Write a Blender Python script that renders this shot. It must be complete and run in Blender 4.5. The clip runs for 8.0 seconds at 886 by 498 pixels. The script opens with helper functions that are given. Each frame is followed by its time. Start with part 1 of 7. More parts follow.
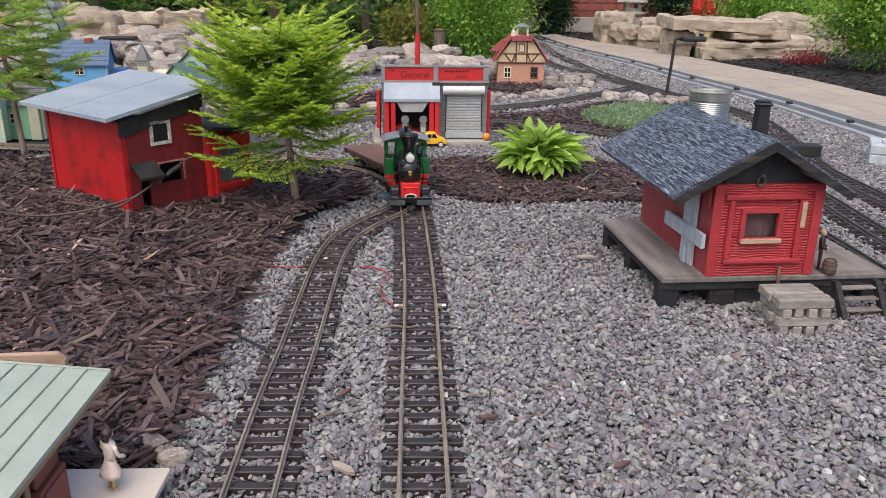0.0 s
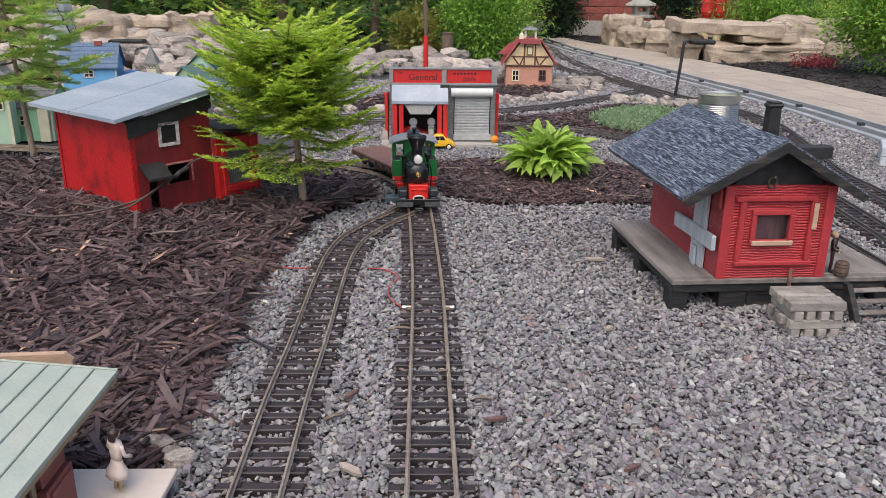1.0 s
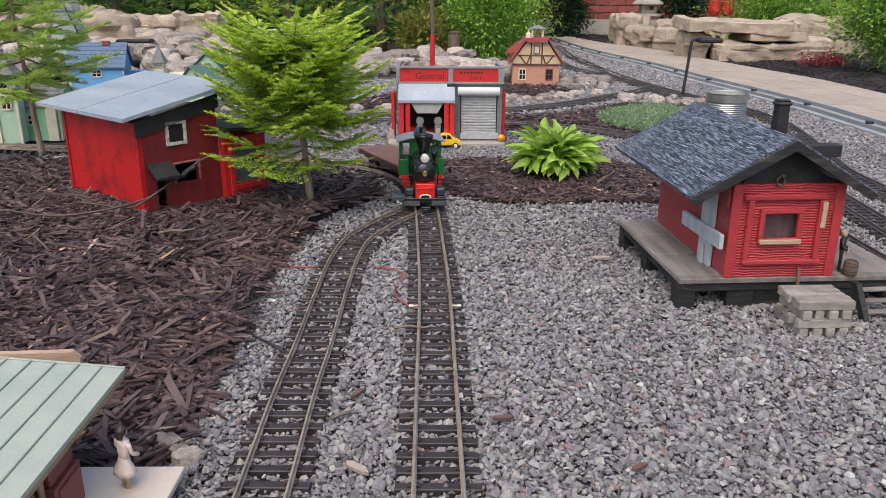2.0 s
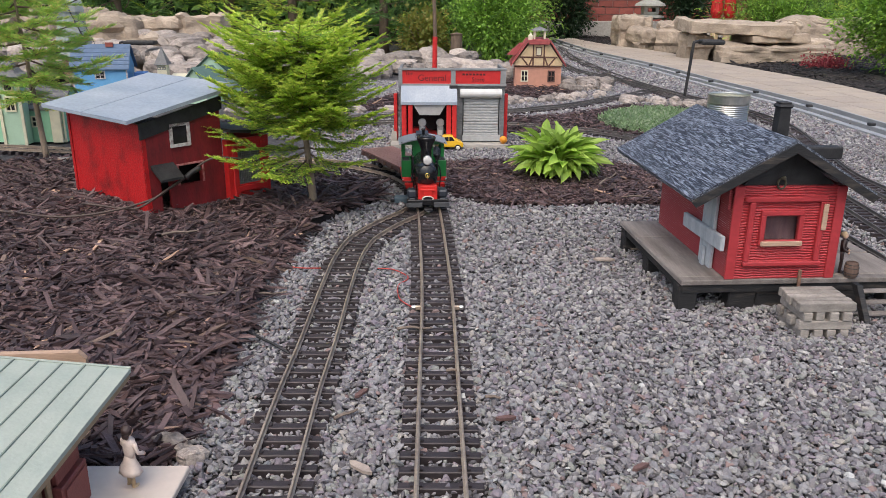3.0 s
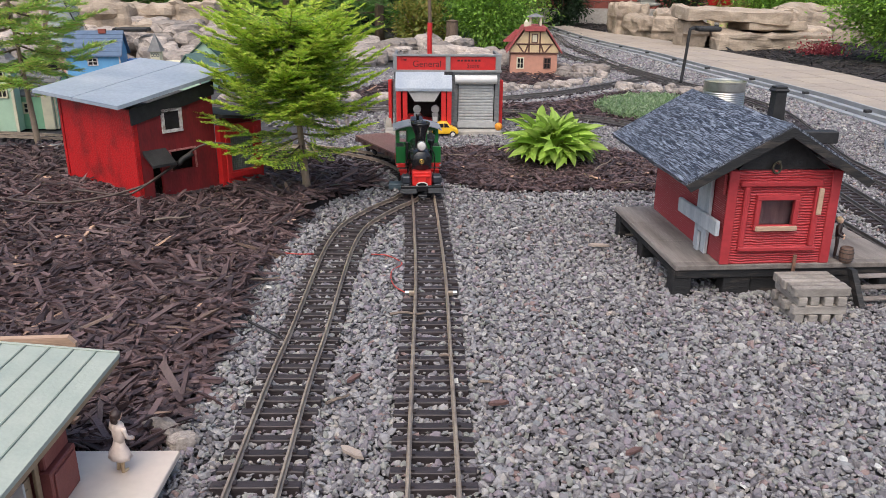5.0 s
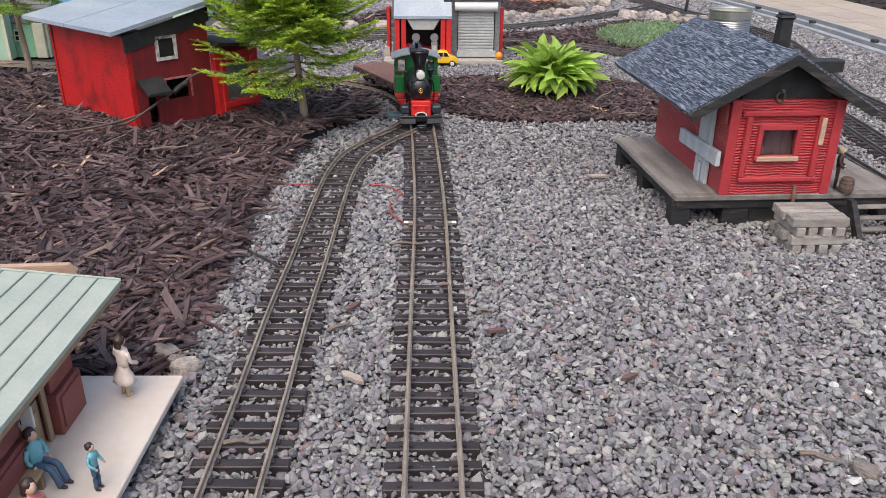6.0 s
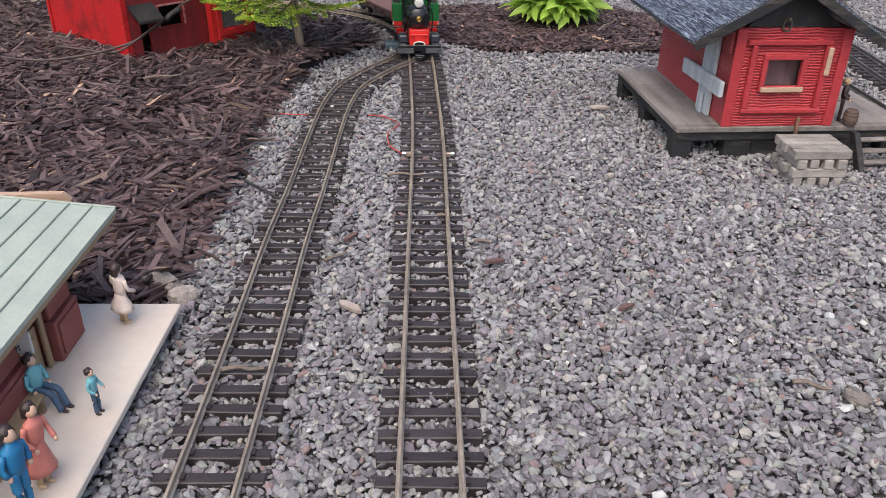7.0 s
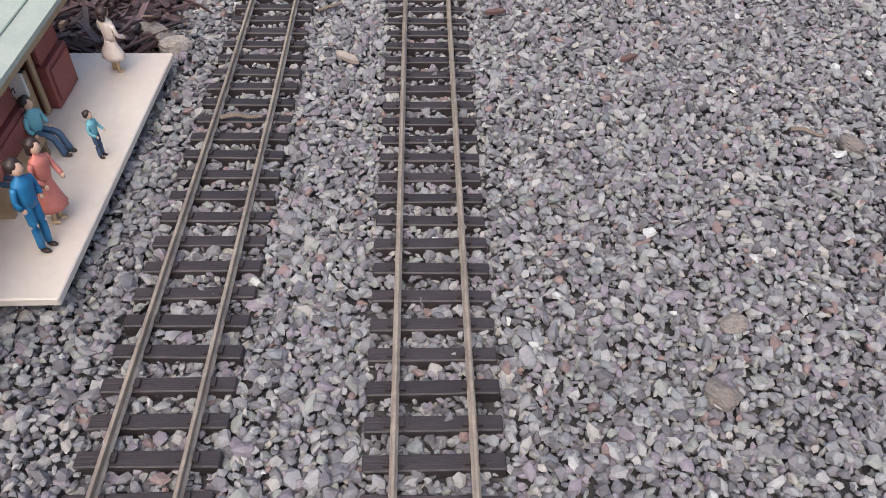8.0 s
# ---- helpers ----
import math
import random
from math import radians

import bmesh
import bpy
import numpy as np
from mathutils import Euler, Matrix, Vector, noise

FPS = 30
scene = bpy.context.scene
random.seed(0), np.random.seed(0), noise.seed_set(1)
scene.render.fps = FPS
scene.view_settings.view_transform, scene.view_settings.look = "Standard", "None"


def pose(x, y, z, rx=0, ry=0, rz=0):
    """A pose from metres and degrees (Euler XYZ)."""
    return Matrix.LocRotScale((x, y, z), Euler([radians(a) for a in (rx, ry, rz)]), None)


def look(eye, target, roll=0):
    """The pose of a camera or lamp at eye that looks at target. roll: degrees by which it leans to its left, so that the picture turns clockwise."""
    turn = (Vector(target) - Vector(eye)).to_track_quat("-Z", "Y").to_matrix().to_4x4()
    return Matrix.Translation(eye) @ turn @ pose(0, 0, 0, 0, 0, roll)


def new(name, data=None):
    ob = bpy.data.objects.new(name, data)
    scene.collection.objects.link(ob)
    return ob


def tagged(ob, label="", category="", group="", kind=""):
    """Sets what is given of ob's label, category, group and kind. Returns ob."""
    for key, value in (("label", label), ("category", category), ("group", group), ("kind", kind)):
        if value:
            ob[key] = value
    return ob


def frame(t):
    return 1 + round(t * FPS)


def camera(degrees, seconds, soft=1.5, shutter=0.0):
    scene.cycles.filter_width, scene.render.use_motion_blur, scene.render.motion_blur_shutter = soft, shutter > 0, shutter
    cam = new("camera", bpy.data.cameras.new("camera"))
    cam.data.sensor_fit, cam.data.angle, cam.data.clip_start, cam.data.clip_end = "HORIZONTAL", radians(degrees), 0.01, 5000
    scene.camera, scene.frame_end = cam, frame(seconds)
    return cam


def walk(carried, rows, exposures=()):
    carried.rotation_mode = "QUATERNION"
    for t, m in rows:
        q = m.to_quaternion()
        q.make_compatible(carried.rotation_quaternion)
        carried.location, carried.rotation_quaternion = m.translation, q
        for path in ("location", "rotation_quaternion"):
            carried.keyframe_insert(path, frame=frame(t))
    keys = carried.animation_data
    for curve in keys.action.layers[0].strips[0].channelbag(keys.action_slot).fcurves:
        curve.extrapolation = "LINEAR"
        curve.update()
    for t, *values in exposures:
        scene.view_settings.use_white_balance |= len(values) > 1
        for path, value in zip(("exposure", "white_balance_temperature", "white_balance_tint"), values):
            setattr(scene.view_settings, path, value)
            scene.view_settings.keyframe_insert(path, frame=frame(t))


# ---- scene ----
cam = camera(59.3, 8.0, soft=0.4)
PATH = [
    (0, (-0.008, 0.064, 0.437), (0.065, 1.96, -0.196), 0.6),
    (0.5, (-0.010, 0.065, 0.436), (0.056, 1.963, -0.194), 0.6),
    (1, (-0.009, 0.068, 0.432), (0.045, 1.967, -0.192), 0.55),
    (1.5, (-0.009, 0.071, 0.43), (0.035, 1.97, -0.197), 0.45),
    (3, (-0.010, 0.063, 0.433), (0.022, 1.964, -0.19), 0.4),
    (3.5, (-0.004, 0.065, 0.43), (0.029, 1.964, -0.195), 0.4),
    (4, (-0.004, 0.065, 0.43), (0.031, 1.963, -0.199), 0.4),
    (5.3, (-0.006, 0.068, 0.424), (0.036, 1.951, -0.249), 0.45),
    (5.5, (-0.004, 0.067, 0.423), (0.036, 1.935, -0.291), 0.4),
    (6, (-0.006, 0.066, 0.421), (0.038, 1.895, -0.387), 0.6),
    (6.5, (-0.007, 0.065, 0.418), (0.037, 1.858, -0.466), 0.7),
    (7, (-0.005, 0.068, 0.413), (0.043, 1.825, -0.542), 0.9),
    (7.5, (-0.009, 0.069, 0.407), (0.041, 1.758, -0.663), 1.1),
    (7.7, (-0.009, 0.065, 0.403), (0.040, 1.675, -0.783), 1.1),
    (8, (-0.006, 0.049, 0.389), (0.047, 1.48, -1.007), 1.2),
]
walk(cam, [(t, look(eye, target, roll)) for t, eye, target, roll in PATH], [(0, 0.57), (4.0, 0.57), (5.5, 0.67), (6.5, 0.74), (8.0, 0.72)])


# ---- daylight: bright overcast, soft shadows ----
world = bpy.data.worlds.new("overcast_sky")
scene.world = world
world.use_nodes = True
wn = world.node_tree.nodes
sky = wn.new("ShaderNodeTexSky")
sky.sky_type = "NISHITA"
sky.sun_disc = False
sky.sun_elevation = radians(58)
sky.sun_rotation = radians(200)
sky.air_density, sky.dust_density, sky.ozone_density = 1.0, 4.0, 0.6
world.node_tree.links.new(sky.outputs[0], wn["Background"].inputs[0])
wn["Background"].inputs[1].default_value = 0.15
sun_data = bpy.data.lights.new("sun", "SUN")
sun_data.energy, sun_data.angle, sun_data.color = 1.05, radians(60), (1.0, 0.955, 0.88)
sun = new("sun", sun_data)
sun.matrix_world = look((-1.2, -3.0, 6.0), (0, 0.6, 0))

# ---- materials ----
MATS = {}


def mat(name, col, rough=0.7, var=0.25, scale=90, bump=0.15, metal=0.0, col2=None, fine=600, island=0.0, stretch=(1, 1, 1), ramp=None, coat=0.0, obj=0.0, lo=0.35, hi=0.7, warp=0.0, relief=0.002):
    """A worn surface: base colour drifting towards col2 at two scales, with fine relief."""
    if name in MATS:
        return MATS[name]
    m = bpy.data.materials.new(name)
    m.use_nodes = True
    nt = m.node_tree
    N, L = nt.nodes, nt.links
    b = N["Principled BSDF"]
    b.inputs["Roughness"].default_value = rough
    b.inputs["Metallic"].default_value = metal
    b.inputs["Coat Weight"].default_value = coat
    tc = N.new("ShaderNodeTexCoord")
    mp = N.new("ShaderNodeMapping")
    mp.inputs["Scale"].default_value = stretch
    L.new(tc.outputs["Object"], mp.inputs[0])
    big = N.new("ShaderNodeTexNoise")
    big.inputs["Scale"].default_value = scale
    big.inputs["Detail"].default_value = 5
    big.inputs["Distortion"].default_value = warp
    L.new(mp.outputs[0], big.inputs["Vector"])
    sm = N.new("ShaderNodeTexNoise")
    sm.inputs["Scale"].default_value = fine
    sm.inputs["Detail"].default_value = 4
    L.new(mp.outputs[0], sm.inputs["Vector"])
    c2 = col2 or tuple(c * (1 - var) for c in col)
    mr = N.new("ShaderNodeMapRange")
    mr.inputs[1].default_value, mr.inputs[2].default_value = lo, hi
    L.new(big.outputs[0], mr.inputs[0])
    mix = N.new("ShaderNodeMix")
    mix.data_type = "RGBA"
    mix.inputs[6].default_value = (*col, 1)
    mix.inputs[7].default_value = (*c2, 1)
    L.new(mr.outputs[0], mix.inputs[0])
    out = mix.outputs[2]
    if ramp:
        geo = N.new("ShaderNodeNewGeometry")
        cr = N.new("ShaderNodeValToRGB")
        cr.color_ramp.interpolation = "CONSTANT"
        els = cr.color_ramp.elements
        for i, (p, c) in enumerate(ramp):
            e = els[i] if i < 2 else els.new(p)
            e.position = p
            e.color = (*c, 1)
        L.new(geo.outputs["Random Per Island"], cr.inputs[0])
        mul = N.new("ShaderNodeMix")
        mul.data_type, mul.blend_type = "RGBA", "MULTIPLY"
        mul.inputs[0].default_value = 1
        L.new(cr.outputs[0], mul.inputs[6])
        L.new(out, mul.inputs[7])
        out = mul.outputs[2]
    if island or obj:
        src = N.new("ShaderNodeNewGeometry").outputs["Random Per Island"] if island else N.new("ShaderNodeObjectInfo").outputs["Random"]
        hs = N.new("ShaderNodeHueSaturation")
        r2 = N.new("ShaderNodeMapRange")
        amount = island or obj
        r2.inputs[3].default_value, r2.inputs[4].default_value = 1 - amount, 1 + amount
        L.new(src, r2.inputs[0])
        L.new(r2.outputs[0], hs.inputs["Value"])
        L.new(out, hs.inputs["Color"])
        out = hs.outputs[0]
    sp = N.new("ShaderNodeMix")
    sp.data_type, sp.blend_type = "RGBA", "MULTIPLY"
    sp.inputs[0].default_value = min(1.0, var * 1.2)
    L.new(out, sp.inputs[6])
    cr2 = N.new("ShaderNodeMapRange")
    cr2.inputs[1].default_value, cr2.inputs[2].default_value, cr2.inputs[3].default_value, cr2.inputs[4].default_value = 0.3, 0.65, 0.6, 1.15
    L.new(sm.outputs[0], cr2.inputs[0])
    L.new(cr2.outputs[0], sp.inputs[7])
    L.new(sp.outputs[2], b.inputs["Base Color"])
    if bump:
        add = N.new("ShaderNodeMath")
        L.new(big.outputs[0], add.inputs[0])
        L.new(sm.outputs[0], add.inputs[1])
        bp = N.new("ShaderNodeBump")
        bp.inputs["Strength"].default_value = bump
        bp.inputs["Distance"].default_value = relief
        L.new(add.outputs[0], bp.inputs["Height"])
        L.new(bp.outputs[0], b.inputs["Normal"])
    MATS[name] = m
    return m


def glass(name, tint=(0.8, 0.85, 0.85), rough=0.05):
    if name in MATS:
        return MATS[name]
    m = bpy.data.materials.new(name)
    m.use_nodes = True
    b = m.node_tree.nodes["Principled BSDF"]
    b.inputs["Base Color"].default_value = (*tint, 1)
    b.inputs["Roughness"].default_value = rough
    b.inputs["Transmission Weight"].default_value = 1.0
    b.inputs["IOR"].default_value = 1.1
    MATS[name] = m
    return m


# ---- building helpers ----
def part(name, bm, material, parent=None, label="", smooth=False):
    """Links a bmesh as one mesh object, under a thing or part when given."""
    me = bpy.data.meshes.new(name)
    bmesh.ops.recalc_face_normals(bm, faces=bm.faces)
    bm.to_mesh(me)
    bm.free()
    for mt in (material if isinstance(material, (list, tuple)) else [material]):
        me.materials.append(mt)
    if smooth:
        for p in me.polygons:
            p.use_smooth = True
    ob = new(name, me)
    if parent:
        ob.parent = parent
    if label:
        ob["label"] = label
    return ob


def shared(name, mesh, parent, m):
    """A further object on a mesh that is already there."""
    ob = new(name, mesh)
    ob.parent = parent
    ob.matrix_basis = m
    return ob


def thing(name, m, label, category, group="", kind=""):
    ob = new(name)
    ob.empty_display_size = 0.02
    ob.matrix_basis = m
    return tagged(ob, label, category, group, kind)


def BM():
    return bmesh.new()


def box(bm, x0, x1, y0, y1, z0, z1, bev=0.0, m=None, mi=0):
    vs = [bm.verts.new(Vector((x, y, z))) for z in (z0, z1) for y in (y0, y1) for x in (x0, x1)]
    fs = [bm.faces.new([vs[i] for i in q]) for q in ((0, 2, 3, 1), (4, 5, 7, 6), (0, 1, 5, 4), (2, 6, 7, 3), (0, 4, 6, 2), (1, 3, 7, 5))]
    for f in fs:
        f.material_index = mi
    if m is not None:
        bmesh.ops.transform(bm, matrix=m, verts=vs)
    if bev:
        es = list({e for f in fs for e in f.edges})
        bmesh.ops.bevel(bm, geom=es, offset=bev, segments=1, affect="EDGES", profile=0.5)
    return bm


def prism(bm, pts, axis, a, b, mi=0):
    """Extrudes a polygon in the plane across axis, from a to b. pts: (u, v) in the order of the other axes."""
    def place(u, v, w):
        return Vector((w, u, v)) if axis == "x" else Vector((u, w, v)) if axis == "y" else Vector((u, v, w))
    lo = [bm.verts.new(place(u, v, a)) for u, v in pts]
    hi = [bm.verts.new(place(u, v, b)) for u, v in pts]
    n = len(pts)
    fs = [bm.faces.new(lo[::-1]), bm.faces.new(hi)]
    for i in range(n):
        fs.append(bm.faces.new((lo[i], lo[(i + 1) % n], hi[(i + 1) % n], hi[i])))
    for f in fs:
        f.material_index = mi
    return bm


def lathe(bm, prof, n=20, m=None, mi=0, ends=True):
    """Turns a profile of (radius, height) about z."""
    m = m or Matrix()
    rings = []
    for r, z in prof:
        rings.append([bm.verts.new(m @ Vector((r * math.cos(2 * math.pi * i / n), r * math.sin(2 * math.pi * i / n), z))) for i in range(n)])
    for a, b in zip(rings, rings[1:]):
        for i in range(n):
            f = bm.faces.new((a[i], a[(i + 1) % n], b[(i + 1) % n], b[i]))
            f.material_index = mi
    if ends:
        for ring in (rings[0][::-1], rings[-1]):
            f = bm.faces.new(ring)
            f.material_index = mi
    return bm


def smooth_line(pts, step):
    """Points at even steps along a smooth curve through pts."""
    P = [Vector(p) for p in pts]
    P = [P[0] * 2 - P[1], *P, P[-1] * 2 - P[-2]]
    dense = []
    for i in range(1, len(P) - 2):
        a, b, c, d = P[i - 1], P[i], P[i + 1], P[i + 2]
        for k in range(24):
            t = k / 24
            dense.append(0.5 * (2 * b + (c - a) * t + (2 * a - 5 * b + 4 * c - d) * t * t + (3 * b - a - 3 * c + d) * t ** 3))
    dense.append(P[-2])
    out, left = [dense[0]], step
    for a, b in zip(dense, dense[1:]):
        seg = (b - a).length
        pos = 0.0
        while seg - pos >= left:
            pos += left
            left = step
            out.append(a.lerp(b, pos / seg))
        left -= seg - pos
    return out


def sweep(bm, line, prof, mi=0, up=Vector((0, 0, 1)), close=True, scales=None):
    """Sweeps a closed profile (side, up) along a line."""
    rings = []
    n = len(line)
    for i, p in enumerate(line):
        d = (line[min(i + 1, n - 1)] - line[max(i - 1, 0)]).normalized()
        s = d.cross(up)
        s = s.normalized() if s.length > 1e-4 else Vector((1, 0, 0))
        w = s.cross(d)
        k = scales[i] if scales else 1
        rings.append([bm.verts.new(p + s * (u * k) + w * (v * k)) for u, v in prof])
    k = len(prof)
    for a, b in zip(rings, rings[1:]):
        for i in range(k):
            f = bm.faces.new((a[i], a[(i + 1) % k], b[(i + 1) % k], b[i]))
            f.material_index = mi
    if close:
        for r in (rings[0][::-1], rings[-1]):
            bm.faces.new(r).material_index = mi
    return bm


def circle(r, n=8):
    return [(r * math.cos(2 * math.pi * i / n), r * math.sin(2 * math.pi * i / n)) for i in range(n)]


def tube(bm, pts, r, n=7, step=None, mi=0, taper=None):
    line = smooth_line(pts, step) if step else [Vector(p) for p in pts]
    scales = [1 + (taper - 1) * i / max(1, len(line) - 1) for i in range(len(line))] if taper else None
    return sweep(bm, line, circle(r, n), mi, scales=scales)


def torus(bm, R, r, m, n=20, k=7, sx=1.0, sy=1.0, mi=0):
    rings = []
    for i in range(n):
        a = 2 * math.pi * i / n
        ring = []
        for j in range(k):
            b = 2 * math.pi * j / k
            ring.append(bm.verts.new(m @ Vector((sx * math.cos(a) * R + math.cos(a) * r * math.cos(b), sy * math.sin(a) * R + math.sin(a) * r * math.cos(b), r * math.sin(b)))))
        rings.append(ring)
    for i in range(n):
        a, b = rings[i], rings[(i + 1) % n]
        for j in range(k):
            bm.faces.new((a[j], b[j], b[(j + 1) % k], a[(j + 1) % k])).material_index = mi
    return bm


def ball(bm, c, rx, ry, rz, u=10, v=7, m=None, mi=0, rough=0.0, seed=0):
    geo = bmesh.ops.create_uvsphere(bm, u_segments=u, v_segments=v, radius=1.0)
    for w in geo["verts"]:
        k = 1 + rough * noise.noise(w.co * 1.7 + Vector((seed * 3.1, seed * 1.7, seed)))
        w.co = Vector((w.co.x * rx, w.co.y * ry, w.co.z * rz)) * k + Vector(c)
        if m is not None:
            w.co = m @ w.co
    for f in {f for w in geo["verts"] for f in w.link_faces}:
        f.material_index = mi
    return bm


def mesh_from(name, verts, faces_per, n_items, material, smooth=False):
    """A mesh of many alike pieces: verts (items, k, 3) and one list of quads or triangles for a piece."""
    k = verts.shape[1]
    f = np.array(faces_per)
    size = f.shape[1]
    idx = (f[None] + (np.arange(n_items) * k)[:, None, None]).reshape(-1)
    me = bpy.data.meshes.new(name)
    me.vertices.add(n_items * k)
    me.vertices.foreach_set("co", verts.reshape(-1).astype(np.float32))
    npoly = len(idx) // size
    me.loops.add(len(idx))
    me.loops.foreach_set("vertex_index", idx.astype(np.int32))
    me.polygons.add(npoly)
    me.polygons.foreach_set("loop_start", (np.arange(npoly) * size).astype(np.int32))
    me.polygons.foreach_set("loop_total", np.full(npoly, size, dtype=np.int32))
    me.polygons.foreach_set("use_smooth", np.full(npoly, smooth))
    me.update(calc_edges=True)
    me.validate()
    me.materials.append(material)
    return me


def rotations(rx, ry, rz):
    cx, sx, cy, sy, cz, sz = np.cos(rx), np.sin(rx), np.cos(ry), np.sin(ry), np.cos(rz), np.sin(rz)
    R = np.empty((len(rx), 3, 3))
    R[:, 0, 0], R[:, 0, 1], R[:, 0, 2] = cz * cy, cz * sy * sx - sz * cx, cz * sy * cx + sz * sx
    R[:, 1, 0], R[:, 1, 1], R[:, 1, 2] = sz * cy, sz * sy * sx + cz * cx, sz * sy * cx - cz * sx
    R[:, 2, 0], R[:, 2, 1], R[:, 2, 2] = -sy, cy * sx, cy * cx
    return R


CUBE = np.array([(x, y, z) for z in (-1, 1) for y in (-1, 1) for x in (-1, 1)], float) * 0.5
_G = (1 + 5 ** 0.5) / 2
ICO = np.array([(-1, _G, 0), (1, _G, 0), (-1, -_G, 0), (1, -_G, 0), (0, -1, _G), (0, 1, _G), (0, -1, -_G), (0, 1, -_G), (_G, 0, -1), (_G, 0, 1), (-_G, 0, -1), (-_G, 0, 1)], float) / 3.2
ICO_TRIS = [(0, 11, 5), (0, 5, 1), (0, 1, 7), (0, 7, 10), (0, 10, 11), (1, 5, 9), (5, 11, 4), (11, 10, 2), (10, 7, 6), (7, 1, 8), (3, 9, 4), (3, 4, 2), (3, 2, 6), (3, 6, 8), (3, 8, 9), (4, 9, 5), (2, 4, 11), (6, 2, 10), (8, 6, 7), (9, 8, 1)]
CUBE_QUADS = [(0, 2, 3, 1), (4, 5, 7, 6), (0, 1, 5, 4), (2, 6, 7, 3), (0, 4, 6, 2), (1, 3, 7, 5)]


def chips(name, pos, size, tilt, jitter, material, rng, yaw=None, round_=False):
    """Many jittered blocks: gravel stones, bark shreds."""
    n = len(pos)
    shape = ICO if round_ else CUBE
    v = shape[None] * (1 + rng.uniform(-jitter, jitter, (n, len(shape), 3)))
    v = v * size[:, None, :]
    yaw = rng.uniform(0, 2 * np.pi, n) if yaw is None else yaw
    R = rotations(rng.normal(0, tilt, n), rng.normal(0, tilt, n), yaw)
    v = np.einsum("nij,nkj->nki", R, v) + pos[:, None, :]
    return new(name, mesh_from(name, v, ICO_TRIS if round_ else CUBE_QUADS, n, material))


def inside(x, y, poly):
    """Which points lie in a polygon."""
    ok = np.zeros(len(x), bool)
    for (x0, y0), (x1, y1) in zip(poly, poly[1:] + poly[:1]):
        cross = ((y0 > y) != (y1 > y)) & (x < (x1 - x0) * (y - y0) / (y1 - y0 + 1e-12) + x0)
        ok ^= cross
    return ok

# ---- materials of the place ----
GRAVEL_TONES = [(0.0, (0.135, 0.126, 0.134)), (0.1, (0.205, 0.196, 0.206)), (0.25, (0.275, 0.268, 0.276)), (0.42, (0.178, 0.165, 0.182)), (0.55, (0.325, 0.315, 0.312)), (0.68, (0.245, 0.212, 0.240)), (0.78, (0.262, 0.268, 0.248)), (0.86, (0.355, 0.332, 0.308)), (0.92, (0.232, 0.242, 0.250)), (0.95, (0.245, 0.175, 0.165)), (0.975, (0.40, 0.39, 0.38)), (0.993, (0.52, 0.52, 0.50))]
gravel = mat("crushed_stone", (1.0, 1.0, 1.0), 0.85, 0.25, 140, 0.25, ramp=GRAVEL_TONES, fine=900)
# bed under the stones: shade of the gaps put into its near-black colour
shaded_gravel_bed = mat("shaded_gravel_bed", (0.07, 0.066, 0.068), 0.95, 0.6, 70, 1.0, fine=160, col2=(0.030, 0.028, 0.030))
BARK_TONES = [(0.0, (0.046, 0.028, 0.03)), (0.2, (0.079, 0.046, 0.045)), (0.4, (0.113, 0.07, 0.068)), (0.6, (0.066, 0.041, 0.043)), (0.75, (0.166, 0.104, 0.102)), (0.9, (0.102, 0.065, 0.068)), (0.975, (0.186, 0.124, 0.097)), (0.992, (0.55, 0.349, 0.24))]
bark = mat("shredded_bark", (1.0, 1.0, 1.0), 0.55, 0.35, 60, 0.4, ramp=BARK_TONES, fine=500, stretch=(1, 1, 1))
black_bark = mat("black_bark", (0.030, 0.026, 0.026), 0.6, 0.35, 60, 0.4, col2=(0.014, 0.012, 0.012), fine=500, island=0.5)
soil = mat("bark_soil", (0.030, 0.022, 0.02), 0.95, 0.5, 60, 0.8, fine=250)
tie_plastic = mat("tie_brown_plastic", (0.042, 0.032, 0.034), 0.52, 0.35, 150, 0.25, fine=900, stretch=(0.15, 1, 1), obj=0.2)
rail_metal = mat("weathered_brass_rail", (0.47, 0.385, 0.295), 0.40, 0.3, 40, 0.15, metal=0.45, col2=(0.29, 0.225, 0.185), fine=300)
rail_dark = mat("dull_dark_rail", (0.20, 0.185, 0.175), 0.42, 0.3, 60, 0.1, metal=0.5)
black_paint = mat("worn_black_paint", (0.011, 0.011, 0.012), 0.6, 0.3, 60, 0.25, col2=(0.028, 0.027, 0.028))
grey_wood = mat("weathered_grey_wood", (0.265, 0.235, 0.215), 0.85, 0.35, 45, 0.5, col2=(0.13, 0.11, 0.098), stretch=(1, 0.12, 1), fine=500, obj=0.22)

# ---- ground: one sheet to the horizon, gravel stones and bark shreds on it ----
rng = np.random.default_rng(5)
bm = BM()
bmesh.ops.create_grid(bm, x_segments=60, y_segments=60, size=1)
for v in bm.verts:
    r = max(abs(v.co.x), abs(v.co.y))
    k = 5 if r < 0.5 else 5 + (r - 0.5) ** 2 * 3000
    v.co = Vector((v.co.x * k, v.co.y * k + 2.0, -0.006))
ground = part("ground", bm, shaded_gravel_bed)
tagged(ground, "grey crushed stone ground of a garden railway", "ground", kind="structure")

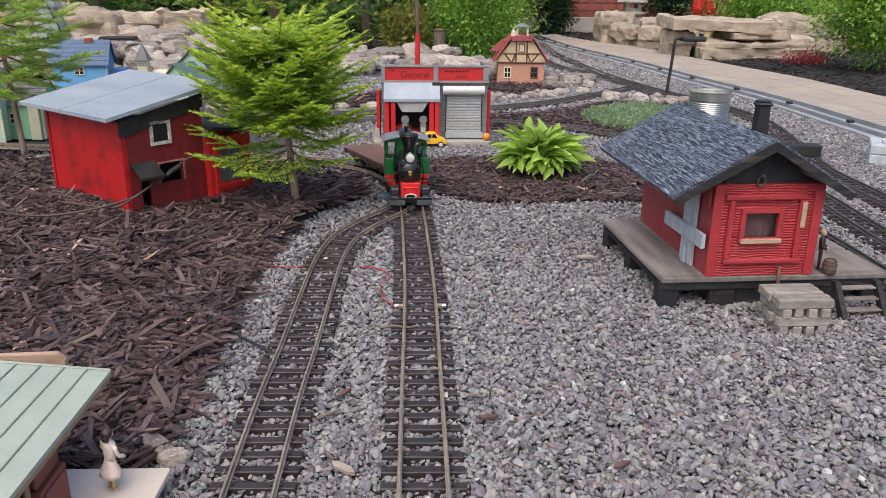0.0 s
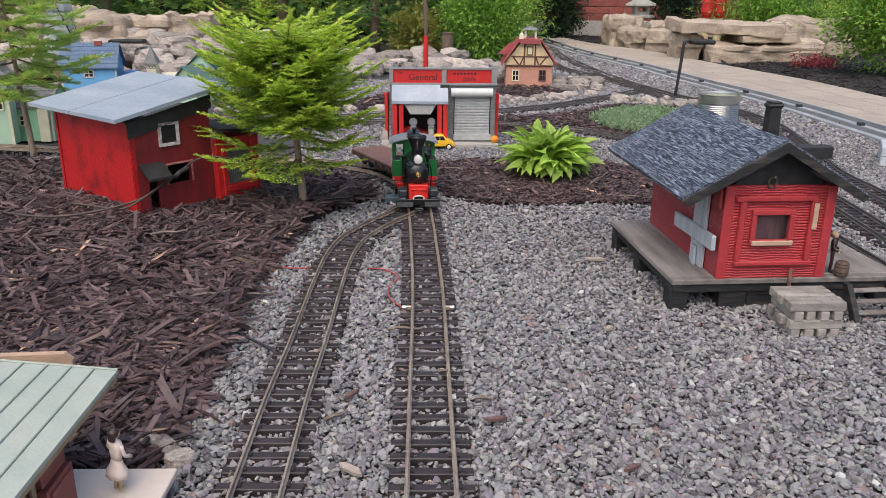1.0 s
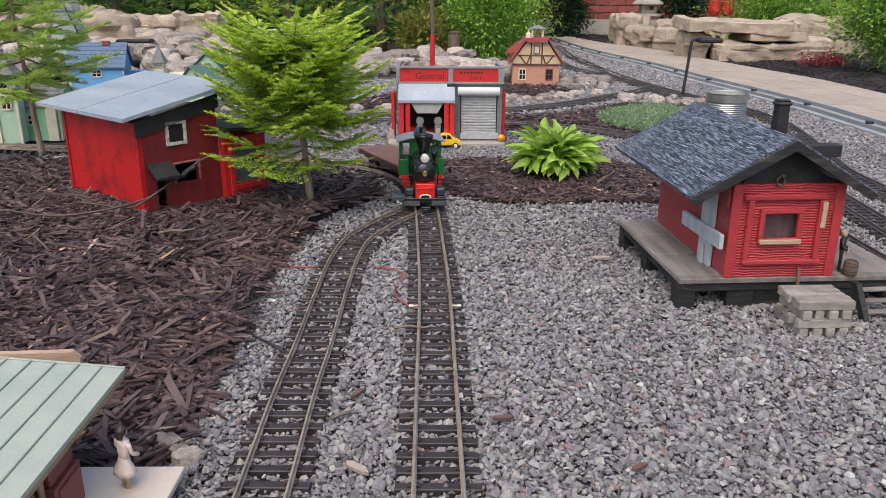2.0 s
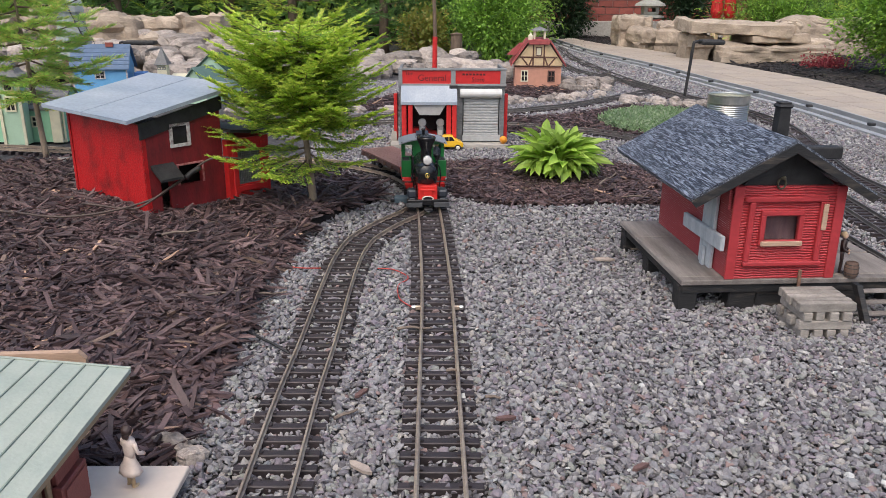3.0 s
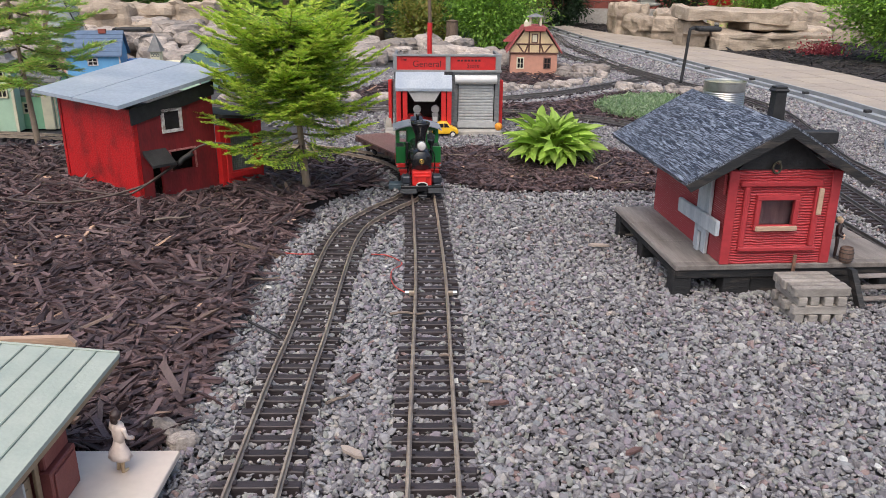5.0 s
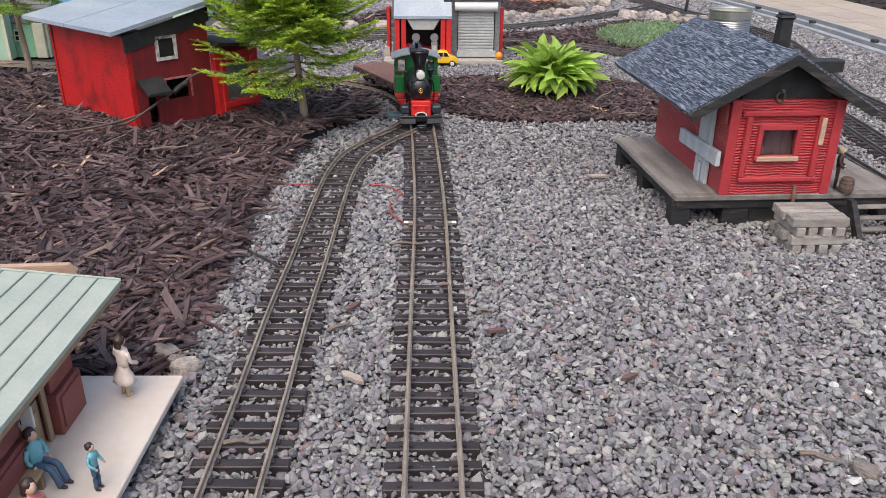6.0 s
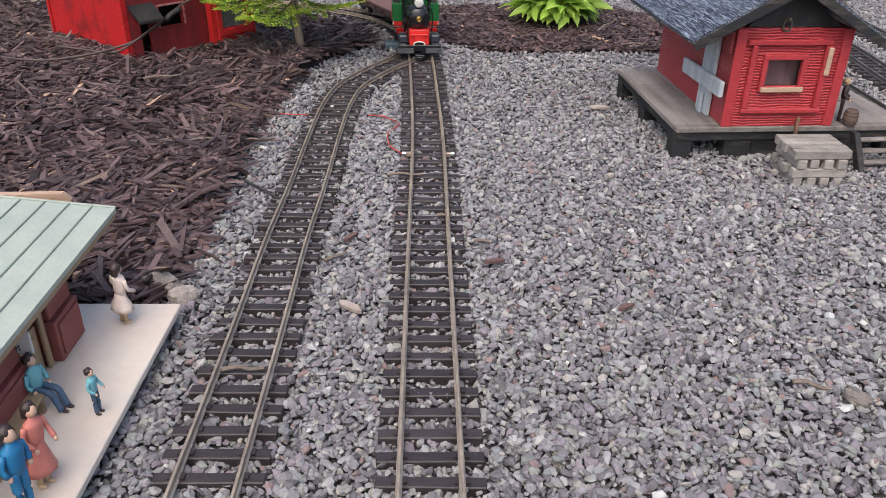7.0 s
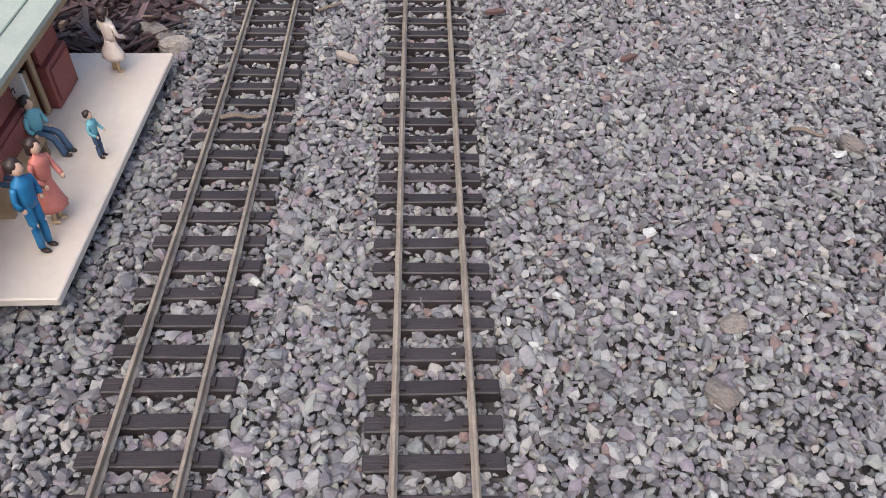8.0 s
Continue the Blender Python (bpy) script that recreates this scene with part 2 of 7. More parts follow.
MAIN = [(0, -0.6), (0, 0.2), (0, 0.8), (0, 1.15), (-0.006, 1.406), (-0.010, 1.535), (-0.016, 1.66), (-0.024, 1.755), (-0.041, 1.833), (-0.066, 1.897), (-0.099, 1.955), (-0.151, 2.012), (-0.236, 2.072), (-0.34, 2.11), (-0.5, 2.14), (-0.75, 2.19), (-1.0, 2.24), (-1.5, 2.33), (-2.2, 2.4)]
BRANCH = [(-0.158, -0.596), (-0.158, 0.25), (-0.157, 0.62), (-0.158, 0.83), (-0.155, 0.975), (-0.154, 1.177), (-0.150, 1.311), (-0.137, 1.41), (-0.112, 1.48), (-0.083, 1.54), (-0.052, 1.592), (-0.031, 1.65), (-0.020, 1.71)]
BED_LEFT = [(-0.255, 1.940), (-0.190, 1.893), (-0.140, 1.815), (-0.118, 1.732), (-0.172, 1.656), (-0.210, 1.579), (-0.250, 1.486), (-0.246, 1.347), (-0.267, 1.21), (-0.264, 1.077), (-0.257, 0.922), (-0.252, 0.828), (-0.262, 0.771), (-0.26, 0.69), (-0.30, 0.60), (-0.30, 0.25), (-1.6, 0.25), (-1.6, 2.05), (-0.8, 2.06), (-0.42, 1.985), (-0.336, 1.965)]
BED_RIGHT = [(-0.062, 2.03), (-0.001, 1.869), (0.049, 1.761), (0.131, 1.685), (0.24, 1.68), (0.354, 1.699), (0.463, 1.691), (0.56, 1.70), (0.60, 1.85), (0.54, 2.03), (0.459, 2.13), (0.213, 2.132), (0.137, 2.131), (0.0, 2.09)]
BED_STORE = [(0.22, 2.60), (0.56, 2.56), (0.66, 2.42), (0.95, 2.62), (1.05, 3.0), (1.0, 3.22), (0.80, 3.30), (0.60, 3.10), (0.42, 2.98), (0.24, 2.93)]
BED_TUDOR = [(0.26, 3.40), (0.60, 3.52), (0.74, 3.95), (0.70, 4.25), (0.25, 4.2), (-0.05, 3.9), (-0.3, 3.3), (-0.75, 3.2), (-0.7, 3.0), (-0.1, 3.08), (0.25, 3.2)]
BED_ROCKS = [(1.5, 7.4), (1.86, 6.66), (1.96, 5.55), (2.02, 4.9), (2.10, 4.2), (2.10, 3.0), (4.5, 2.5), (4.5, 8.6), (1.2, 9.0)]


def bed_height(x, y):
    """The bark beds are low mounds."""
    return 0.010 + 0.016 * np.clip(1 - ((x + 0.62) ** 2 / 0.30 + (y - 1.62) ** 2 / 0.20), 0, 1) ** 0.7 + 0.008 * np.sin(x * 17) * np.sin(y * 13)


def near_track(x, y, line, half):
    P = np.array([(p.x, p.y) for p in smooth_line([(a, b, 0) for a, b in line], 0.02)])
    ok = np.zeros(len(x), bool)
    for s in range(0, len(x), 20000):
        d = np.hypot(x[s:s + 20000, None] - P[None, :, 0], y[s:s + 20000, None] - P[None, :, 1]).min(1)
        ok[s:s + 20000] = d < half
    return ok


def grid_points(x0, x1, y0, y1, step):
    xs, ys = np.meshgrid(np.arange(x0, x1, step), np.arange(y0, y1, step))
    x, y = xs.ravel(), ys.ravel()
    return x + rng.uniform(-0.6, 0.6, len(x)) * step, y + rng.uniform(-0.6, 0.6, len(y)) * step


def stones(name, x0, x1, y0, y1, step, lo, hi, label, skip=()):
    x, y = grid_points(x0, x1, y0, y1, step)
    keep = np.ones(len(x), bool)
    for poly in (BED_LEFT, BED_RIGHT, BED_STORE, BED_TUDOR, *skip):
        keep &= ~inside(x, y, poly)
    # the camera's wedge: nothing far to the sides is ever in view
    keep &= (np.abs(x) < 0.36 + 0.62 * np.clip(y, 0, 9))
    x, y = x[keep], y[keep]
    on = near_track(x, y, MAIN, 0.044) | near_track(x, y, BRANCH, 0.044)
    drop = on & (rng.random(len(x)) < 0.06)
    x, y, on = x[~drop], y[~drop], on[~drop]
    n = len(x)
    s = lo + (hi - lo) * rng.random(n) ** 2.6
    size = np.stack([s * rng.uniform(0.9, 1.4, n), s * rng.uniform(0.7, 1.05, n), s * rng.uniform(0.4, 0.75, n)], 1)
    z = rng.uniform(-0.0055, 0.0030, n) - np.where(on, 0.0022, 0)
    ob = chips(name, np.stack([x, y, z], 1), size, 0.5, 0.40, gravel, rng, round_=y1 < 2.6)
    return tagged(ob, label, "gravel", kind="stuff")


stones("gravel", -0.36, 1.0, 0.08, 1.25, 0.0040, 0.0040, 0.0096, "loose grey crushed stone gravel round the tracks")
stones("gravel", -0.36, 1.5, 1.25, 2.5, 0.0054, 0.0050, 0.0098, "grey crushed stone gravel with paler chips")
stones("gravel", -0.5, 1.6, 2.5, 4.2, 0.0095, 0.0075, 0.013, "fine grey gravel between the far tracks")
stones("gravel", 0.5, 1.7, 4.2, 7.5, 0.016, 0.011, 0.018, "fine grey gravel beside the paved walk")


def shreds(name, poly, step, lo, hi, label, lift=None, material=bark):
    xs, ys = [p[0] for p in poly], [p[1] for p in poly]
    x, y = grid_points(min(xs), max(xs), min(ys), max(ys), step)
    keep = inside(x, y, poly) & ~((x > -0.70) & (x < -0.215) & (y > 0.36) & (y < 0.705)) & (np.abs(x) < 0.36 + 0.62 * np.clip(y, 0, 9))
    x, y = x[keep], y[keep]
    n = len(x)
    length = lo + (hi - lo) * rng.random(n) ** 2.5
    size = np.stack([length, rng.uniform(0.0019, 0.0058, n) * (1 + length * 5), rng.uniform(0.0016, 0.0046, n)], 1)
    z = (lift(x, y) if lift else 0.004) + rng.uniform(-0.006, 0.007, n)
    yaw = rng.normal(0.05, 0.8, n) + np.where(rng.random(n) < 0.25, 1.4, 0)
    ob = chips(name, np.stack([x, y, z], 1), size, 0.22, 0.48, material, rng, yaw)
    return tagged(ob, label, "mulch", kind="stuff")


def bed(name, poly, label, lift=None, step=0.05):
    """The soil under a bark bed."""
    bm = BM()
    vs = [bm.verts.new((x, y, 0.0)) for x, y in poly]
    bm.faces.new(vs)
    bmesh.ops.triangulate(bm, faces=bm.faces)
    for _ in range(4):
        bmesh.ops.subdivide_edges(bm, edges=[e for e in bm.edges if e.calc_length() > step], cuts=1, use_grid_fill=True)
    for v in bm.verts:
        v.co.z = -0.002 if v.is_boundary else float((lift(np.array([v.co.x]), np.array([v.co.y]))[0] if lift else 0.004) - 0.003)
    return tagged(part(name, bm, soil), label, "soil", kind="structure")


bed("soil_bed", BED_LEFT, "dark soil bed under shredded bark", bed_height)
bed("soil_bed", BED_RIGHT, "dark soil bed under bark by the hosta")
bed("soil_bed", BED_STORE, "dark soil bed beside the toy tracks")
bed("soil_bed", BED_TUDOR, "dark soil bed round the half-timbered house")
bed("soil_bed", BED_ROCKS, "dark soil bed along the paved walk")
shreds("bark_mulch", BED_LEFT, 0.0068, 0.014, 0.085, "dark brown shredded bark mulch round the red shed", bed_height)
shreds("bark_mulch", BED_RIGHT, 0.0068, 0.012, 0.06, "dark brown shredded bark mulch under the hosta")
shreds("bark_mulch", BED_LEFT, 0.0095, 0.006, 0.022, "fine dark bark crumbs among the shredded mulch", lambda x, y: bed_height(x, y) + 0.004)
shreds("bark_mulch", BED_RIGHT, 0.0095, 0.006, 0.022, "fine dark bark crumbs under the hosta", lambda x, y: 0.008 + 0 * x)
shreds("bark_mulch", BED_STORE, 0.014, 0.014, 0.05, "dark brown bark mulch beside the toy tracks")
shreds("bark_mulch", BED_TUDOR, 0.018, 0.02, 0.06, "dark brown bark mulch round the half-timbered house")
shreds("bark_mulch", BED_ROCKS, 0.04, 0.03, 0.10, "black bark mulch along the paved walk", material=black_bark)

# ---- toy railway tracks ----
RAIL_PROFILE = [(-0.0024, 0), (0.0024, 0), (0.0024, 0.0010), (0.0006, 0.0018), (0.0006, 0.0056), (0.0012, 0.0061), (0.0012, 0.0076), (0.0008, 0.0080), (-0.0008, 0.0080), (-0.0012, 0.0076), (-0.0012, 0.0061), (-0.0006, 0.0056), (-0.0006, 0.0018), (-0.0024, 0.0010)]
bm = BM()
box(bm, -0.040, 0.040, -0.0053, 0.0053, -0.006, 0.0042, 0.0008)
for s in (-1, 1):
    for o in (-1, 1):
        box(bm, s * 0.0225 + o * 0.0042 - 0.0016, s * 0.0225 + o * 0.0042 + 0.0016, -0.0030, 0.0030, 0.0040, 0.0062)
tie_ob = part("tie", bm, tie_plastic)
TIE_MESH = tie_ob.data
bpy.data.objects.remove(tie_ob)


def offset_line(line, d):
    out = []
    n = len(line)
    for i, p in enumerate(line):
        t = (line[min(i + 1, n - 1)] - line[max(i - 1, 0)]).normalized()
        out.append(p + Vector((t.y, -t.x, 0)) * d)
    return out


def track(pts, label, single, z=0.0, pitch=0.025):
    z = z if single else z + 0.003
    root = thing("toy_track", Matrix(), label, "railway track", "toy railway tracks")
    line = smooth_line([(x, y, z + 0.0042) for x, y in pts], 0.012 if single else 0.03)
    for d in (-0.0225, 0.0225):
        bm = BM()
        sweep(bm, offset_line(line, d), RAIL_PROFILE)
        part("rail", bm, rail_metal if single else rail_dark, root)
    ties = smooth_line([(x, y, z) for x, y in pts], pitch)
    joined = []
    for i, p in enumerate(ties[:-1]):
        if p.y < -0.05:
            continue
        t = ties[i + 1] - p
        m = Matrix.Translation(p + Vector((0, 0, random.uniform(-0.0008, 0.0004)))) @ Matrix.Rotation(math.atan2(-t.x, t.y) + random.gauss(0, 0.012), 4, "Z")
        if single and p.x > -1.1:
            shared("tie", TIE_MESH, root, m)
        else:
            joined.append(m)
    if joined:
        bm = BM()
        for m in joined:
            box(bm, -0.040, 0.040, -0.0048, 0.0048, -0.006, 0.0042, 0, m)
        part("far_ties_bed", bm, tie_plastic, root)["kind"] = "stuff"
    return root


track(MAIN, "toy railway track with brown ties, curving away past the shed", True)
track(BRANCH, "toy railway siding with brown ties joining at the switch", True)
track([(-2.2, 2.62), (-1.0, 2.80), (-0.59, 2.86), (-0.32, 2.88), (-0.141, 2.92), (0.284, 3.049), (0.425, 3.132), (0.55, 3.218), (0.727, 3.403), (0.857, 3.545), (1.045, 3.768)], "dark toy railway track running behind the store", False)
track([(-2.2, 2.5), (-0.9, 2.66), (-0.325, 2.735), (-0.1, 2.77), (0.25, 2.72), (0.42, 2.65), (0.55, 2.568), (0.653, 2.43), (0.72, 2.3), (0.74, 2.0), (0.74, 1.35), (0.738, 1.19), (0.735, 0.4)], "dark toy railway track curving behind the red hut", False)
track([(1.09, 6.9), (1.034, 6.317), (0.99, 5.634), (1.0, 5.26), (1.003, 4.706), (1.022, 4.229), (1.064, 3.839), (1.12, 3.50), (1.195, 3.187), (1.213, 2.774), (1.132, 2.38), (1.041, 2.006), (1.025, 1.814), (1.019, 1.672), (1.01, 1.2), (1.0, 0.6)], "dark toy railway track beside the paved walk", False)
track([(0.85, 5.9), (0.835, 5.162), (0.85, 4.75), (0.932, 4.40), (1.0, 4.1), (1.05, 3.7), (1.07, 3.3), (1.02, 2.7), (0.93, 2.2), (0.89, 1.70), (0.862, 1.405), (0.85, 1.1), (0.84, 0.6)], "dark toy railway track running past the red hut", False)

# ---- paints and timbers of the models ----
red_trim = mat("smooth_red_trim", (0.42, 0.040, 0.048), 0.45, 0.3, 60, 0.3, col2=(0.34, 0.030, 0.036), fine=260, stretch=(0.4, 1, 0.6))
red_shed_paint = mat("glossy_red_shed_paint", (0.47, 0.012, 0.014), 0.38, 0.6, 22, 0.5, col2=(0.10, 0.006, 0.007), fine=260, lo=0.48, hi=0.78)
red_dark = mat("dull_dark_red_walls", (0.20, 0.012, 0.016), 0.6, 0.4, 60, 0.4, col2=(0.12, 0.01, 0.012), fine=300, stretch=(1, 1, 0.3))
red_bright = mat("bright_red_paint", (0.58, 0.022, 0.022), 0.45, 0.2, 70, 0.2)

blue_roof = mat("blue_grey_painted_board", (0.25, 0.30, 0.37), 0.45, 0.3, 14, 0.2, col2=(0.37, 0.41, 0.46), stretch=(1, 0.25, 1), fine=300)
pale_wood = mat("raw_pale_wood", (0.50, 0.34, 0.24), 0.75, 0.25, 80, 0.3, stretch=(0.2, 1, 1))
white_wood = mat("pale_grey_washed_wood", (0.50, 0.52, 0.54), 0.75, 0.25, 60, 0.35, col2=(0.36, 0.39, 0.42), stretch=(1, 1, 0.3))
white_trim = mat("worn_white_trim", (0.58, 0.56, 0.54), 0.7, 0.4, 110, 0.3, col2=(0.30, 0.22, 0.21), lo=0.42, hi=0.66)
dark_inside = mat("dark_interior", (0.03, 0.022, 0.022), 0.9, 0.3, 60, 0.1)
green_grey_roof = mat("pale_green_board_roof", (0.40, 0.44, 0.38), 0.65, 0.14, 30, 0.15, col2=(0.34, 0.39, 0.34), fine=350)
brick_red_plastic = mat("brown_red_plastic_wall", (0.25, 0.070, 0.060), 0.55, 0.2, 60, 0.15)
tan_plastic = mat("tan_plastic_trim", (0.36, 0.25, 0.15), 0.55, 0.2, 60, 0.15)
cream_slab = mat("cream_platform_plastic", (0.66, 0.60, 0.53), 0.33, 0.1, 9, 0.04, col2=(0.60, 0.50, 0.43), fine=120)
clear = glass("thin_clear_pane")
grey_wall = mat("grey_stone_painted_wall", (0.19, 0.195, 0.20), 0.8, 0.35, 120, 0.5, fine=320, stretch=(0.5, 1, 1.5))
grey_light = mat("pale_grey_paint", (0.42, 0.43, 0.43), 0.7, 0.2, 80, 0.2)
concrete = mat("pale_concrete", (0.43, 0.40, 0.36), 0.9, 0.25, 40, 0.3)
steel = mat("bright_galvanised_steel", (0.62, 0.62, 0.60), 0.3, 0.2, 30, 0.05, metal=1.0, col2=(0.5, 0.5, 0.49))


def window(parent, m, w, h, t, frame_mat, pane=True, mull=0, name="window", glass_mat=None):
    """A framed window in the xz plane facing -y, centred on m."""
    bm = BM()
    f = min(w, h) * 0.14
    for x0, x1, z0, z1 in ((-w / 2, w / 2, h / 2 - f, h / 2), (-w / 2, w / 2, -h / 2, -h / 2 + f), (-w / 2, -w / 2 + f, -h / 2 + f, h / 2 - f), (w / 2 - f, w / 2, -h / 2 + f, h / 2 - f)):
        box(bm, x0, x1, -t, t * 0.3, z0, z1, t * 0.15)
    if mull:
        box(bm, -f * 0.3, f * 0.3, -t * 0.7, 0, -h / 2 + f, h / 2 - f)
        box(bm, -w / 2 + f, w / 2 - f, -t * 0.6, -t * 0.1, -f * 0.3, f * 0.3)
    ob = part(name, bm, frame_mat, parent)
    ob.matrix_basis = m
    if pane:
        bm = BM()
        box(bm, -w / 2 + f, w / 2 - f, t * 0.1, t * 0.25, -h / 2 + f, h / 2 - f)
        part("pane", bm, glass_mat or dark_glass, ob)
    return ob


dark_glass = mat("dark_window_glass", (0.025, 0.024, 0.026), 0.12, 0.3, 60, 0.0)


def grained(name, col, dark, worn, rough, period, turn=(0, 0, 0), distort=6.0, bump=0.6, relief=0.0012, wear=0.62, squeeze=(1, 1, 1), along_axis="Z", ripple=0.35):
    """Painted wood with raised wavy grain: lines at a period in metres, worn paler on the ridges in patches."""
    m = bpy.data.materials.new(name)
    m.use_nodes = True
    N, L = m.node_tree.nodes, m.node_tree.links
    b = N["Principled BSDF"]
    b.inputs["Roughness"].default_value = rough
    tc, mp = N.new("ShaderNodeTexCoord"), N.new("ShaderNodeMapping")
    mp.inputs["Rotation"].default_value = [radians(a) for a in turn]
    mp.inputs["Scale"].default_value = squeeze
    L.new(tc.outputs["Object"], mp.inputs[0])
    wv = N.new("ShaderNodeTexWave")
    wv.bands_direction = along_axis
    for key, value in (("Scale", 2 * math.pi / 20 / period), ("Distortion", distort), ("Detail", 4.0), ("Detail Scale", ripple), ("Detail Roughness", 0.65)):
        wv.inputs[key].default_value = value
    L.new(mp.outputs[0], wv.inputs["Vector"])
    drift, fleck = N.new("ShaderNodeTexNoise"), N.new("ShaderNodeTexNoise")
    drift.inputs["Scale"].default_value, fleck.inputs["Scale"].default_value = 28, 420
    drift.inputs["Detail"].default_value = fleck.inputs["Detail"].default_value = 4
    L.new(mp.outputs[0], drift.inputs["Vector"])
    L.new(mp.outputs[0], fleck.inputs["Vector"])
    lines = N.new("ShaderNodeMix")
    lines.data_type = "RGBA"
    lines.inputs[6].default_value, lines.inputs[7].default_value = (*dark, 1), (*col, 1)
    ramp = N.new("ShaderNodeMapRange")
    ramp.inputs[1].default_value, ramp.inputs[2].default_value = 0.05, 0.55
    L.new(wv.outputs["Fac"], ramp.inputs[0])
    L.new(ramp.outputs[0], lines.inputs[0])
    total = N.new("ShaderNodeMath")
    total.operation = "MULTIPLY_ADD"
    total.inputs[1].default_value = 0.55
    L.new(wv.outputs["Fac"], total.inputs[0])
    both = N.new("ShaderNodeMath")
    both.operation = "MULTIPLY"
    L.new(drift.outputs[0], both.inputs[0])
    L.new(fleck.outputs[0], both.inputs[1])
    twice = N.new("ShaderNodeMath")
    twice.operation = "MULTIPLY"
    twice.inputs[1].default_value = 1.4
    L.new(both.outputs[0], twice.inputs[0])
    L.new(twice.outputs[0], total.inputs[2])
    cut = N.new("ShaderNodeMapRange")
    cut.inputs[1].default_value, cut.inputs[2].default_value = wear, wear + 0.22
    L.new(total.outputs[0], cut.inputs[0])
    rubbed = N.new("ShaderNodeMix")
    rubbed.data_type = "RGBA"
    rubbed.inputs[7].default_value = (*worn, 1)
    L.new(cut.outputs[0], rubbed.inputs[0])
    L.new(lines.outputs[2], rubbed.inputs[6])
    L.new(rubbed.outputs[2], b.inputs["Base Color"])
    bp = N.new("ShaderNodeBump")
    bp.inputs["Strength"].default_value, bp.inputs["Distance"].default_value = bump, relief
    L.new(total.outputs[0], bp.inputs["Height"])
    L.new(bp.outputs[0], b.inputs["Normal"])
    MATS[name] = m
    return m


slate = mat("brushed_blue_black_shingle", (0.020, 0.027, 0.047), 0.5, 0.45, 105, 1.0, col2=(0.34, 0.39, 0.47), fine=500, stretch=(2.9, 0.26, 2.9), lo=0.45, hi=0.68, warp=1.8)
red_wood = grained("carved_red_wood", (0.47, 0.043, 0.050), (0.25, 0.020, 0.026), (0.60, 0.18, 0.17), 0.40, 0.0040, (0, 0, 0), 9.0, 1.0, 0.0018, 0.92, (0.5, 0.5, 1), "Z", 0.55)
red_side = grained("faded_red_wood", (0.35, 0.048, 0.055), (0.29, 0.038, 0.045), (0.50, 0.24, 0.24), 0.65, 0.0030, (0, 0, 0), 8.0, 0.35, 0.0005, 0.84, (1, 0.2, 1), "Z", 0.5)
old_black = mat("weathered_black_board", (0.013, 0.013, 0.014), 0.65, 0.4, 70, 0.5, col2=(0.085, 0.068, 0.056), stretch=(0.35, 0.35, 1.6), fine=400, lo=0.53, hi=0.80)


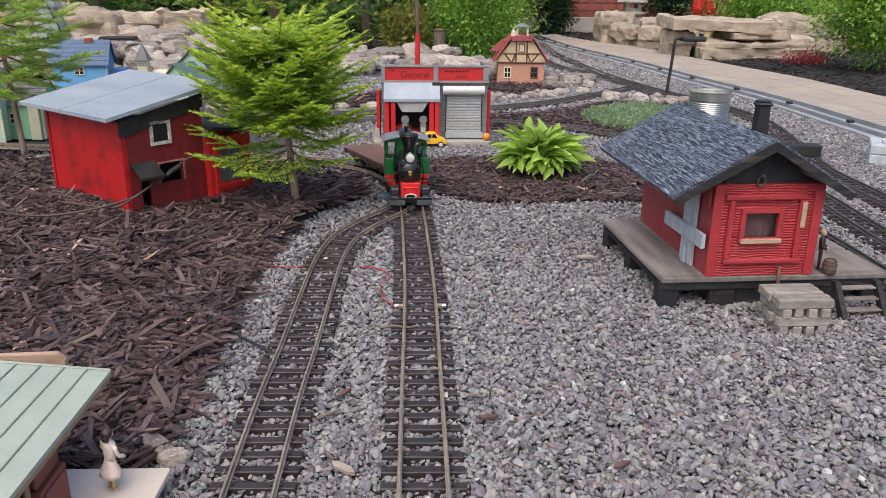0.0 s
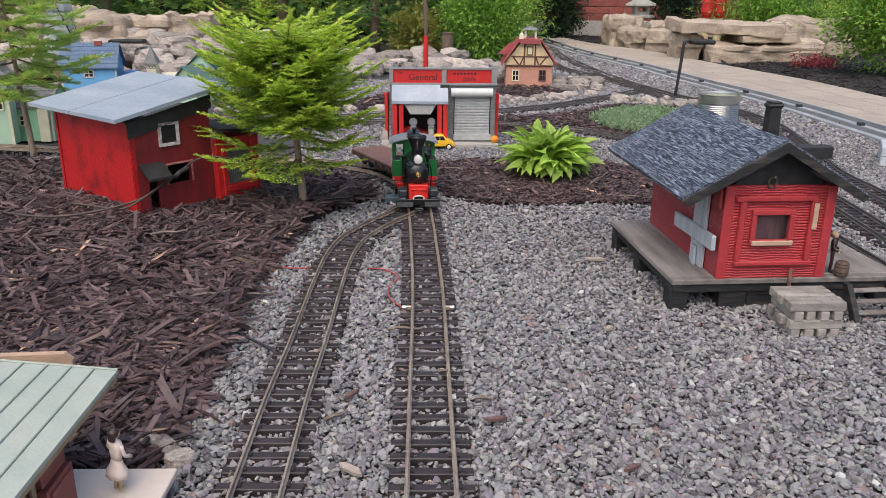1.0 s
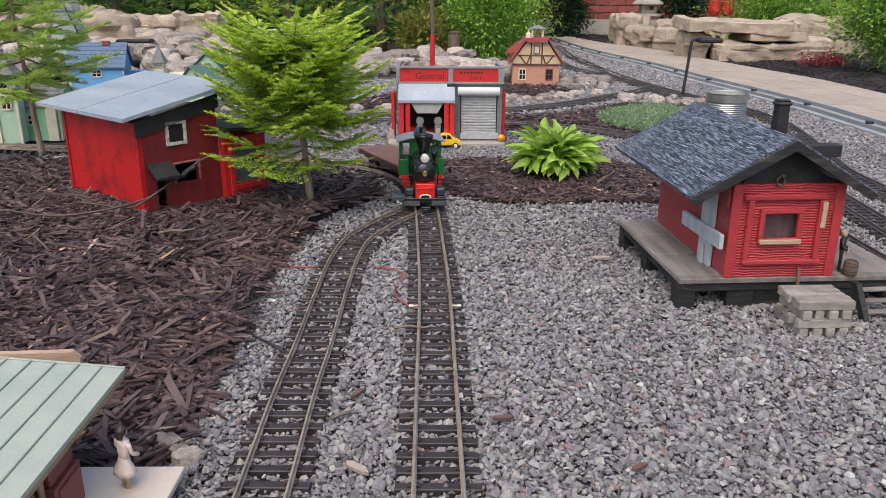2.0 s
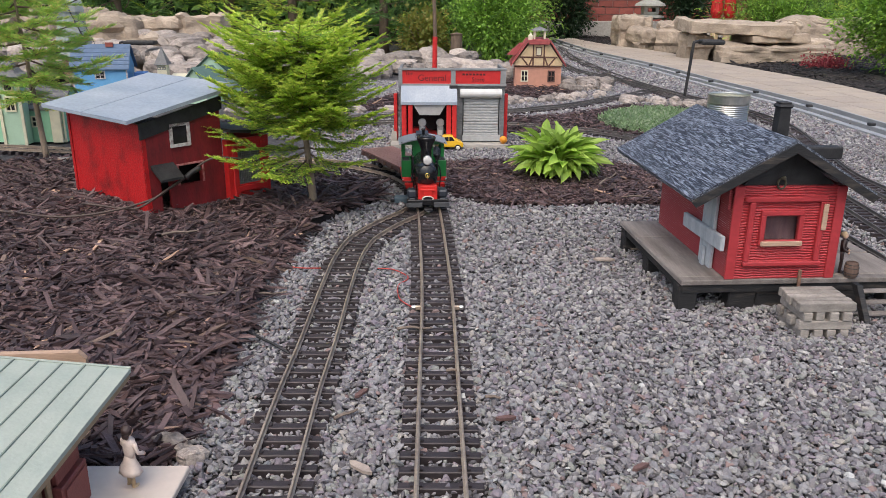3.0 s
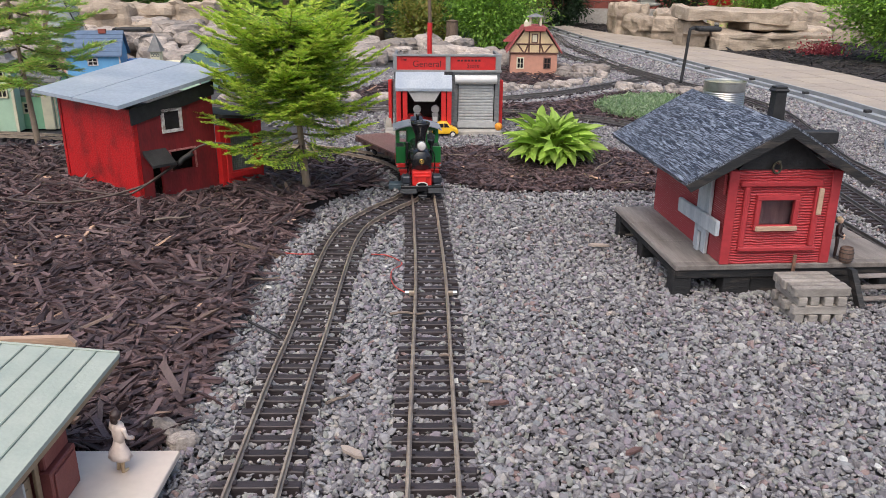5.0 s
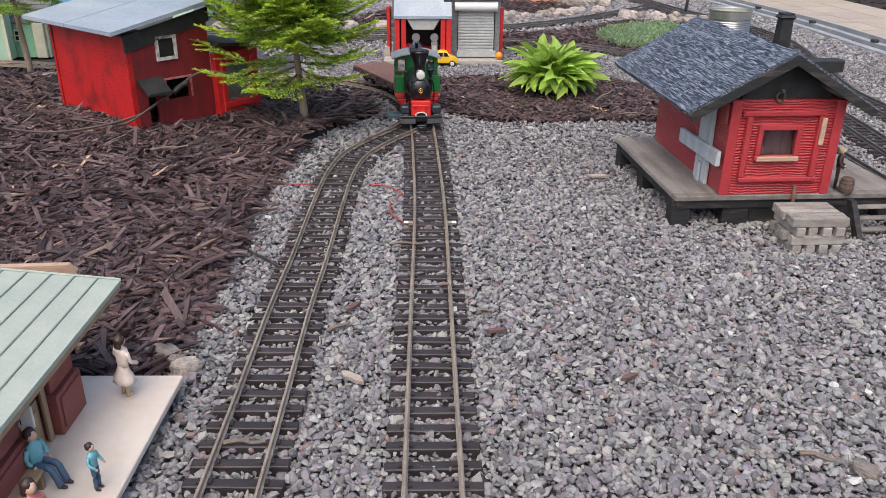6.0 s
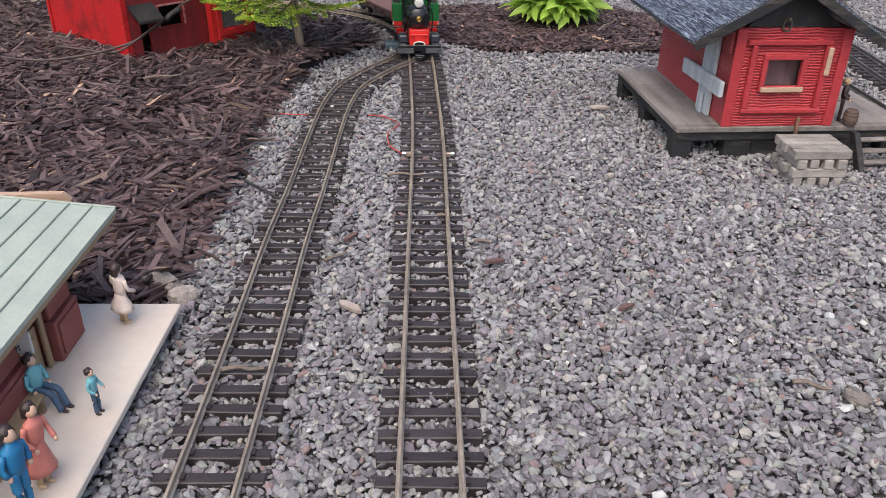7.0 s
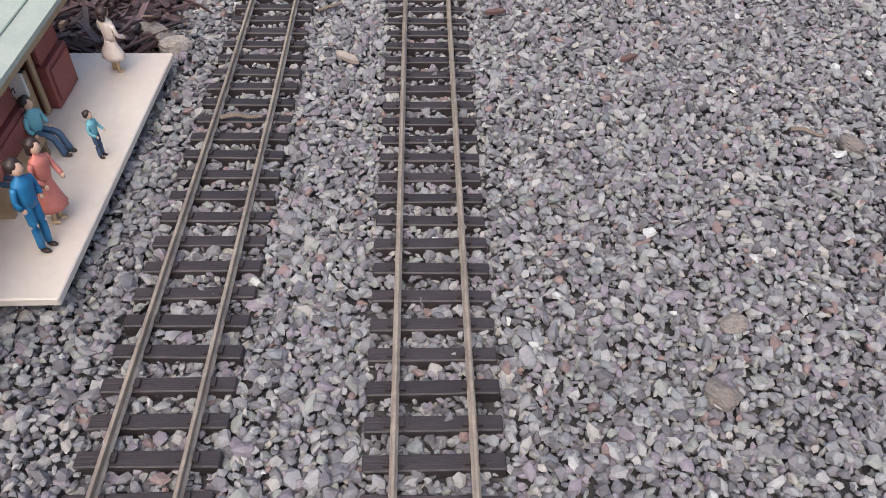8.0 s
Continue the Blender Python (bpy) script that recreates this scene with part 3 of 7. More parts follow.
# ---- red plank hut on a timber deck ----
def hut():
    root = thing("trackside_hut", pose(0.412, 1.102, 0, 0, 0, 3.0), "red carved wooden hut with blue-black roof on a timber deck", "toy building")
    W, D, zd, ze = 0.155, 0.29, 0.048, 0.184
    # deck boards run along the sides
    for i in range(3):
        bm = BM()
        box(bm, -0.066, 0.001, i * 0.098 + 0.012, i * 0.098 + 0.108, zd - 0.008, zd, 0.0012)
        part("deck_board", bm, grey_wood, root)
    bm = BM()
    box(bm, -0.066, 0.279, -0.004, 0.012, zd - 0.008, zd, 0.0012)
    part("deck_board", bm, grey_wood, root)
    for i in range(3):
        bm = BM()
        box(bm, 0.154, 0.279, i * 0.098 + 0.013, i * 0.098 + 0.107, zd - 0.008, zd, 0.0012)
        part("deck_board", bm, grey_wood, root)
    bm = BM()
    box(bm, -0.062, 0.275, 0.0, 0.010, zd - 0.021, zd - 0.008, 0.001)
    part("front_beam", bm, old_black, root)
    bm = BM()
    box(bm, -0.062, -0.052, 0.011, 0.306, zd - 0.021, zd - 0.008, 0.001)
    part("side_beam", bm, old_black, root)
    for x, y, w in ((-0.052, 0.014, 0.028), (-0.050, 0.17, 0.022), (-0.052, 0.29, 0.022), (0.030, 0.016, 0.04), (0.074, 0.018, 0.045), (0.122, 0.016, 0.045), (0.26, 0.016, 0.03), (0.26, 0.29, 0.03), (0.19, 0.014, 0.03)):
        bm = BM()
        box(bm, x - w / 2, x + w / 2, y - 0.012, y + 0.012, -0.004, zd - 0.009, 0.0015)
        part("deck_post", bm, old_black, root)
    # front wall with a window opening
    wx0, wx1, wz0, wz1 = 0.043, 0.097, 0.103, 0.146
    bm = BM()
    for x0, x1, z0, z1 in ((0, wx0, zd, ze), (wx1, W, zd, ze), (wx0, wx1, zd, wz0), (wx0, wx1, wz1, ze)):
        box(bm, x0, x1, 0, 0.008, z0, z1)
    bmesh.ops.remove_doubles(bm, verts=bm.verts, dist=1e-5)
    part("front_wall", bm, red_wood, root, "deeply grained red painted wood")
    for x in (0.004, W - 0.004):
        bm = BM()
        box(bm, x - 0.007, x + 0.007, -0.003, 0.0, zd, ze, 0.001)
        part("corner_board", bm, red_trim, root)
    for x0, x1, z0, z1 in ((0.013, 0.130, 0.162, 0.170), (0.020, 0.134, 0.068, 0.075), (0.020, 0.028, 0.075, 0.162), (0.122, 0.130, 0.075, 0.162)):
        bm = BM()
        box(bm, x0, x1, -0.007, 0.0, z0, z1, 0.0015)
        part("trim_board", bm, red_trim, root)
    w = window(root, pose(0.070, -0.0005, 0.1245), 0.062, 0.050, 0.005, red_trim, True, 0, glass_mat=clear)
    bm = BM()
    box(bm, -0.029, 0.031, -0.008, 0.003, -0.026, -0.019, 0.001)
    part("window_sill", bm, pale_wood, w, "raw pale wooden sill")
    bm = BM()
    box(bm, 0.124, 0.131, -0.0105, -0.0075, 0.122, 0.160, 0.0008)
    part("bare_slat", bm, pale_wood, root, "chipped bare wood slat")
    # sides and back
    bm = BM()
    box(bm, 0.0, 0.008, 0.0085, D, zd, ze)
    part("side_wall", bm, red_side, root, "faded red side wall")
    bm = BM()
    box(bm, W - 0.008, W, 0.0085, D, zd, ze)
    part("side_wall", bm, red_side, root)
    bm = BM()
    box(bm, 0.0085, W - 0.0085, D - 0.008, D, zd, ze)
    part("back_wall", bm, red_side, root)
    bm = BM()
    box(bm, 0.02, W - 0.02, 0.022, 0.027, zd + 0.002, ze - 0.01)
    part("inner_partition", bm, mat("pale_inner_wall", (0.42, 0.24, 0.25), 0.8, 0.3, 50, 0.1, col2=(0.20, 0.10, 0.11), stretch=(2, 1, 0.3)), root)
    bm = BM()
    prism(bm, [(0.012, ze), (W - 0.012, ze), (0.064, 0.245)], "y", 0.006, 0.014)
    part("gable", bm, black_paint, root)
    bm = BM()
    prism(bm, [(-0.008, ze), (W + 0.008, ze), (0.064, 0.245)], "y", D - 0.01, D - 0.002)
    part("gable", bm, black_paint, root)
    # roof: ridge at x = 0.065
    rx, rz = 0.064, 0.252
    for side, ex, ez in (("roof_slope", -0.073, 0.174), ("roof_slope", 0.188, 0.178)):
        bm = BM()
        d = Vector((ex - rx, ez - rz)).normalized()
        n = Vector((-d.y, d.x)) if ex < rx else Vector((d.y, -d.x))
        n = n if n.y > 0 else -n
        prism(bm, [(rx, rz), (ex, ez), (ex - n.x * 0.008, ez - n.y * 0.008), (rx, rz - 0.010)], "y", -0.024, 0.334)
        bmesh.ops.subdivide_edges(bm, edges=[e for e in bm.edges if abs(e.verts[0].co.y - e.verts[1].co.y) > 0.1], cuts=9)
        for v in bm.verts:
            v.co.z += 0.0016 * noise.noise(v.co * 30)
        part(side, bm, slate, root, "brushed blue-black painted roof")
        bm = BM()
        prism(bm, [(rx, rz - 0.004), (ex, ez - 0.004), (ex + n.x * -0.014, ez - n.y * 0.014), (rx, rz - 0.017)], "y", -0.029, -0.0245)
        part("bargeboard", bm, old_black, root)
    # chimney and roof box
    bm = BM()
    prism(bm, [(-0.010, 0), (0.010, 0), (0.008, 0.058), (-0.008, 0.058)], "y", -0.009, 0.009)
    chim = part("chimney", bm, black_paint, root)
    chim.matrix_basis = pose(0.130, 0.155, 0.212, 0, 0, 0)
    bm = BM()
    box(bm, -0.0125, 0.0125, -0.012, 0.012, 0.058, 0.064, 0.003)
    box(bm, -0.009, 0.009, -0.009, 0.009, 0.064, 0.067, 0.001)
    part("chimney_cap", bm, black_paint, chim)
    bm = BM()
    box(bm, 0.150, 0.205, 0.10, 0.122, 0.200, 0.218, 0.0015)
    part("roof_box", bm, black_paint, root)
    # wreath-like ring lamp under the gable
    bm = BM()
    torus(bm, 0.0075, 0.0016, pose(0.062, -0.002, 0.188, 90), sx=0.75, sy=1.0, n=16, k=6)
    ball(bm, (0.063, -0.004, 0.196), 0.003, 0.003, 0.003)
    part("gable_lamp", bm, mat("tarnished_brass", (0.12, 0.11, 0.08), 0.5, 0.3, 200, 0.2, metal=0.6), root, "tarnished ring lamp")
    # pale plank cross: door and fallen board on the side wall
    bm = BM()
    box(bm, -0.007, -0.0015, 0.045, 0.088, zd, 0.168, 0.001)
    part("side_door", bm, white_wood, root, "pale washed plank door")
    bm = BM()
    box(bm, -0.014, -0.0075, -0.004, 0.142, 0.090, 0.112, 0.0012, m=Matrix.Rotation(radians(-1.5), 4, "X"))
    part("door_bar", bm, white_wood, root, "pale board nailed across the door")
    bm = BM()
    box(bm, -0.012, -0.0075, 0.060, 0.072, zd, 0.078, 0.001)
    part("door_brace", bm, white_wood, root)
    bm = BM()
    box(bm, -0.006, -0.0012, 0.006, 0.022, 0.148, 0.178, 0.001)
    part("corner_bracket", bm, red_side, root)
    # steps
    st = thing("deck_steps", pose(0.626, 1.094, 0, 0, 0, 4), "small black wooden steps with grey treads against the deck", "steps")
    for x in (-0.031, 0.031):
        bm = BM()
        prism(bm, [(-0.044, 0.0), (-0.030, 0.0), (0.004, 0.046), (-0.010, 0.046)], "x", x - 0.004, x + 0.004)
        part("stringer", bm, old_black, st)
    for k in range(3):
        bm = BM()
        y, z = -0.034 + k * 0.0105, 0.009 + k * 0.0128
        box(bm, -0.027, 0.027, y, y + 0.012, z, z + 0.003, 0.0006)
        part("tread", bm, grey_wood, st)
    return root


hut()


def timber_stack():
    root = thing("timber_stack", pose(0.480, 1.003, 0, 0, 0, 2) @ Matrix.Scale(0.87, 4), "small stack of weathered grey timber blocks on gravel", "timber stack")
    h = 0.0145
    for k in range(4):
        z0 = k * h
        n = 4 if k != 3 else 5
        for i in range(n):
            bm = BM()
            if k % 2 == 0:
                c = 0.009 + i * 0.0205
                box(bm, c - 0.0068, c + 0.0068, random.uniform(-0.003, 0.002), 0.078 + random.uniform(-0.004, 0.004), z0, z0 + h - 0.0006, 0.001)
            else:
                c = 0.006 + i * (0.0155 if k == 3 else 0.02)
                box(bm, -0.003 + random.uniform(-0.004, 0.002), 0.083 + random.uniform(-0.003, 0.004), c - 0.006, c + 0.006, z0, z0 + h - 0.0006, 0.001)
            part("timber", bm, mat("old_beige_timber", (0.34, 0.31, 0.28), 0.85, 0.35, 70, 0.4, col2=(0.20, 0.18, 0.16), stretch=(0.5, 0.5, 1.5), obj=0.18), root)


timber_stack()


# ---- tall red shed on the bark mound ----
def shed():
    # local x runs to the right-hand back along the face with the window, y runs along the long face to the left
    root = thing("red_shed", Matrix.Translation((-0.546, 1.503, 0)) @ Matrix.Rotation(radians(49), 4, "Z"), "tall red painted wooden shed with a sloping blue-grey board roof", "toy building")
    L, W, z0 = 0.285, 0.172, 0.012

    def roof_z(x):
        return 0.2125 + 0.190 * x
    bm = BM()
    box(bm, 0.0, 0.008, 0.0, L, z0, 0.199)
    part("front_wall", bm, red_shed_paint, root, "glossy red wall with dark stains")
    for y in (0.003, L - 0.003):
        bm = BM()
        box(bm, -0.0025, 0.0, y - 0.004, y + 0.004, z0, 0.198, 0.0008)
        part("corner_board", bm, red_shed_paint, root)
    # window face (y = 0), openings for window, hatch and door
    cuts = [(0.062, 0.096, 0.155, 0.190), (0.072, 0.120, 0.074, 0.112), (0.030, 0.050, z0, 0.094)]
    xs = sorted({0.0085, W, *[c for q in cuts for c in q[:2]]})
    zs = sorted({z0, 0.188, *[c for q in cuts for c in q[2:]]})
    bm = BM()
    for xa, xb in zip(xs, xs[1:]):
        for za, zb in zip(zs, zs[1:]):
            mx, mz = (xa + xb) / 2, (za + zb) / 2
            if not any(c[0] < mx < c[1] and c[2] < mz < c[3] for c in cuts):
                box(bm, xa, xb, 0.0, 0.008, za, zb)
    bmesh.ops.remove_doubles(bm, verts=bm.verts, dist=1e-5)
    # window face, its top and the back: darker, duller red than the front
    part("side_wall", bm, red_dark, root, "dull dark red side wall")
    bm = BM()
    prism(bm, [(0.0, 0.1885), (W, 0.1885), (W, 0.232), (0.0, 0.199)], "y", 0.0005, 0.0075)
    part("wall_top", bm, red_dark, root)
    bm = BM()
    prism(bm, [(-0.004, 0.172), (0.176, 0.212), (0.176, 0.238), (-0.004, 0.202)], "y", -0.004, 0.0)
    part("fascia", bm, black_paint, root)
    bm = BM()
    box(bm, 0.009, W, 0.06, L, z0, 0.17)
    part("shed_core", bm, dark_inside, root)
    bm = BM()
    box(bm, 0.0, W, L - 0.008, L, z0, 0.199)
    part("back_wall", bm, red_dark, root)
    w = window(root, pose(0.079, -0.001, 0.1725), 0.044, 0.046, 0.003, white_trim, True)
    w["label"] = "worn white window frame"
    bm = BM()
    for x0, x1, za, zb in ((0.066, 0.126, 0.112, 0.116), (0.122, 0.126, 0.074, 0.112), (0.066, 0.0705, 0.074, 0.112)):
        box(bm, x0, x1, -0.002, 0.0, za, zb, 0.0005)
    part("hatch_frame", bm, mat("chipped_pink_trim", (0.45, 0.20, 0.19), 0.7, 0.4, 200, 0.3, col2=(0.25, 0.04, 0.04)), root)
    bm = BM()
    prism(bm, [(-0.034, 0.094), (-0.034, 0.099), (-0.001, 0.122), (-0.001, 0.115)], "x", 0.012, 0.060)
    part("awning", bm, black_paint, root, "black board awning")
    # roof of two boards
    for ya, yb in ((-0.018, 0.150), (0.153, 0.322)):
        bm = BM()
        prism(bm, [(-0.034, roof_z(-0.034)), (0.212, roof_z(0.212)), (0.212, roof_z(0.212) + 0.007), (-0.034, roof_z(-0.034) + 0.007)], "y", ya, yb)
        part("roof_board", bm, blue_roof, root, "blue-grey painted roof board")
    # lean-to wing with a wire-mesh window
    x0, x1, zt, yw = W + 0.001, 0.275, 0.150, -0.016
    bm = BM()
    fx0, fx1, fz0, fz1 = x0 + 0.022, x1 - 0.022, 0.055, 0.125
    for a, b, c, d in ((x0, fx0, z0, zt), (fx1, x1, z0, zt), (fx0, fx1, z0, fz0), (fx0, fx1, fz1, zt)):
        box(bm, a, b, yw, yw + 0.008, c, d)
    box(bm, x1 - 0.008, x1, yw + 0.008, 0.12, z0, zt)
    box(bm, x0, x0 + 0.008, yw + 0.008, -0.0005, z0, zt)
    part("wing_wall", bm, red_bright, root, "bright red lean-to wall")
    bm = BM()
    for x, za, zb in ((fx0 - 0.006, 0.03, 0.140), (fx1 + 0.006, 0.03, 0.140)):
        box(bm, x - 0.006, x + 0.006, yw - 0.004, yw, za, zb, 0.001)
    box(bm, fx0 - 0.012, fx1 + 0.012, yw - 0.005, yw, fz0 - 0.014, fz0 - 0.002, 0.001)
    part("wing_frame", bm, red_bright, root)
    bm = BM()
    for i in range(14):
        x = fx0 + (fx1 - fx0) * i / 13
        box(bm, x - 0.0004, x + 0.0004, yw + 0.002, yw + 0.0028, fz0, fz1)
    for i in range(16):
        z = fz0 + (fz1 - fz0) * i / 15
        box(bm, fx0, fx1, yw + 0.0029, yw + 0.0036, z - 0.0004, z + 0.0004)
    part("wire_mesh", bm, mat("dull_wire", (0.35, 0.36, 0.35), 0.5, 0.2, 60, 0.0, metal=0.7), root, "dull metal wire mesh")
    bm = BM()
    box(bm, fx0, fx1, yw + 0.0042, yw + 0.006, fz0, fz1)
    part("mesh_backing", bm, mat("grey_backing", (0.22, 0.23, 0.23), 0.7, 0.4, 250, 0.4), root)
    bm = BM()
    prism(bm, [(x0 - 0.0, zt + 0.018), (x1 + 0.014, zt + 0.002), (x1 + 0.014, zt + 0.008), (x0, zt + 0.024)], "y", yw - 0.015, 0.14)
    part("wing_roof", bm, black_paint, root)
    return root


shed()
# cables from the shed's hatch over the bark
cable = mat("brown_cable", (0.085, 0.06, 0.05), 0.6, 0.2, 100, 0.1)
for pts, lab in (([(-0.480, 1.57, 0.095), (-0.51, 1.53, 0.075), (-0.535, 1.49, 0.062), (-0.60, 1.45, 0.05), (-0.68, 1.43, 0.045), (-0.78, 1.46, 0.045), (-0.92, 1.52, 0.04)], "thin brown cable lying on bark from the shed"),
                 ([(-0.48, 1.575, 0.098), (-0.505, 1.525, 0.08), (-0.55, 1.475, 0.052), (-0.58, 1.47, 0.05), (-0.63, 1.49, 0.05), (-0.68, 1.51, 0.05)], "thin brown cable looped against the shed"),
                 ([(-0.48, 1.575, 0.10), (-0.44, 1.585, 0.122), (-0.39, 1.60, 0.118), (-0.33, 1.63, 0.10), (-0.28, 1.66, 0.075), (-0.21, 1.70, 0.03), (-0.16, 1.74, 0.02)], "thin black cable crossing the shed window to the switch")):
    bm = BM()
    tube(bm, pts, 0.0021, 6, 0.012)
    tagged(part("cable", bm, cable, smooth=True), lab, "cable", "cables of the shed")
bm = BM()
tube(bm, [(-0.487, 1.553, 0.088), (-0.478, 1.562, 0.098), (-0.462, 1.575, 0.106)], 0.0055, 8, 0.006)
tagged(part("cable_plug", bm, black_paint, smooth=True), "black cable connector hanging at the shed hatch", "connector")


def text_part(body, size, m, material, parent, depth=0.0004):
    """Raised lettering as a mesh."""
    cu = bpy.data.curves.new("lettering", "FONT")
    cu.body, cu.size, cu.extrude = body, size, depth
    cu.align_x, cu.align_y = "CENTER", "CENTER"
    tmp = bpy.data.objects.new("lettering", cu)
    me = bpy.data.meshes.new_from_object(tmp)
    bpy.data.objects.remove(tmp)
    me.materials.clear()
    me.materials.append(material)
    ob = new("lettering", me)
    ob.parent = parent
    ob.matrix_basis = m
    return ob


# ---- toy store with pumps ----
def store():
    root = thing("toy_store", pose(0.0, 2.38, 0, 0, 0, 0.5), "grey toy store with red sign boards, open porch and shutter", "toy building")
    # embossed red letters: dark outline and the relief's shadow put into one colour
    dark = mat("letter_shade_red", (0.07, 0.01, 0.012), 0.7, 0.1, 60, 0)
    bm = BM()
    box(bm, -0.128, 0.214, -0.045, 0.02, -0.004, 0.012, 0.002)
    part("plinth", bm, concrete, root, "pale concrete plinth")
    for x0, x1, z0, z1 in ((-0.102, 0.207, 0.177, 0.226), (-0.102, -0.090, 0.012, 0.177), (0.062, 0.084, 0.012, 0.177), (0.193, 0.207, 0.012, 0.177), (0.084, 0.193, 0.147, 0.177), (0.084, 0.193, 0.012, 0.022), (-0.090, 0.062, 0.012, 0.016)):
        bm = BM()
        box(bm, x0, x1, -0.004, 0.006, z0, z1)
        part("front_panel", bm, grey_wall, root, "grey painted stone-look front")
    for x0, x1 in ((-0.102, -0.094), (0.199, 0.207)):
        bm = BM()
        box(bm, x0, x1, 0.0065, 0.16, 0.0, 0.226)
        part("side_wall", bm, grey_wall, root)
    bm = BM()
    box(bm, -0.093, 0.198, 0.152, 0.16, 0.0, 0.2)
    part("back_wall", bm, grey_wall, root)
    bm = BM()
    box(bm, -0.093, 0.198, 0.0065, 0.151, 0.176, 0.181)
    part("flat_roof", bm, grey_wall, root)
    bm = BM()
    box(bm, -0.093, 0.198, 0.0065, 0.151, 0.012, 0.014)
    part("shop_floor", bm, dark_inside, root)
    bm = BM()
    for x0, x1, z0, z1 in ((-0.106, 0.211, 0.222, 0.229), (0.048, 0.062, 0.184, 0.222), (-0.104, -0.093, 0.184, 0.222), (0.193, 0.209, 0.184, 0.222), (-0.106, 0.211, 0.177, 0.184)):
        box(bm, x0, x1, -0.011, -0.004, z0, z1, 0.001)
    part("sign_frame", bm, mat("grey_frame_paint", (0.26, 0.265, 0.27), 0.7, 0.2, 60, 0.2), root)
    for x0, x1 in ((-0.093, 0.048), (0.062, 0.193)):
        bm = BM()
        box(bm, x0, x1, -0.007, -0.0042, 0.184, 0.222)
        part("sign_board", bm, red_bright, root, "red sign board with dark lettering")
    text_part("The", 0.014, pose(-0.074, -0.0072, 0.213, 90), dark, root)
    text_part("General", 0.026, pose(-0.006, -0.0072, 0.200, 90), dark, root)
    text_part("Store", 0.017, pose(0.128, -0.0072, 0.196, 90), dark, root)
    bm = BM()
    for i in range(7):
        box(bm, 0.082 + i * 0.010, 0.089 + i * 0.010, -0.0076, -0.0071, 0.208, 0.2135)
    part("faded_lettering", bm, dark, root)
    # porch roof, posts, hanging board
    bm = BM()
    prism(bm, [(-0.004, 0.180), (-0.004, 0.186), (-0.050, 0.136), (-0.050, 0.128)], "x", -0.097, 0.066)
    part("porch_roof", bm, blue_roof, root, "pale blue-grey porch roof")
    for x in (-0.088, -0.070, 0.042, 0.058):
        bm = BM()
        box(bm, x - 0.0068, x + 0.0068, -0.046, -0.034, 0.012, 0.129, 0.001)
        part("porch_post", bm, red_bright, root, "bright red porch post")
    bm = BM()
    prism(bm, [(-0.061, 0.127), (0.033, 0.127), (0.015, 0.098), (-0.043, 0.098)], "y", -0.044, -0.041)
    part("porch_board", bm, mat("pale_board", (0.42, 0.41, 0.40), 0.7, 0.2, 60, 0.1), root)
    bm = BM()
    box(bm, -0.088, 0.06, 0.06, 0.064, 0.014, 0.176)
    part("shop_back", bm, dark_inside, root)
    # shutter
    bm = BM()
    n = 15
    wave = []
    for i in range(n):
        z0, z1 = 0.023 + 0.124 * i / n, 0.023 + 0.124 * (i + 1) / n
        wave += [(-0.0005, z0), (-0.0030, z0 + 0.0012), (-0.0036, (z0 + z1) / 2), (-0.0030, z1 - 0.0012)]
    prism(bm, [(0.003, 0.023)] + wave + [(0.003, 0.147)], "x", 0.087, 0.190)
    part("shutter", bm, grey_light, root, "pale grey roller shutter")
    bm = BM()
    lathe(bm, [(0.0125, -0.061), (0.0125, 0.061)], 16, pose(0.137, -0.010, 0.157, 0, 90, 0))
    part("shutter_roll", bm, mat("white_plastic", (0.62, 0.62, 0.61), 0.4, 0.1, 40, 0.03), root, smooth=False)
    bm = BM()
    box(bm, 0.084, 0.197, -0.010, -0.004, 0.016, 0.034, 0.001)
    part("door_sill", bm, grey_light, root)
    bm = BM()
    box(bm, 0.044, 0.068, -0.018, -0.0115, 0.166, 0.180, 0.001)
    part("wall_lamp", bm, black_paint, root)
    for x, a in ((-0.118, -8), (0.217, 6)):
        bm = BM()
        box(bm, -0.005, 0.005, 0.02, 0.04, 0.012, 0.152, 0.001)
        part("side_post", bm, red_bright, root).matrix_basis = pose(x, 0, 0, 0, 0, a)
    bm = BM()
    prism(bm, [(-0.014, -0.004), (0.010, -0.004), (0.006, 0.040), (-0.008, 0.040)], "y", 0.018, 0.042)
    part("post_foot", bm, concrete, root).matrix_basis = pose(-0.119, 0, 0)
    for x in (-0.035, 0.018):
        p = thing("toy_fuel_pump", pose(x, 2.355, 0.012) @ Matrix.Scale(1.25, 4), "grey toy fuel pump with round top in the porch", "fuel pump", "pumps at the toy store")
        bm = BM()
        box(bm, -0.010, 0.010, -0.006, 0.006, 0.0, 0.006, 0.001)
        box(bm, -0.0075, 0.0075, -0.005, 0.005, 0.006, 0.040, 0.0015)
        part("pump_body", bm, mat("grey_pump_paint", (0.20, 0.20, 0.21), 0.5, 0.2, 100, 0.1), p)
        bm = BM()
        lathe(bm, [(0.007, -0.003), (0.0095, -0.002), (0.0095, 0.002), (0.007, 0.003)], 14, pose(0, 0, 0.049, 90))
        part("pump_globe", bm, mat("grey_globe", (0.27, 0.27, 0.28), 0.5, 0.2, 100, 0.1), p, smooth=False)
        bm = BM()
        box(bm, -0.005, 0.005, -0.0056, -0.0048, 0.020, 0.032)
        part("dial", bm, grey_light, p)
        bm = BM()
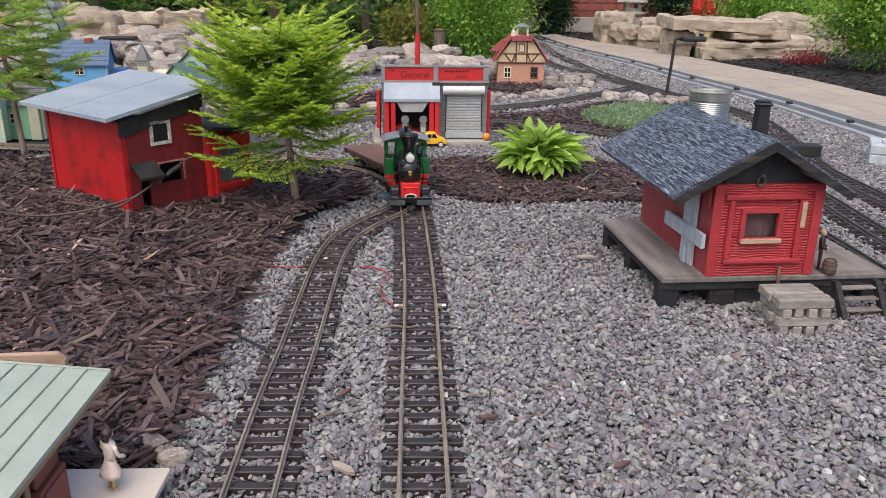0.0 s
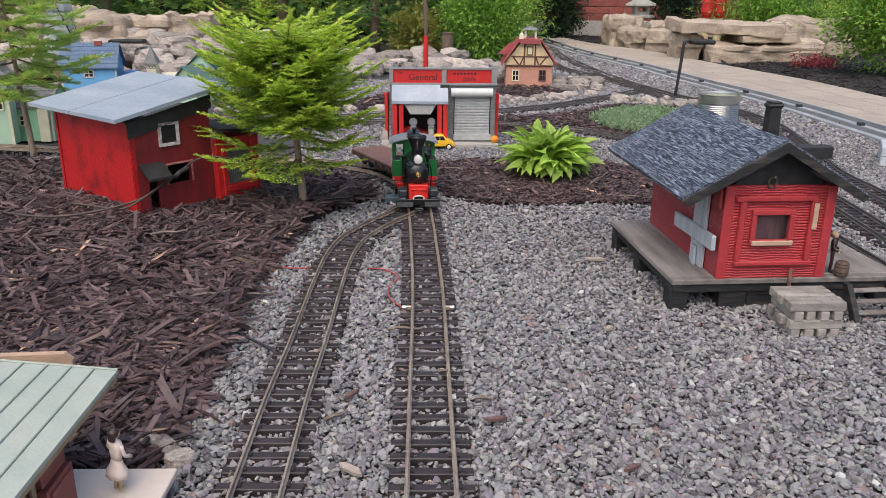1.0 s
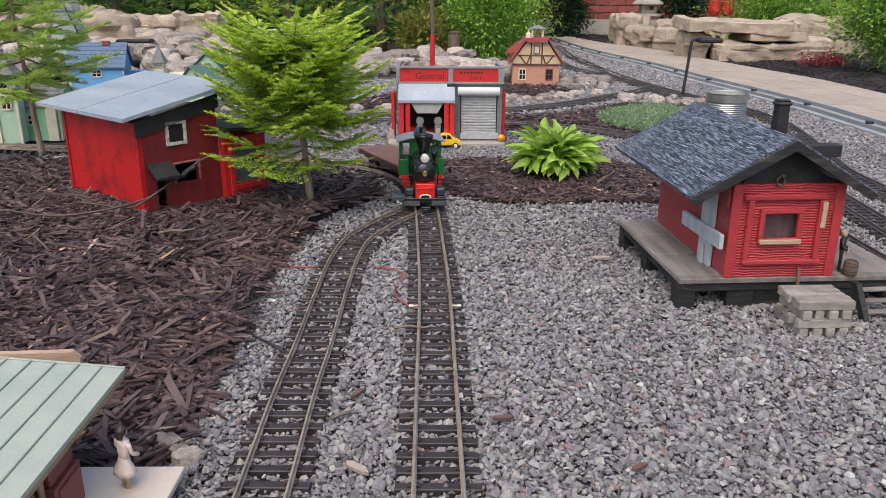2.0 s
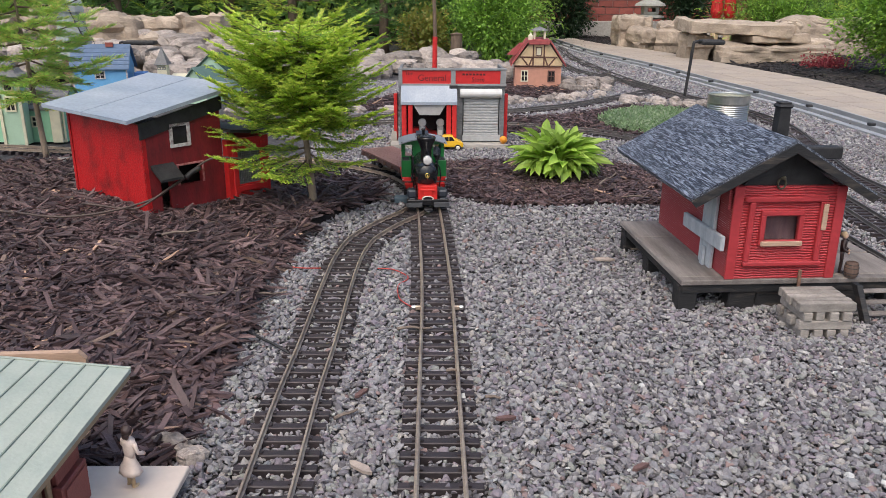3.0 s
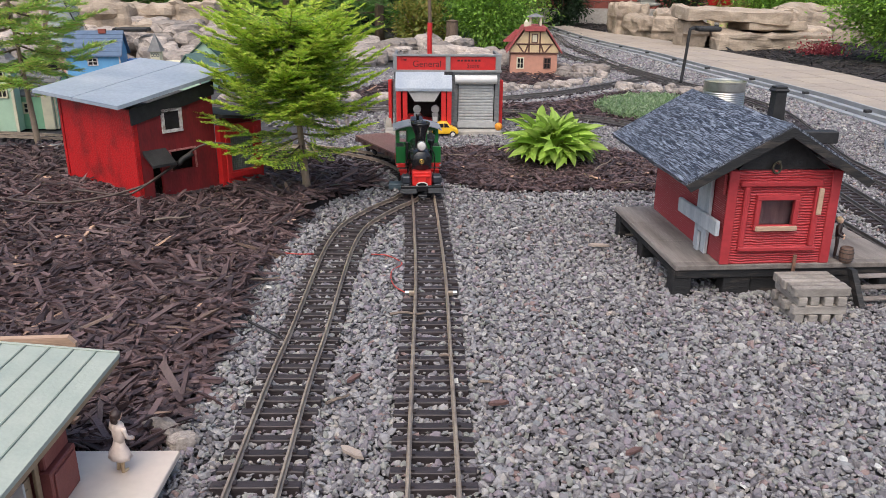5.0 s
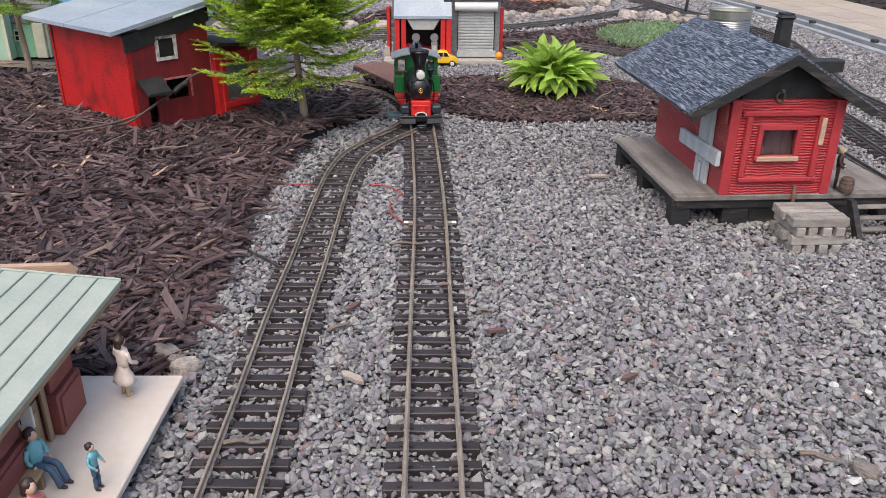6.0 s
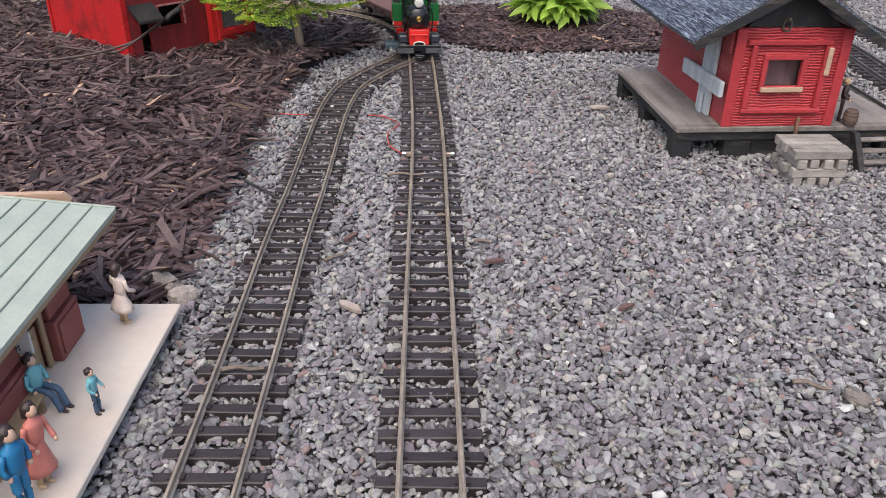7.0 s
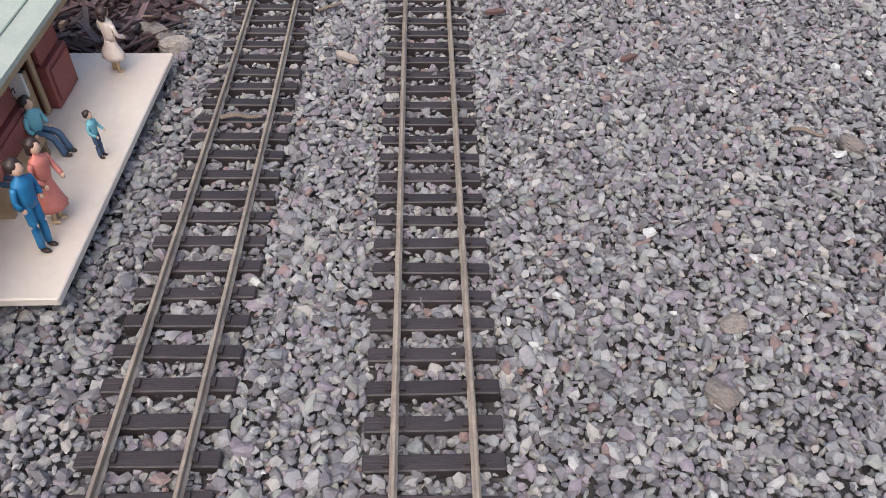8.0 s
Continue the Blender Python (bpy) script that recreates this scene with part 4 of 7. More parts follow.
        tube(bm, [(0.0078, 0, 0.036), (0.014, -0.002, 0.024), (0.011, -0.002, 0.010), (0.008, 0, 0.016)], 0.0012, 6, 0.003)
        part("hose", bm, black_paint, p)
    # red toy in the shop
    r = thing("red_toy_car", pose(-0.035, 2.42, 0.0145), "small red toy car inside the store", "toy car")
    bm = BM()
    prism(bm, [(-0.045, 0.006), (0.05, 0.006), (0.05, 0.02), (0.02, 0.024), (0.01, 0.034), (-0.025, 0.034), (-0.035, 0.022), (-0.045, 0.02)], "y", -0.018, 0.018)
    part("body", bm, red_bright, r)
    for x in (-0.028, 0.03):
        bm = BM()
        lathe(bm, [(0.0075, -0.003), (0.0075, 0.003)], 12, pose(x, -0.018, 0.0075, 90))
        part("wheel", bm, black_paint, r)


store()


def yellow_car():
    root = thing("yellow_toy_car", pose(0.043, 2.318, 0, 0, 0, 2), "small yellow die-cast toy car parked before the store", "toy car")
    yellow = mat("yellow_car_paint", (0.85, 0.50, 0.03), 0.25, 0.08, 60, 0.0, coat=0.5)
    prof = [(-0.041, 0.010), (0.040, 0.010), (0.042, 0.018), (0.038, 0.026), (0.024, 0.028), (0.019, 0.041), (0.008, 0.0445), (-0.010, 0.043), (-0.020, 0.030), (-0.036, 0.026), (-0.042, 0.019)]
    bm = BM()
    prism(bm, [(-x, z) for x, z in prof][::-1], "y", -0.017, 0.017)
    bmesh.ops.bevel(bm, geom=list(bm.edges), offset=0.0022, segments=2, affect="EDGES", profile=0.6)
    body = part("body", bm, yellow, root, smooth=True)
    for y in (-0.0172, 0.0172):
        for pts in ([(-0.0175, 0.029), (-0.002, 0.029), (-0.002, 0.040), (-0.0135, 0.0395)], [(0.0, 0.029), (0.0155, 0.029), (0.0085, 0.040), (0.0, 0.041)]):
            bm = BM()
            prism(bm, pts, "y", y - 0.0005, y + 0.0005)
            part("side_window", bm, dark_glass, body)
    for x in (-0.025, 0.025):
        for y in (-0.0165, 0.0165):
            bm = BM()
            lathe(bm, [(0.0085, -0.003), (0.0092, -0.0015), (0.0092, 0.0015), (0.0085, 0.003)], 16, pose(x, y, 0.0092, 90))
            wh = part("wheel", bm, black_paint, root)
            bm = BM()
            s = -1 if y < 0 else 1
            lathe(bm, [(0.0058, 0), (0.004, 0.0014)], 12, pose(x, y + s * 0.003, 0.0092, -90 * s))
            part("hubcap", bm, mat("white_hub", (0.7, 0.68, 0.62), 0.35, 0.1, 60, 0), wh)
    for x, s in ((-0.041, -1), (0.041, 1)):
        bm = BM()
        box(bm, min(x, x + s * 0.003), max(x, x + s * 0.003), -0.015, 0.015, 0.010, 0.013, 0.0006)
        part("bumper", bm, steel, root)
    for y in (-0.011, 0.011):
        bm = BM()
        ball(bm, (-0.0405, y, 0.021), 0.0025, 0.003, 0.003)
        part("headlight", bm, mat("white_hub", (0.7, 0.68, 0.62)), root)


yellow_car()

# ---- green tank locomotive and its flat wagon, standing on the straight track ----
loco_green = mat("green_loco_plastic", (0.010, 0.15, 0.035), 0.33, 0.08, 40, 0.02)
loco_red = mat("red_loco_plastic", (0.62, 0.022, 0.018), 0.35, 0.08, 40, 0.02)
loco_black = mat("black_loco_plastic", (0.010, 0.010, 0.012), 0.24, 0.1, 60, 0.04)
loco_grey = mat("dark_blue_grey_plastic", (0.026, 0.031, 0.042), 0.35, 0.1, 60, 0.04)
roof_grey = mat("matt_grey_roof_plastic", (0.23, 0.25, 0.275), 0.5, 0.08, 30, 0.03)
brass = mat("bright_brass", (0.70, 0.50, 0.16), 0.25, 0.1, 60, 0, metal=1.0)
chrome = mat("silver_lamp", (0.75, 0.75, 0.73), 0.22, 0.1, 60, 0, metal=0.7)


def arch(bm, w, z_side, rise, y0, y1, t, n=14, mi=0):
    """A curved roof shell across x."""
    top = [(-w + 2 * w * i / n, z_side + rise * (1 - (2 * i / n - 1) ** 2)) for i in range(n + 1)]
    prism(bm, top + [(x, z - t) for x, z in reversed(top)], "y", y0, y1, mi)


def on_track(line, y, ahead, behind):
    """The pose of a vehicle whose nose is at y on a track, standing on two points ahead and behind along it."""
    pts = [p for p in smooth_line([(a, b, 0) for a, b in line], 0.002) if p.y >= y]
    a, b = pts[int(ahead / 0.002)], pts[int(behind / 0.002)]
    d = (b - a).normalized()
    return Matrix.Translation(a) @ Matrix.Rotation(math.atan2(-d.x, d.y), 4, "Z")


TRAIN_Y = 1.605
LOCO = on_track(MAIN, TRAIN_Y, 0.04, 0.13) @ pose(-0.003, -0.04, 0)
WAGON = on_track(MAIN, TRAIN_Y, 0.290, 0.390) @ pose(0.004, -0.05, 0, 0, 0, -5)


def locomotive(m):
    root = thing("toy_locomotive", m, "green and red toy tank locomotive with black boiler on the track", "toy locomotive")
    bm = BM()
    box(bm, -0.043, 0.043, 0.004, 0.012, 0.020, 0.032, 0.001)
    part("buffer_beam", bm, loco_black, root)
    for s in (-1, 1):
        bm = BM()
        prism(bm, [(s * 0.044, 0.006), (s * 0.044, 0.0), (s * 0.036, -0.003), (s * 0.012, -0.004), (s * 0.012, 0.004)], "z", 0.0185, 0.0265)
        part("bumper_bar", bm, mat("grey_bumper", (0.07, 0.073, 0.078), 0.5, 0.15, 80, 0.05), root)
    bm = BM()
    box(bm, -0.009, 0.009, -0.012, 0.004, 0.012, 0.017, 0.001)
    torus(bm, 0.008, 0.0016, pose(0, -0.014, 0.0145), n=14, k=6)
    part("coupling", bm, loco_black, root)
    # red front chest with the oval plate
    bm = BM()
    box(bm, -0.0195, 0.0195, 0.010, 0.034, 0.022, 0.060, 0.0012)
    box(bm, -0.016, 0.016, 0.006, 0.010, 0.050, 0.053, 0.0006)
    box(bm, -0.009, 0.009, 0.007, 0.010, 0.038, 0.050, 0.0006)
    for z in (0.026, 0.033, 0.040, 0.047, 0.0565):
        for s in (-1, 1):
            ball(bm, (s * 0.0178, 0.010, z), 0.0009, 0.0009, 0.0009, 6, 4)
    chest = part("front_chest", bm, loco_red, root, "red riveted front chest")
    bm = BM()
    torus(bm, 0.0110, 0.0013, pose(0, 0.007, 0.0335, 90), n=24, k=6, sx=1.0, sy=0.45)
    part("oval_ring", bm, mat("ivory_plastic", (0.72, 0.70, 0.63), 0.4, 0.1, 60, 0), chest, "ivory oval ring")
    bm = BM()
    lathe(bm, [(0.011, 0), (0.0105, 0.001)], 20, pose(0, 0.0092, 0.0335, 90) @ Matrix.Diagonal((1, 0.42, 1, 1)))
    part("oval_plate", bm, loco_black, chest)
    # boiler
    bm = BM()
    lathe(bm, [(0.0, 0.0), (0.019, 0.001), (0.021, 0.004), (0.0215, 0.006), (0.0215, 0.048), (0.0225, 0.049), (0.0225, 0.052), (0.0215, 0.053), (0.0215, 0.146)], 28, pose(0, 0.020, 0.080, -90), ends=False)
    boiler = part("boiler", bm, loco_black, root, "glossy black boiler", smooth=True)
    bm = BM()
    box(bm, -0.0195, 0.0195, 0.0345, 0.165, 0.030, 0.074, 0.001)
    part("saddle", bm, loco_black, root)
    bm = BM()
    torus(bm, 0.0042, 0.0012, pose(0, 0.0165, 0.080, 90), n=14, k=6)
    ball(bm, (0, 0.016, 0.080), 0.0022, 0.002, 0.0022, 8, 6)
    tube(bm, [(0, 0.016, 0.080), (0, 0.015, 0.072)], 0.0007, 6)
    part("door_knob", bm, brass, boiler, "brass door wheel", smooth=True)
    bm = BM()
    for s in (-1, 1):
        box(bm, min(s * 0.012, s * 0.0205), max(s * 0.012, s * 0.0205), 0.0195, 0.0215, 0.071, 0.0725)
        box(bm, min(s * 0.012, s * 0.0195), max(s * 0.012, s * 0.0195), 0.0195, 0.0215, 0.088, 0.0895)
    part("hinge", bm, loco_black, boiler)
    # headlamp
    bm = BM()
    lathe(bm, [(0.0085, 0.016), (0.0088, 0.002), (0.0095, 0.0), (0.0078, 0.0002)], 20, pose(0, 0.018, 0.111, -90), ends=False)
    lamp = part("headlamp", bm, chrome, root, "silver headlamp", smooth=True)
    bm = BM()
    lathe(bm, [(0.0001, -0.0012), (0.005, -0.0006), (0.0078, 0.0006)], 20, pose(0, 0.018, 0.111, -90), ends=False)
    part("lens", bm, mat("lamp_lens", (0.62, 0.60, 0.58), 0.12, 0.1, 60, 0.0), lamp, smooth=True)
    bm = BM()
    lathe(bm, [(0.007, 0.0), (0.0085, 0.003), (0.0085, 0.012), (0.0, 0.014)], 16, pose(0, 0.023, 0.111, -90), ends=False)
    box(bm, -0.004, 0.004, 0.024, 0.036, 0.098, 0.106)
    part("lamp_back", bm, loco_black, lamp)
    # funnel
    bm = BM()
    lathe(bm, [(0.0165, 0.096), (0.0128, 0.102), (0.0115, 0.110), (0.0112, 0.126), (0.0130, 0.132), (0.0190, 0.147), (0.0198, 0.149), (0.0198, 0.1515), (0.0188, 0.153), (0.0, 0.1532)], 30, pose(0, 0.058, 0), ends=False)
    funnel = part("funnel", bm, loco_black, root, "flared black funnel", smooth=False)
    for p in funnel.data.polygons:
        p.use_smooth = abs(p.normal.z) < 0.9
    bm = BM()
    torus(bm, 0.0115, 0.0012, pose(0, 0.058, 0.1538), n=24, k=6)
    for i in range(-3, 4):
        half = math.sqrt(max(0.0, 0.011 ** 2 - (i * 0.0031) ** 2))
        box(bm, i * 0.0031 - 0.0006, i * 0.0031 + 0.0006, 0.058 - half, 0.058 + half, 0.1534, 0.1545)
        box(bm, -half, half, 0.058 + i * 0.0031 - 0.0006, 0.058 + i * 0.0031 + 0.0006, 0.1534, 0.1542)
    part("spark_grille", bm, loco_grey, funnel)
    bm = BM()
    box(bm, -0.004, 0.004, 0.040, 0.047, 0.098, 0.118, 0.0015)
    torus(bm, 0.004, 0.0012, pose(0, 0.0435, 0.118, 90), n=12, k=5)
    part("bell_bracket", bm, loco_black, root)
    # pipes along the boiler
    for s in (-1, 1):
        bm = BM()
        tube(bm, [(s * 0.018, 0.045, 0.100), (s * 0.026, 0.044, 0.093), (s * 0.029, 0.046, 0.074), (s * 0.027, 0.046, 0.048)], 0.0013, 6, 0.004)
        part("pipe", bm, loco_black, root, smooth=True)
        bm = BM()
        tube(bm, [(s * 0.004, 0.036, 0.1035), (s * 0.018, 0.036, 0.101), (s * 0.0245, 0.050, 0.096), (s * 0.0245, 0.164, 0.096)], 0.0008, 6, 0.006)
        part("handrail", bm, loco_black, root, smooth=True)
    bm = BM()
    lathe(bm, [(0.003, 0.060), (0.003, 0.090), (0.0045, 0.094), (0.0072, 0.102), (0.0072, 0.104), (0.0058, 0.104), (0.003, 0.096)], 16, pose(0.027, 0.118, 0), ends=False)
    part("side_funnel", bm, loco_black, root, smooth=True)
    bm = BM()
    box(bm, -0.029, -0.023, 0.098, 0.112, 0.066, 0.104, 0.0012)
    part("air_pump", bm, loco_black, root)
    bm = BM()
    lathe(bm, [(0.0036, 0.10), (0.0036, 0.150), (0.0046, 0.151), (0.0046, 0.1545), (0.0030, 0.1545), (0.0030, 0.150)], 16, pose(0, 0.150, 0), ends=False)
    part("whistle_pipe", bm, loco_black, root, smooth=True)
    # side tanks, red valance
    for s in (-1, 1):
        a, b = sorted((s * 0.0285, s * 0.0485))
        bm = BM()
        box(bm, a, b, 0.128, 0.166, 0.052, 0.088, 0.0008)
        tank = part("side_tank", bm, loco_green, root, "green side tank")
        bm = BM()
        box(bm, a + 0.002, b - 0.003, 0.131, 0.164, 0.0882, 0.0893)
        part("coal", bm, mat("black_coal", (0.02, 0.02, 0.022), 0.5, 0.4, 300, 0.8), tank)
        bm = BM()
        box(bm, a, b, 0.128, 0.235, 0.042, 0.0518, 0.0008)
        part("valance", bm, loco_red, root)
        a, b = sorted((s * 0.024, s * 0.043))
        bm = BM()
        prism(bm, [(0.104, 0.0415), (0.127, 0.0415), (0.127, 0.029), (0.108, 0.030)], "x", a, b)
        part("red_step_box", bm, loco_red, root)
        bm = BM()
        a, b = sorted((s * 0.022, s * 0.046))
        box(bm, a, b, 0.118, 0.1275, 0.0418, 0.0436, 0.0006)
        a, b = sorted((s * 0.042, s * 0.046))
        box(bm, a, b, 0.086, 0.100, 0.022, 0.0416, 0.001)
        part("footboard", bm, loco_black, root)
        bm = BM()
        ball(bm, (s * 0.047, 0.1265, 0.047), 0.002, 0.002, 0.002, 8, 6)
        part("marker_lamp", bm, chrome, root)
        # cylinder and rods
        a, b = sorted((s * 0.0225, s * 0.041))
        bm = BM()
        box(bm, a, b, 0.012, 0.040, 0.034, 0.050, 0.003)
        box(bm, a, b, 0.010, 0.038, 0.012, 0.034, 0.004)
        lathe(bm, [(0.0085, 0), (0.0085, 0.003), (0.004, 0.005), (0.0, 0.005)], 14, pose(s * 0.0318, 0.010, 0.0235, 90), ends=False)
        part("cylinder", bm, loco_grey, root, "dark steam cylinder")
        bm = BM()
        for x in (s * 0.028, s * 0.034):
            box(bm, x - 0.001, x + 0.001, 0.040, 0.085, 0.038, 0.0405)
        box(bm, s * 0.031 - 0.0015, s * 0.031 + 0.0015, 0.052, 0.19, 0.019, 0.024, 0.0006)
        part("piston_rod", bm, chrome, root)
        for wy in (0.082, 0.180):
            bm = BM()
            lathe(bm, [(0.0, 0.0), (0.0165, 0.0), (0.0175, 0.001), (0.015, 0.0025), (0.015, 0.006), (0.0, 0.006)], 22, pose(s * 0.0205, wy, 0.0275, 0, 90 * s, 0), ends=False)
            part("wheel", bm, mat("wheel_red", (0.30, 0.02, 0.02), 0.4, 0.15, 60, 0.02), root)
    bm = BM()
    box(bm, -0.018, 0.018, 0.012, 0.232, 0.022, 0.040, 0.001)
    part("frame", bm, loco_black, root)
    bm = BM()
    box(bm, -0.0465, 0.0465, 0.1665, 0.235, 0.0395, 0.0418, 0.0005)
    part("footplate", bm, loco_black, root)
    # cab: front sheet with two openings, sides, back
    y0, y1, zb, zs = 0.1665, 0.226, 0.0520, 0.1205
    wins = [(-0.0405, -0.0205), (0.0205, 0.0405)]
    for yy, nm in ((y0, "cab_front"), (y1 - 0.003, "cab_back")):
        bm = BM()
        win_z = 0.090 if nm == "cab_front" else 0.064
        xs = [-0.0465, -0.0405, -0.0205, 0.0205, 0.0405, 0.0465]
        for xa, xb in zip(xs, xs[1:]):
            for za, zb2 in ((zb, win_z), (win_z, 0.117), (0.117, zs)):
                if (xa, xb) in wins and za == win_z:
                    continue
                box(bm, xa, xb, yy, yy + 0.003, za, zb2)
        top = [(-0.0465 + 0.093 * i / 12, zs + 0.0085 * (1 - (2 * i / 12 - 1) ** 2)) for i in range(13)]
        prism(bm, [(-0.0465, zs - 0.0001), (0.0465, zs - 0.0001)] + top[::-1][1:-1], "y", yy, yy + 0.003)
        bmesh.ops.remove_doubles(bm, verts=bm.verts, dist=1e-5)
        sheet = part(nm, bm, loco_green, root, "green cab sheet with two windows")
        for xa, xb in wins:
            bm = BM()
            for a, b, c, d in ((xa - 0.0008, xb + 0.0008, 0.1162, 0.1178), (xa - 0.0008, xb + 0.0008, win_z - 0.0008, win_z + 0.0008), (xa - 0.0008, xa + 0.0012, win_z + 0.0008, 0.1162), (xb - 0.0012, xb + 0.0008, win_z + 0.0008, 0.1162)):
                box(bm, a, b, yy - 0.0014, yy - 0.0002, c, d)
            part("window_frame", bm, loco_green, sheet)
            bm = BM()
            box(bm, xa + 0.0003, xb - 0.0003, yy + 0.001, yy + 0.0015, win_z + 0.0003, 0.1167)
            part("pane", bm, clear, sheet).visible_shadow = False
    for s in (-1, 1):
        a, b = sorted((s * 0.0435, s * 0.0465))
        bm = BM()
        box(bm, a, b, y0 + 0.003, y1 - 0.003, zb, 0.090)
        box(bm, a, b, y0 + 0.003, y0 + 0.012, 0.090, zs)
        box(bm, a, b, y1 - 0.014, y1 - 0.003, 0.090, zs)
        box(bm, a, b, y0 + 0.012, y1 - 0.014, 0.116, zs)
        part("cab_side", bm, loco_green, root)
    for k in range(2):
        for j in range(2):
            bm = BM()
            ball(bm, (0.010 + j * 0.003, y0 - 0.0004, 0.112 + k * 0.004), 0.0007, 0.0006, 0.0007, 6, 4)
            part("rivet", bm, loco_green, root)
    bm = BM()
    arch(bm, 0.053, 0.1200, 0.0112, 0.152, 0.232, 0.0022)
    roof = part("cab_roof", bm, roof_grey, root, "matt grey arched cab roof")
    for y_, in ((0.172,), (0.212,)):
        bm = BM()
        for i in range(21):
            x = -0.046 + 0.092 * i / 20
            if abs(x) > 0.016:
                ball(bm, (x, y_, 0.1200 + 0.0112 * (1 - (x / 0.053) ** 2)), 0.0006, 0.0006, 0.0005, 5, 4)
        part("rivet_row", bm, roof_grey, roof)
    for sx in (-1, 1):
        for yy in (0.156, 0.228):
            bm = BM()
            lathe(bm, [(0.0016, 0), (0.0016, 0.0016)], 8, pose(sx * 0.047, yy, 0.1218))
            part("roof_bolt", bm, loco_grey, roof)
    bm = BM()
    for a, b, c, d in ((-0.0165, 0.0165, 0.176, 0.1785), (-0.0165, 0.0165, 0.205, 0.2075), (-0.0165, -0.014, 0.1785, 0.205), (0.014, 0.0165, 0.1785, 0.205)):
        box(bm, a, b, c, d, 0.127, 0.1328)
    part("hatch_frame", bm, roof_grey, roof)
    bm = BM()
    prism(bm, [(0.178, 0.1315), (0.178, 0.1375), (0.205, 0.141), (0.205, 0.1315)], "x", -0.0132, 0.0132)
    part("roof_hatch", bm, loco_grey, roof, "dark blue roof hatch")


locomotive(LOCO)


def flat_wagon(m):
    root = thing("flat_wagon", m, "toy flat wagon with a brown plank deck behind the locomotive", "toy wagon")
    deck = mat("brown_plank_plastic", (0.21, 0.115, 0.10), 0.36, 0.15, 60, 0.1, col2=(0.17, 0.085, 0.078), obj=0.08, stretch=(0.1, 1, 1))
    frame_brown = mat("dark_brown_plastic", (0.09, 0.05, 0.045), 0.55, 0.15, 60, 0.05)
    n, length = 36, 0.265
    pl = length / n
    bm = BM()
    box(bm, -0.0455, 0.0455, 0.0003, pl - 0.0007, 0.0465, 0.050, 0.0003)
    first = part("plank", bm, deck, root)
    for i in range(1, n):
        shared("plank", first.data, root, pose(0, i * pl, 0))
    bm = BM()
    box(bm, -0.043, 0.043, 0.002, length - 0.002, 0.0455, 0.0464)
    box(bm, -0.008, 0.008, 0.0, length, 0.034, 0.0455, 0.001)
    for s in (-1, 1):
        a, b = sorted((s * 0.0395, s * 0.0445))
        box(bm, a, b, 0.001, length - 0.001, 0.036, 0.0455, 0.0006)
    part("underframe", bm, frame_brown, root)
    for i in range(6):
        for s in (-1, 1):
            a, b = sorted((s * 0.0446, s * 0.0505))
            y_ = 0.018 + i * (length - 0.036) / 5
            bm = BM()
            for c, d in ((y_ - 0.005, y_ - 0.0035), (y_ + 0.0035, y_ + 0.005)):
                box(bm, a, b, c, d, 0.037, 0.0455)
            box(bm, b - 0.0015 if s > 0 else a, b if s > 0 else a + 0.0015, y_ - 0.0035, y_ + 0.0035, 0.037, 0.0455)
            part("stake_pocket", bm, frame_brown, root)
    for by in (0.05, length - 0.05):
        bm = BM()
        box(bm, -0.020, 0.020, by - 0.010, by + 0.010, 0.026, 0.034, 0.001)
        for s in (-1, 1):
            a, b = sorted((s * 0.0255, s * 0.0295))
            box(bm, a, b, by - 0.034, by + 0.034, 0.022, 0.032, 0.001)
        part("bogie", bm, loco_black, root)
        for wy in (by - 0.022, by + 0.022):
            for s in (-1, 1):
                bm = BM()
                lathe(bm, [(0.0, 0.0), (0.0135, 0.0), (0.0145, 0.001), (0.0122, 0.0022), (0.0122, 0.005), (0.0, 0.005)], 18, pose(s * 0.0195, wy, 0.0243, 0, 90 * s, 0), ends=False)
                part("wheel", bm, loco_black, root)
    for yy in (-0.014, length):
        bm = BM()
        box(bm, -0.004, 0.004, yy, yy + 0.014, 0.028, 0.033, 0.001)
        part("coupler", bm, loco_black, root)


flat_wagon(WAGON)


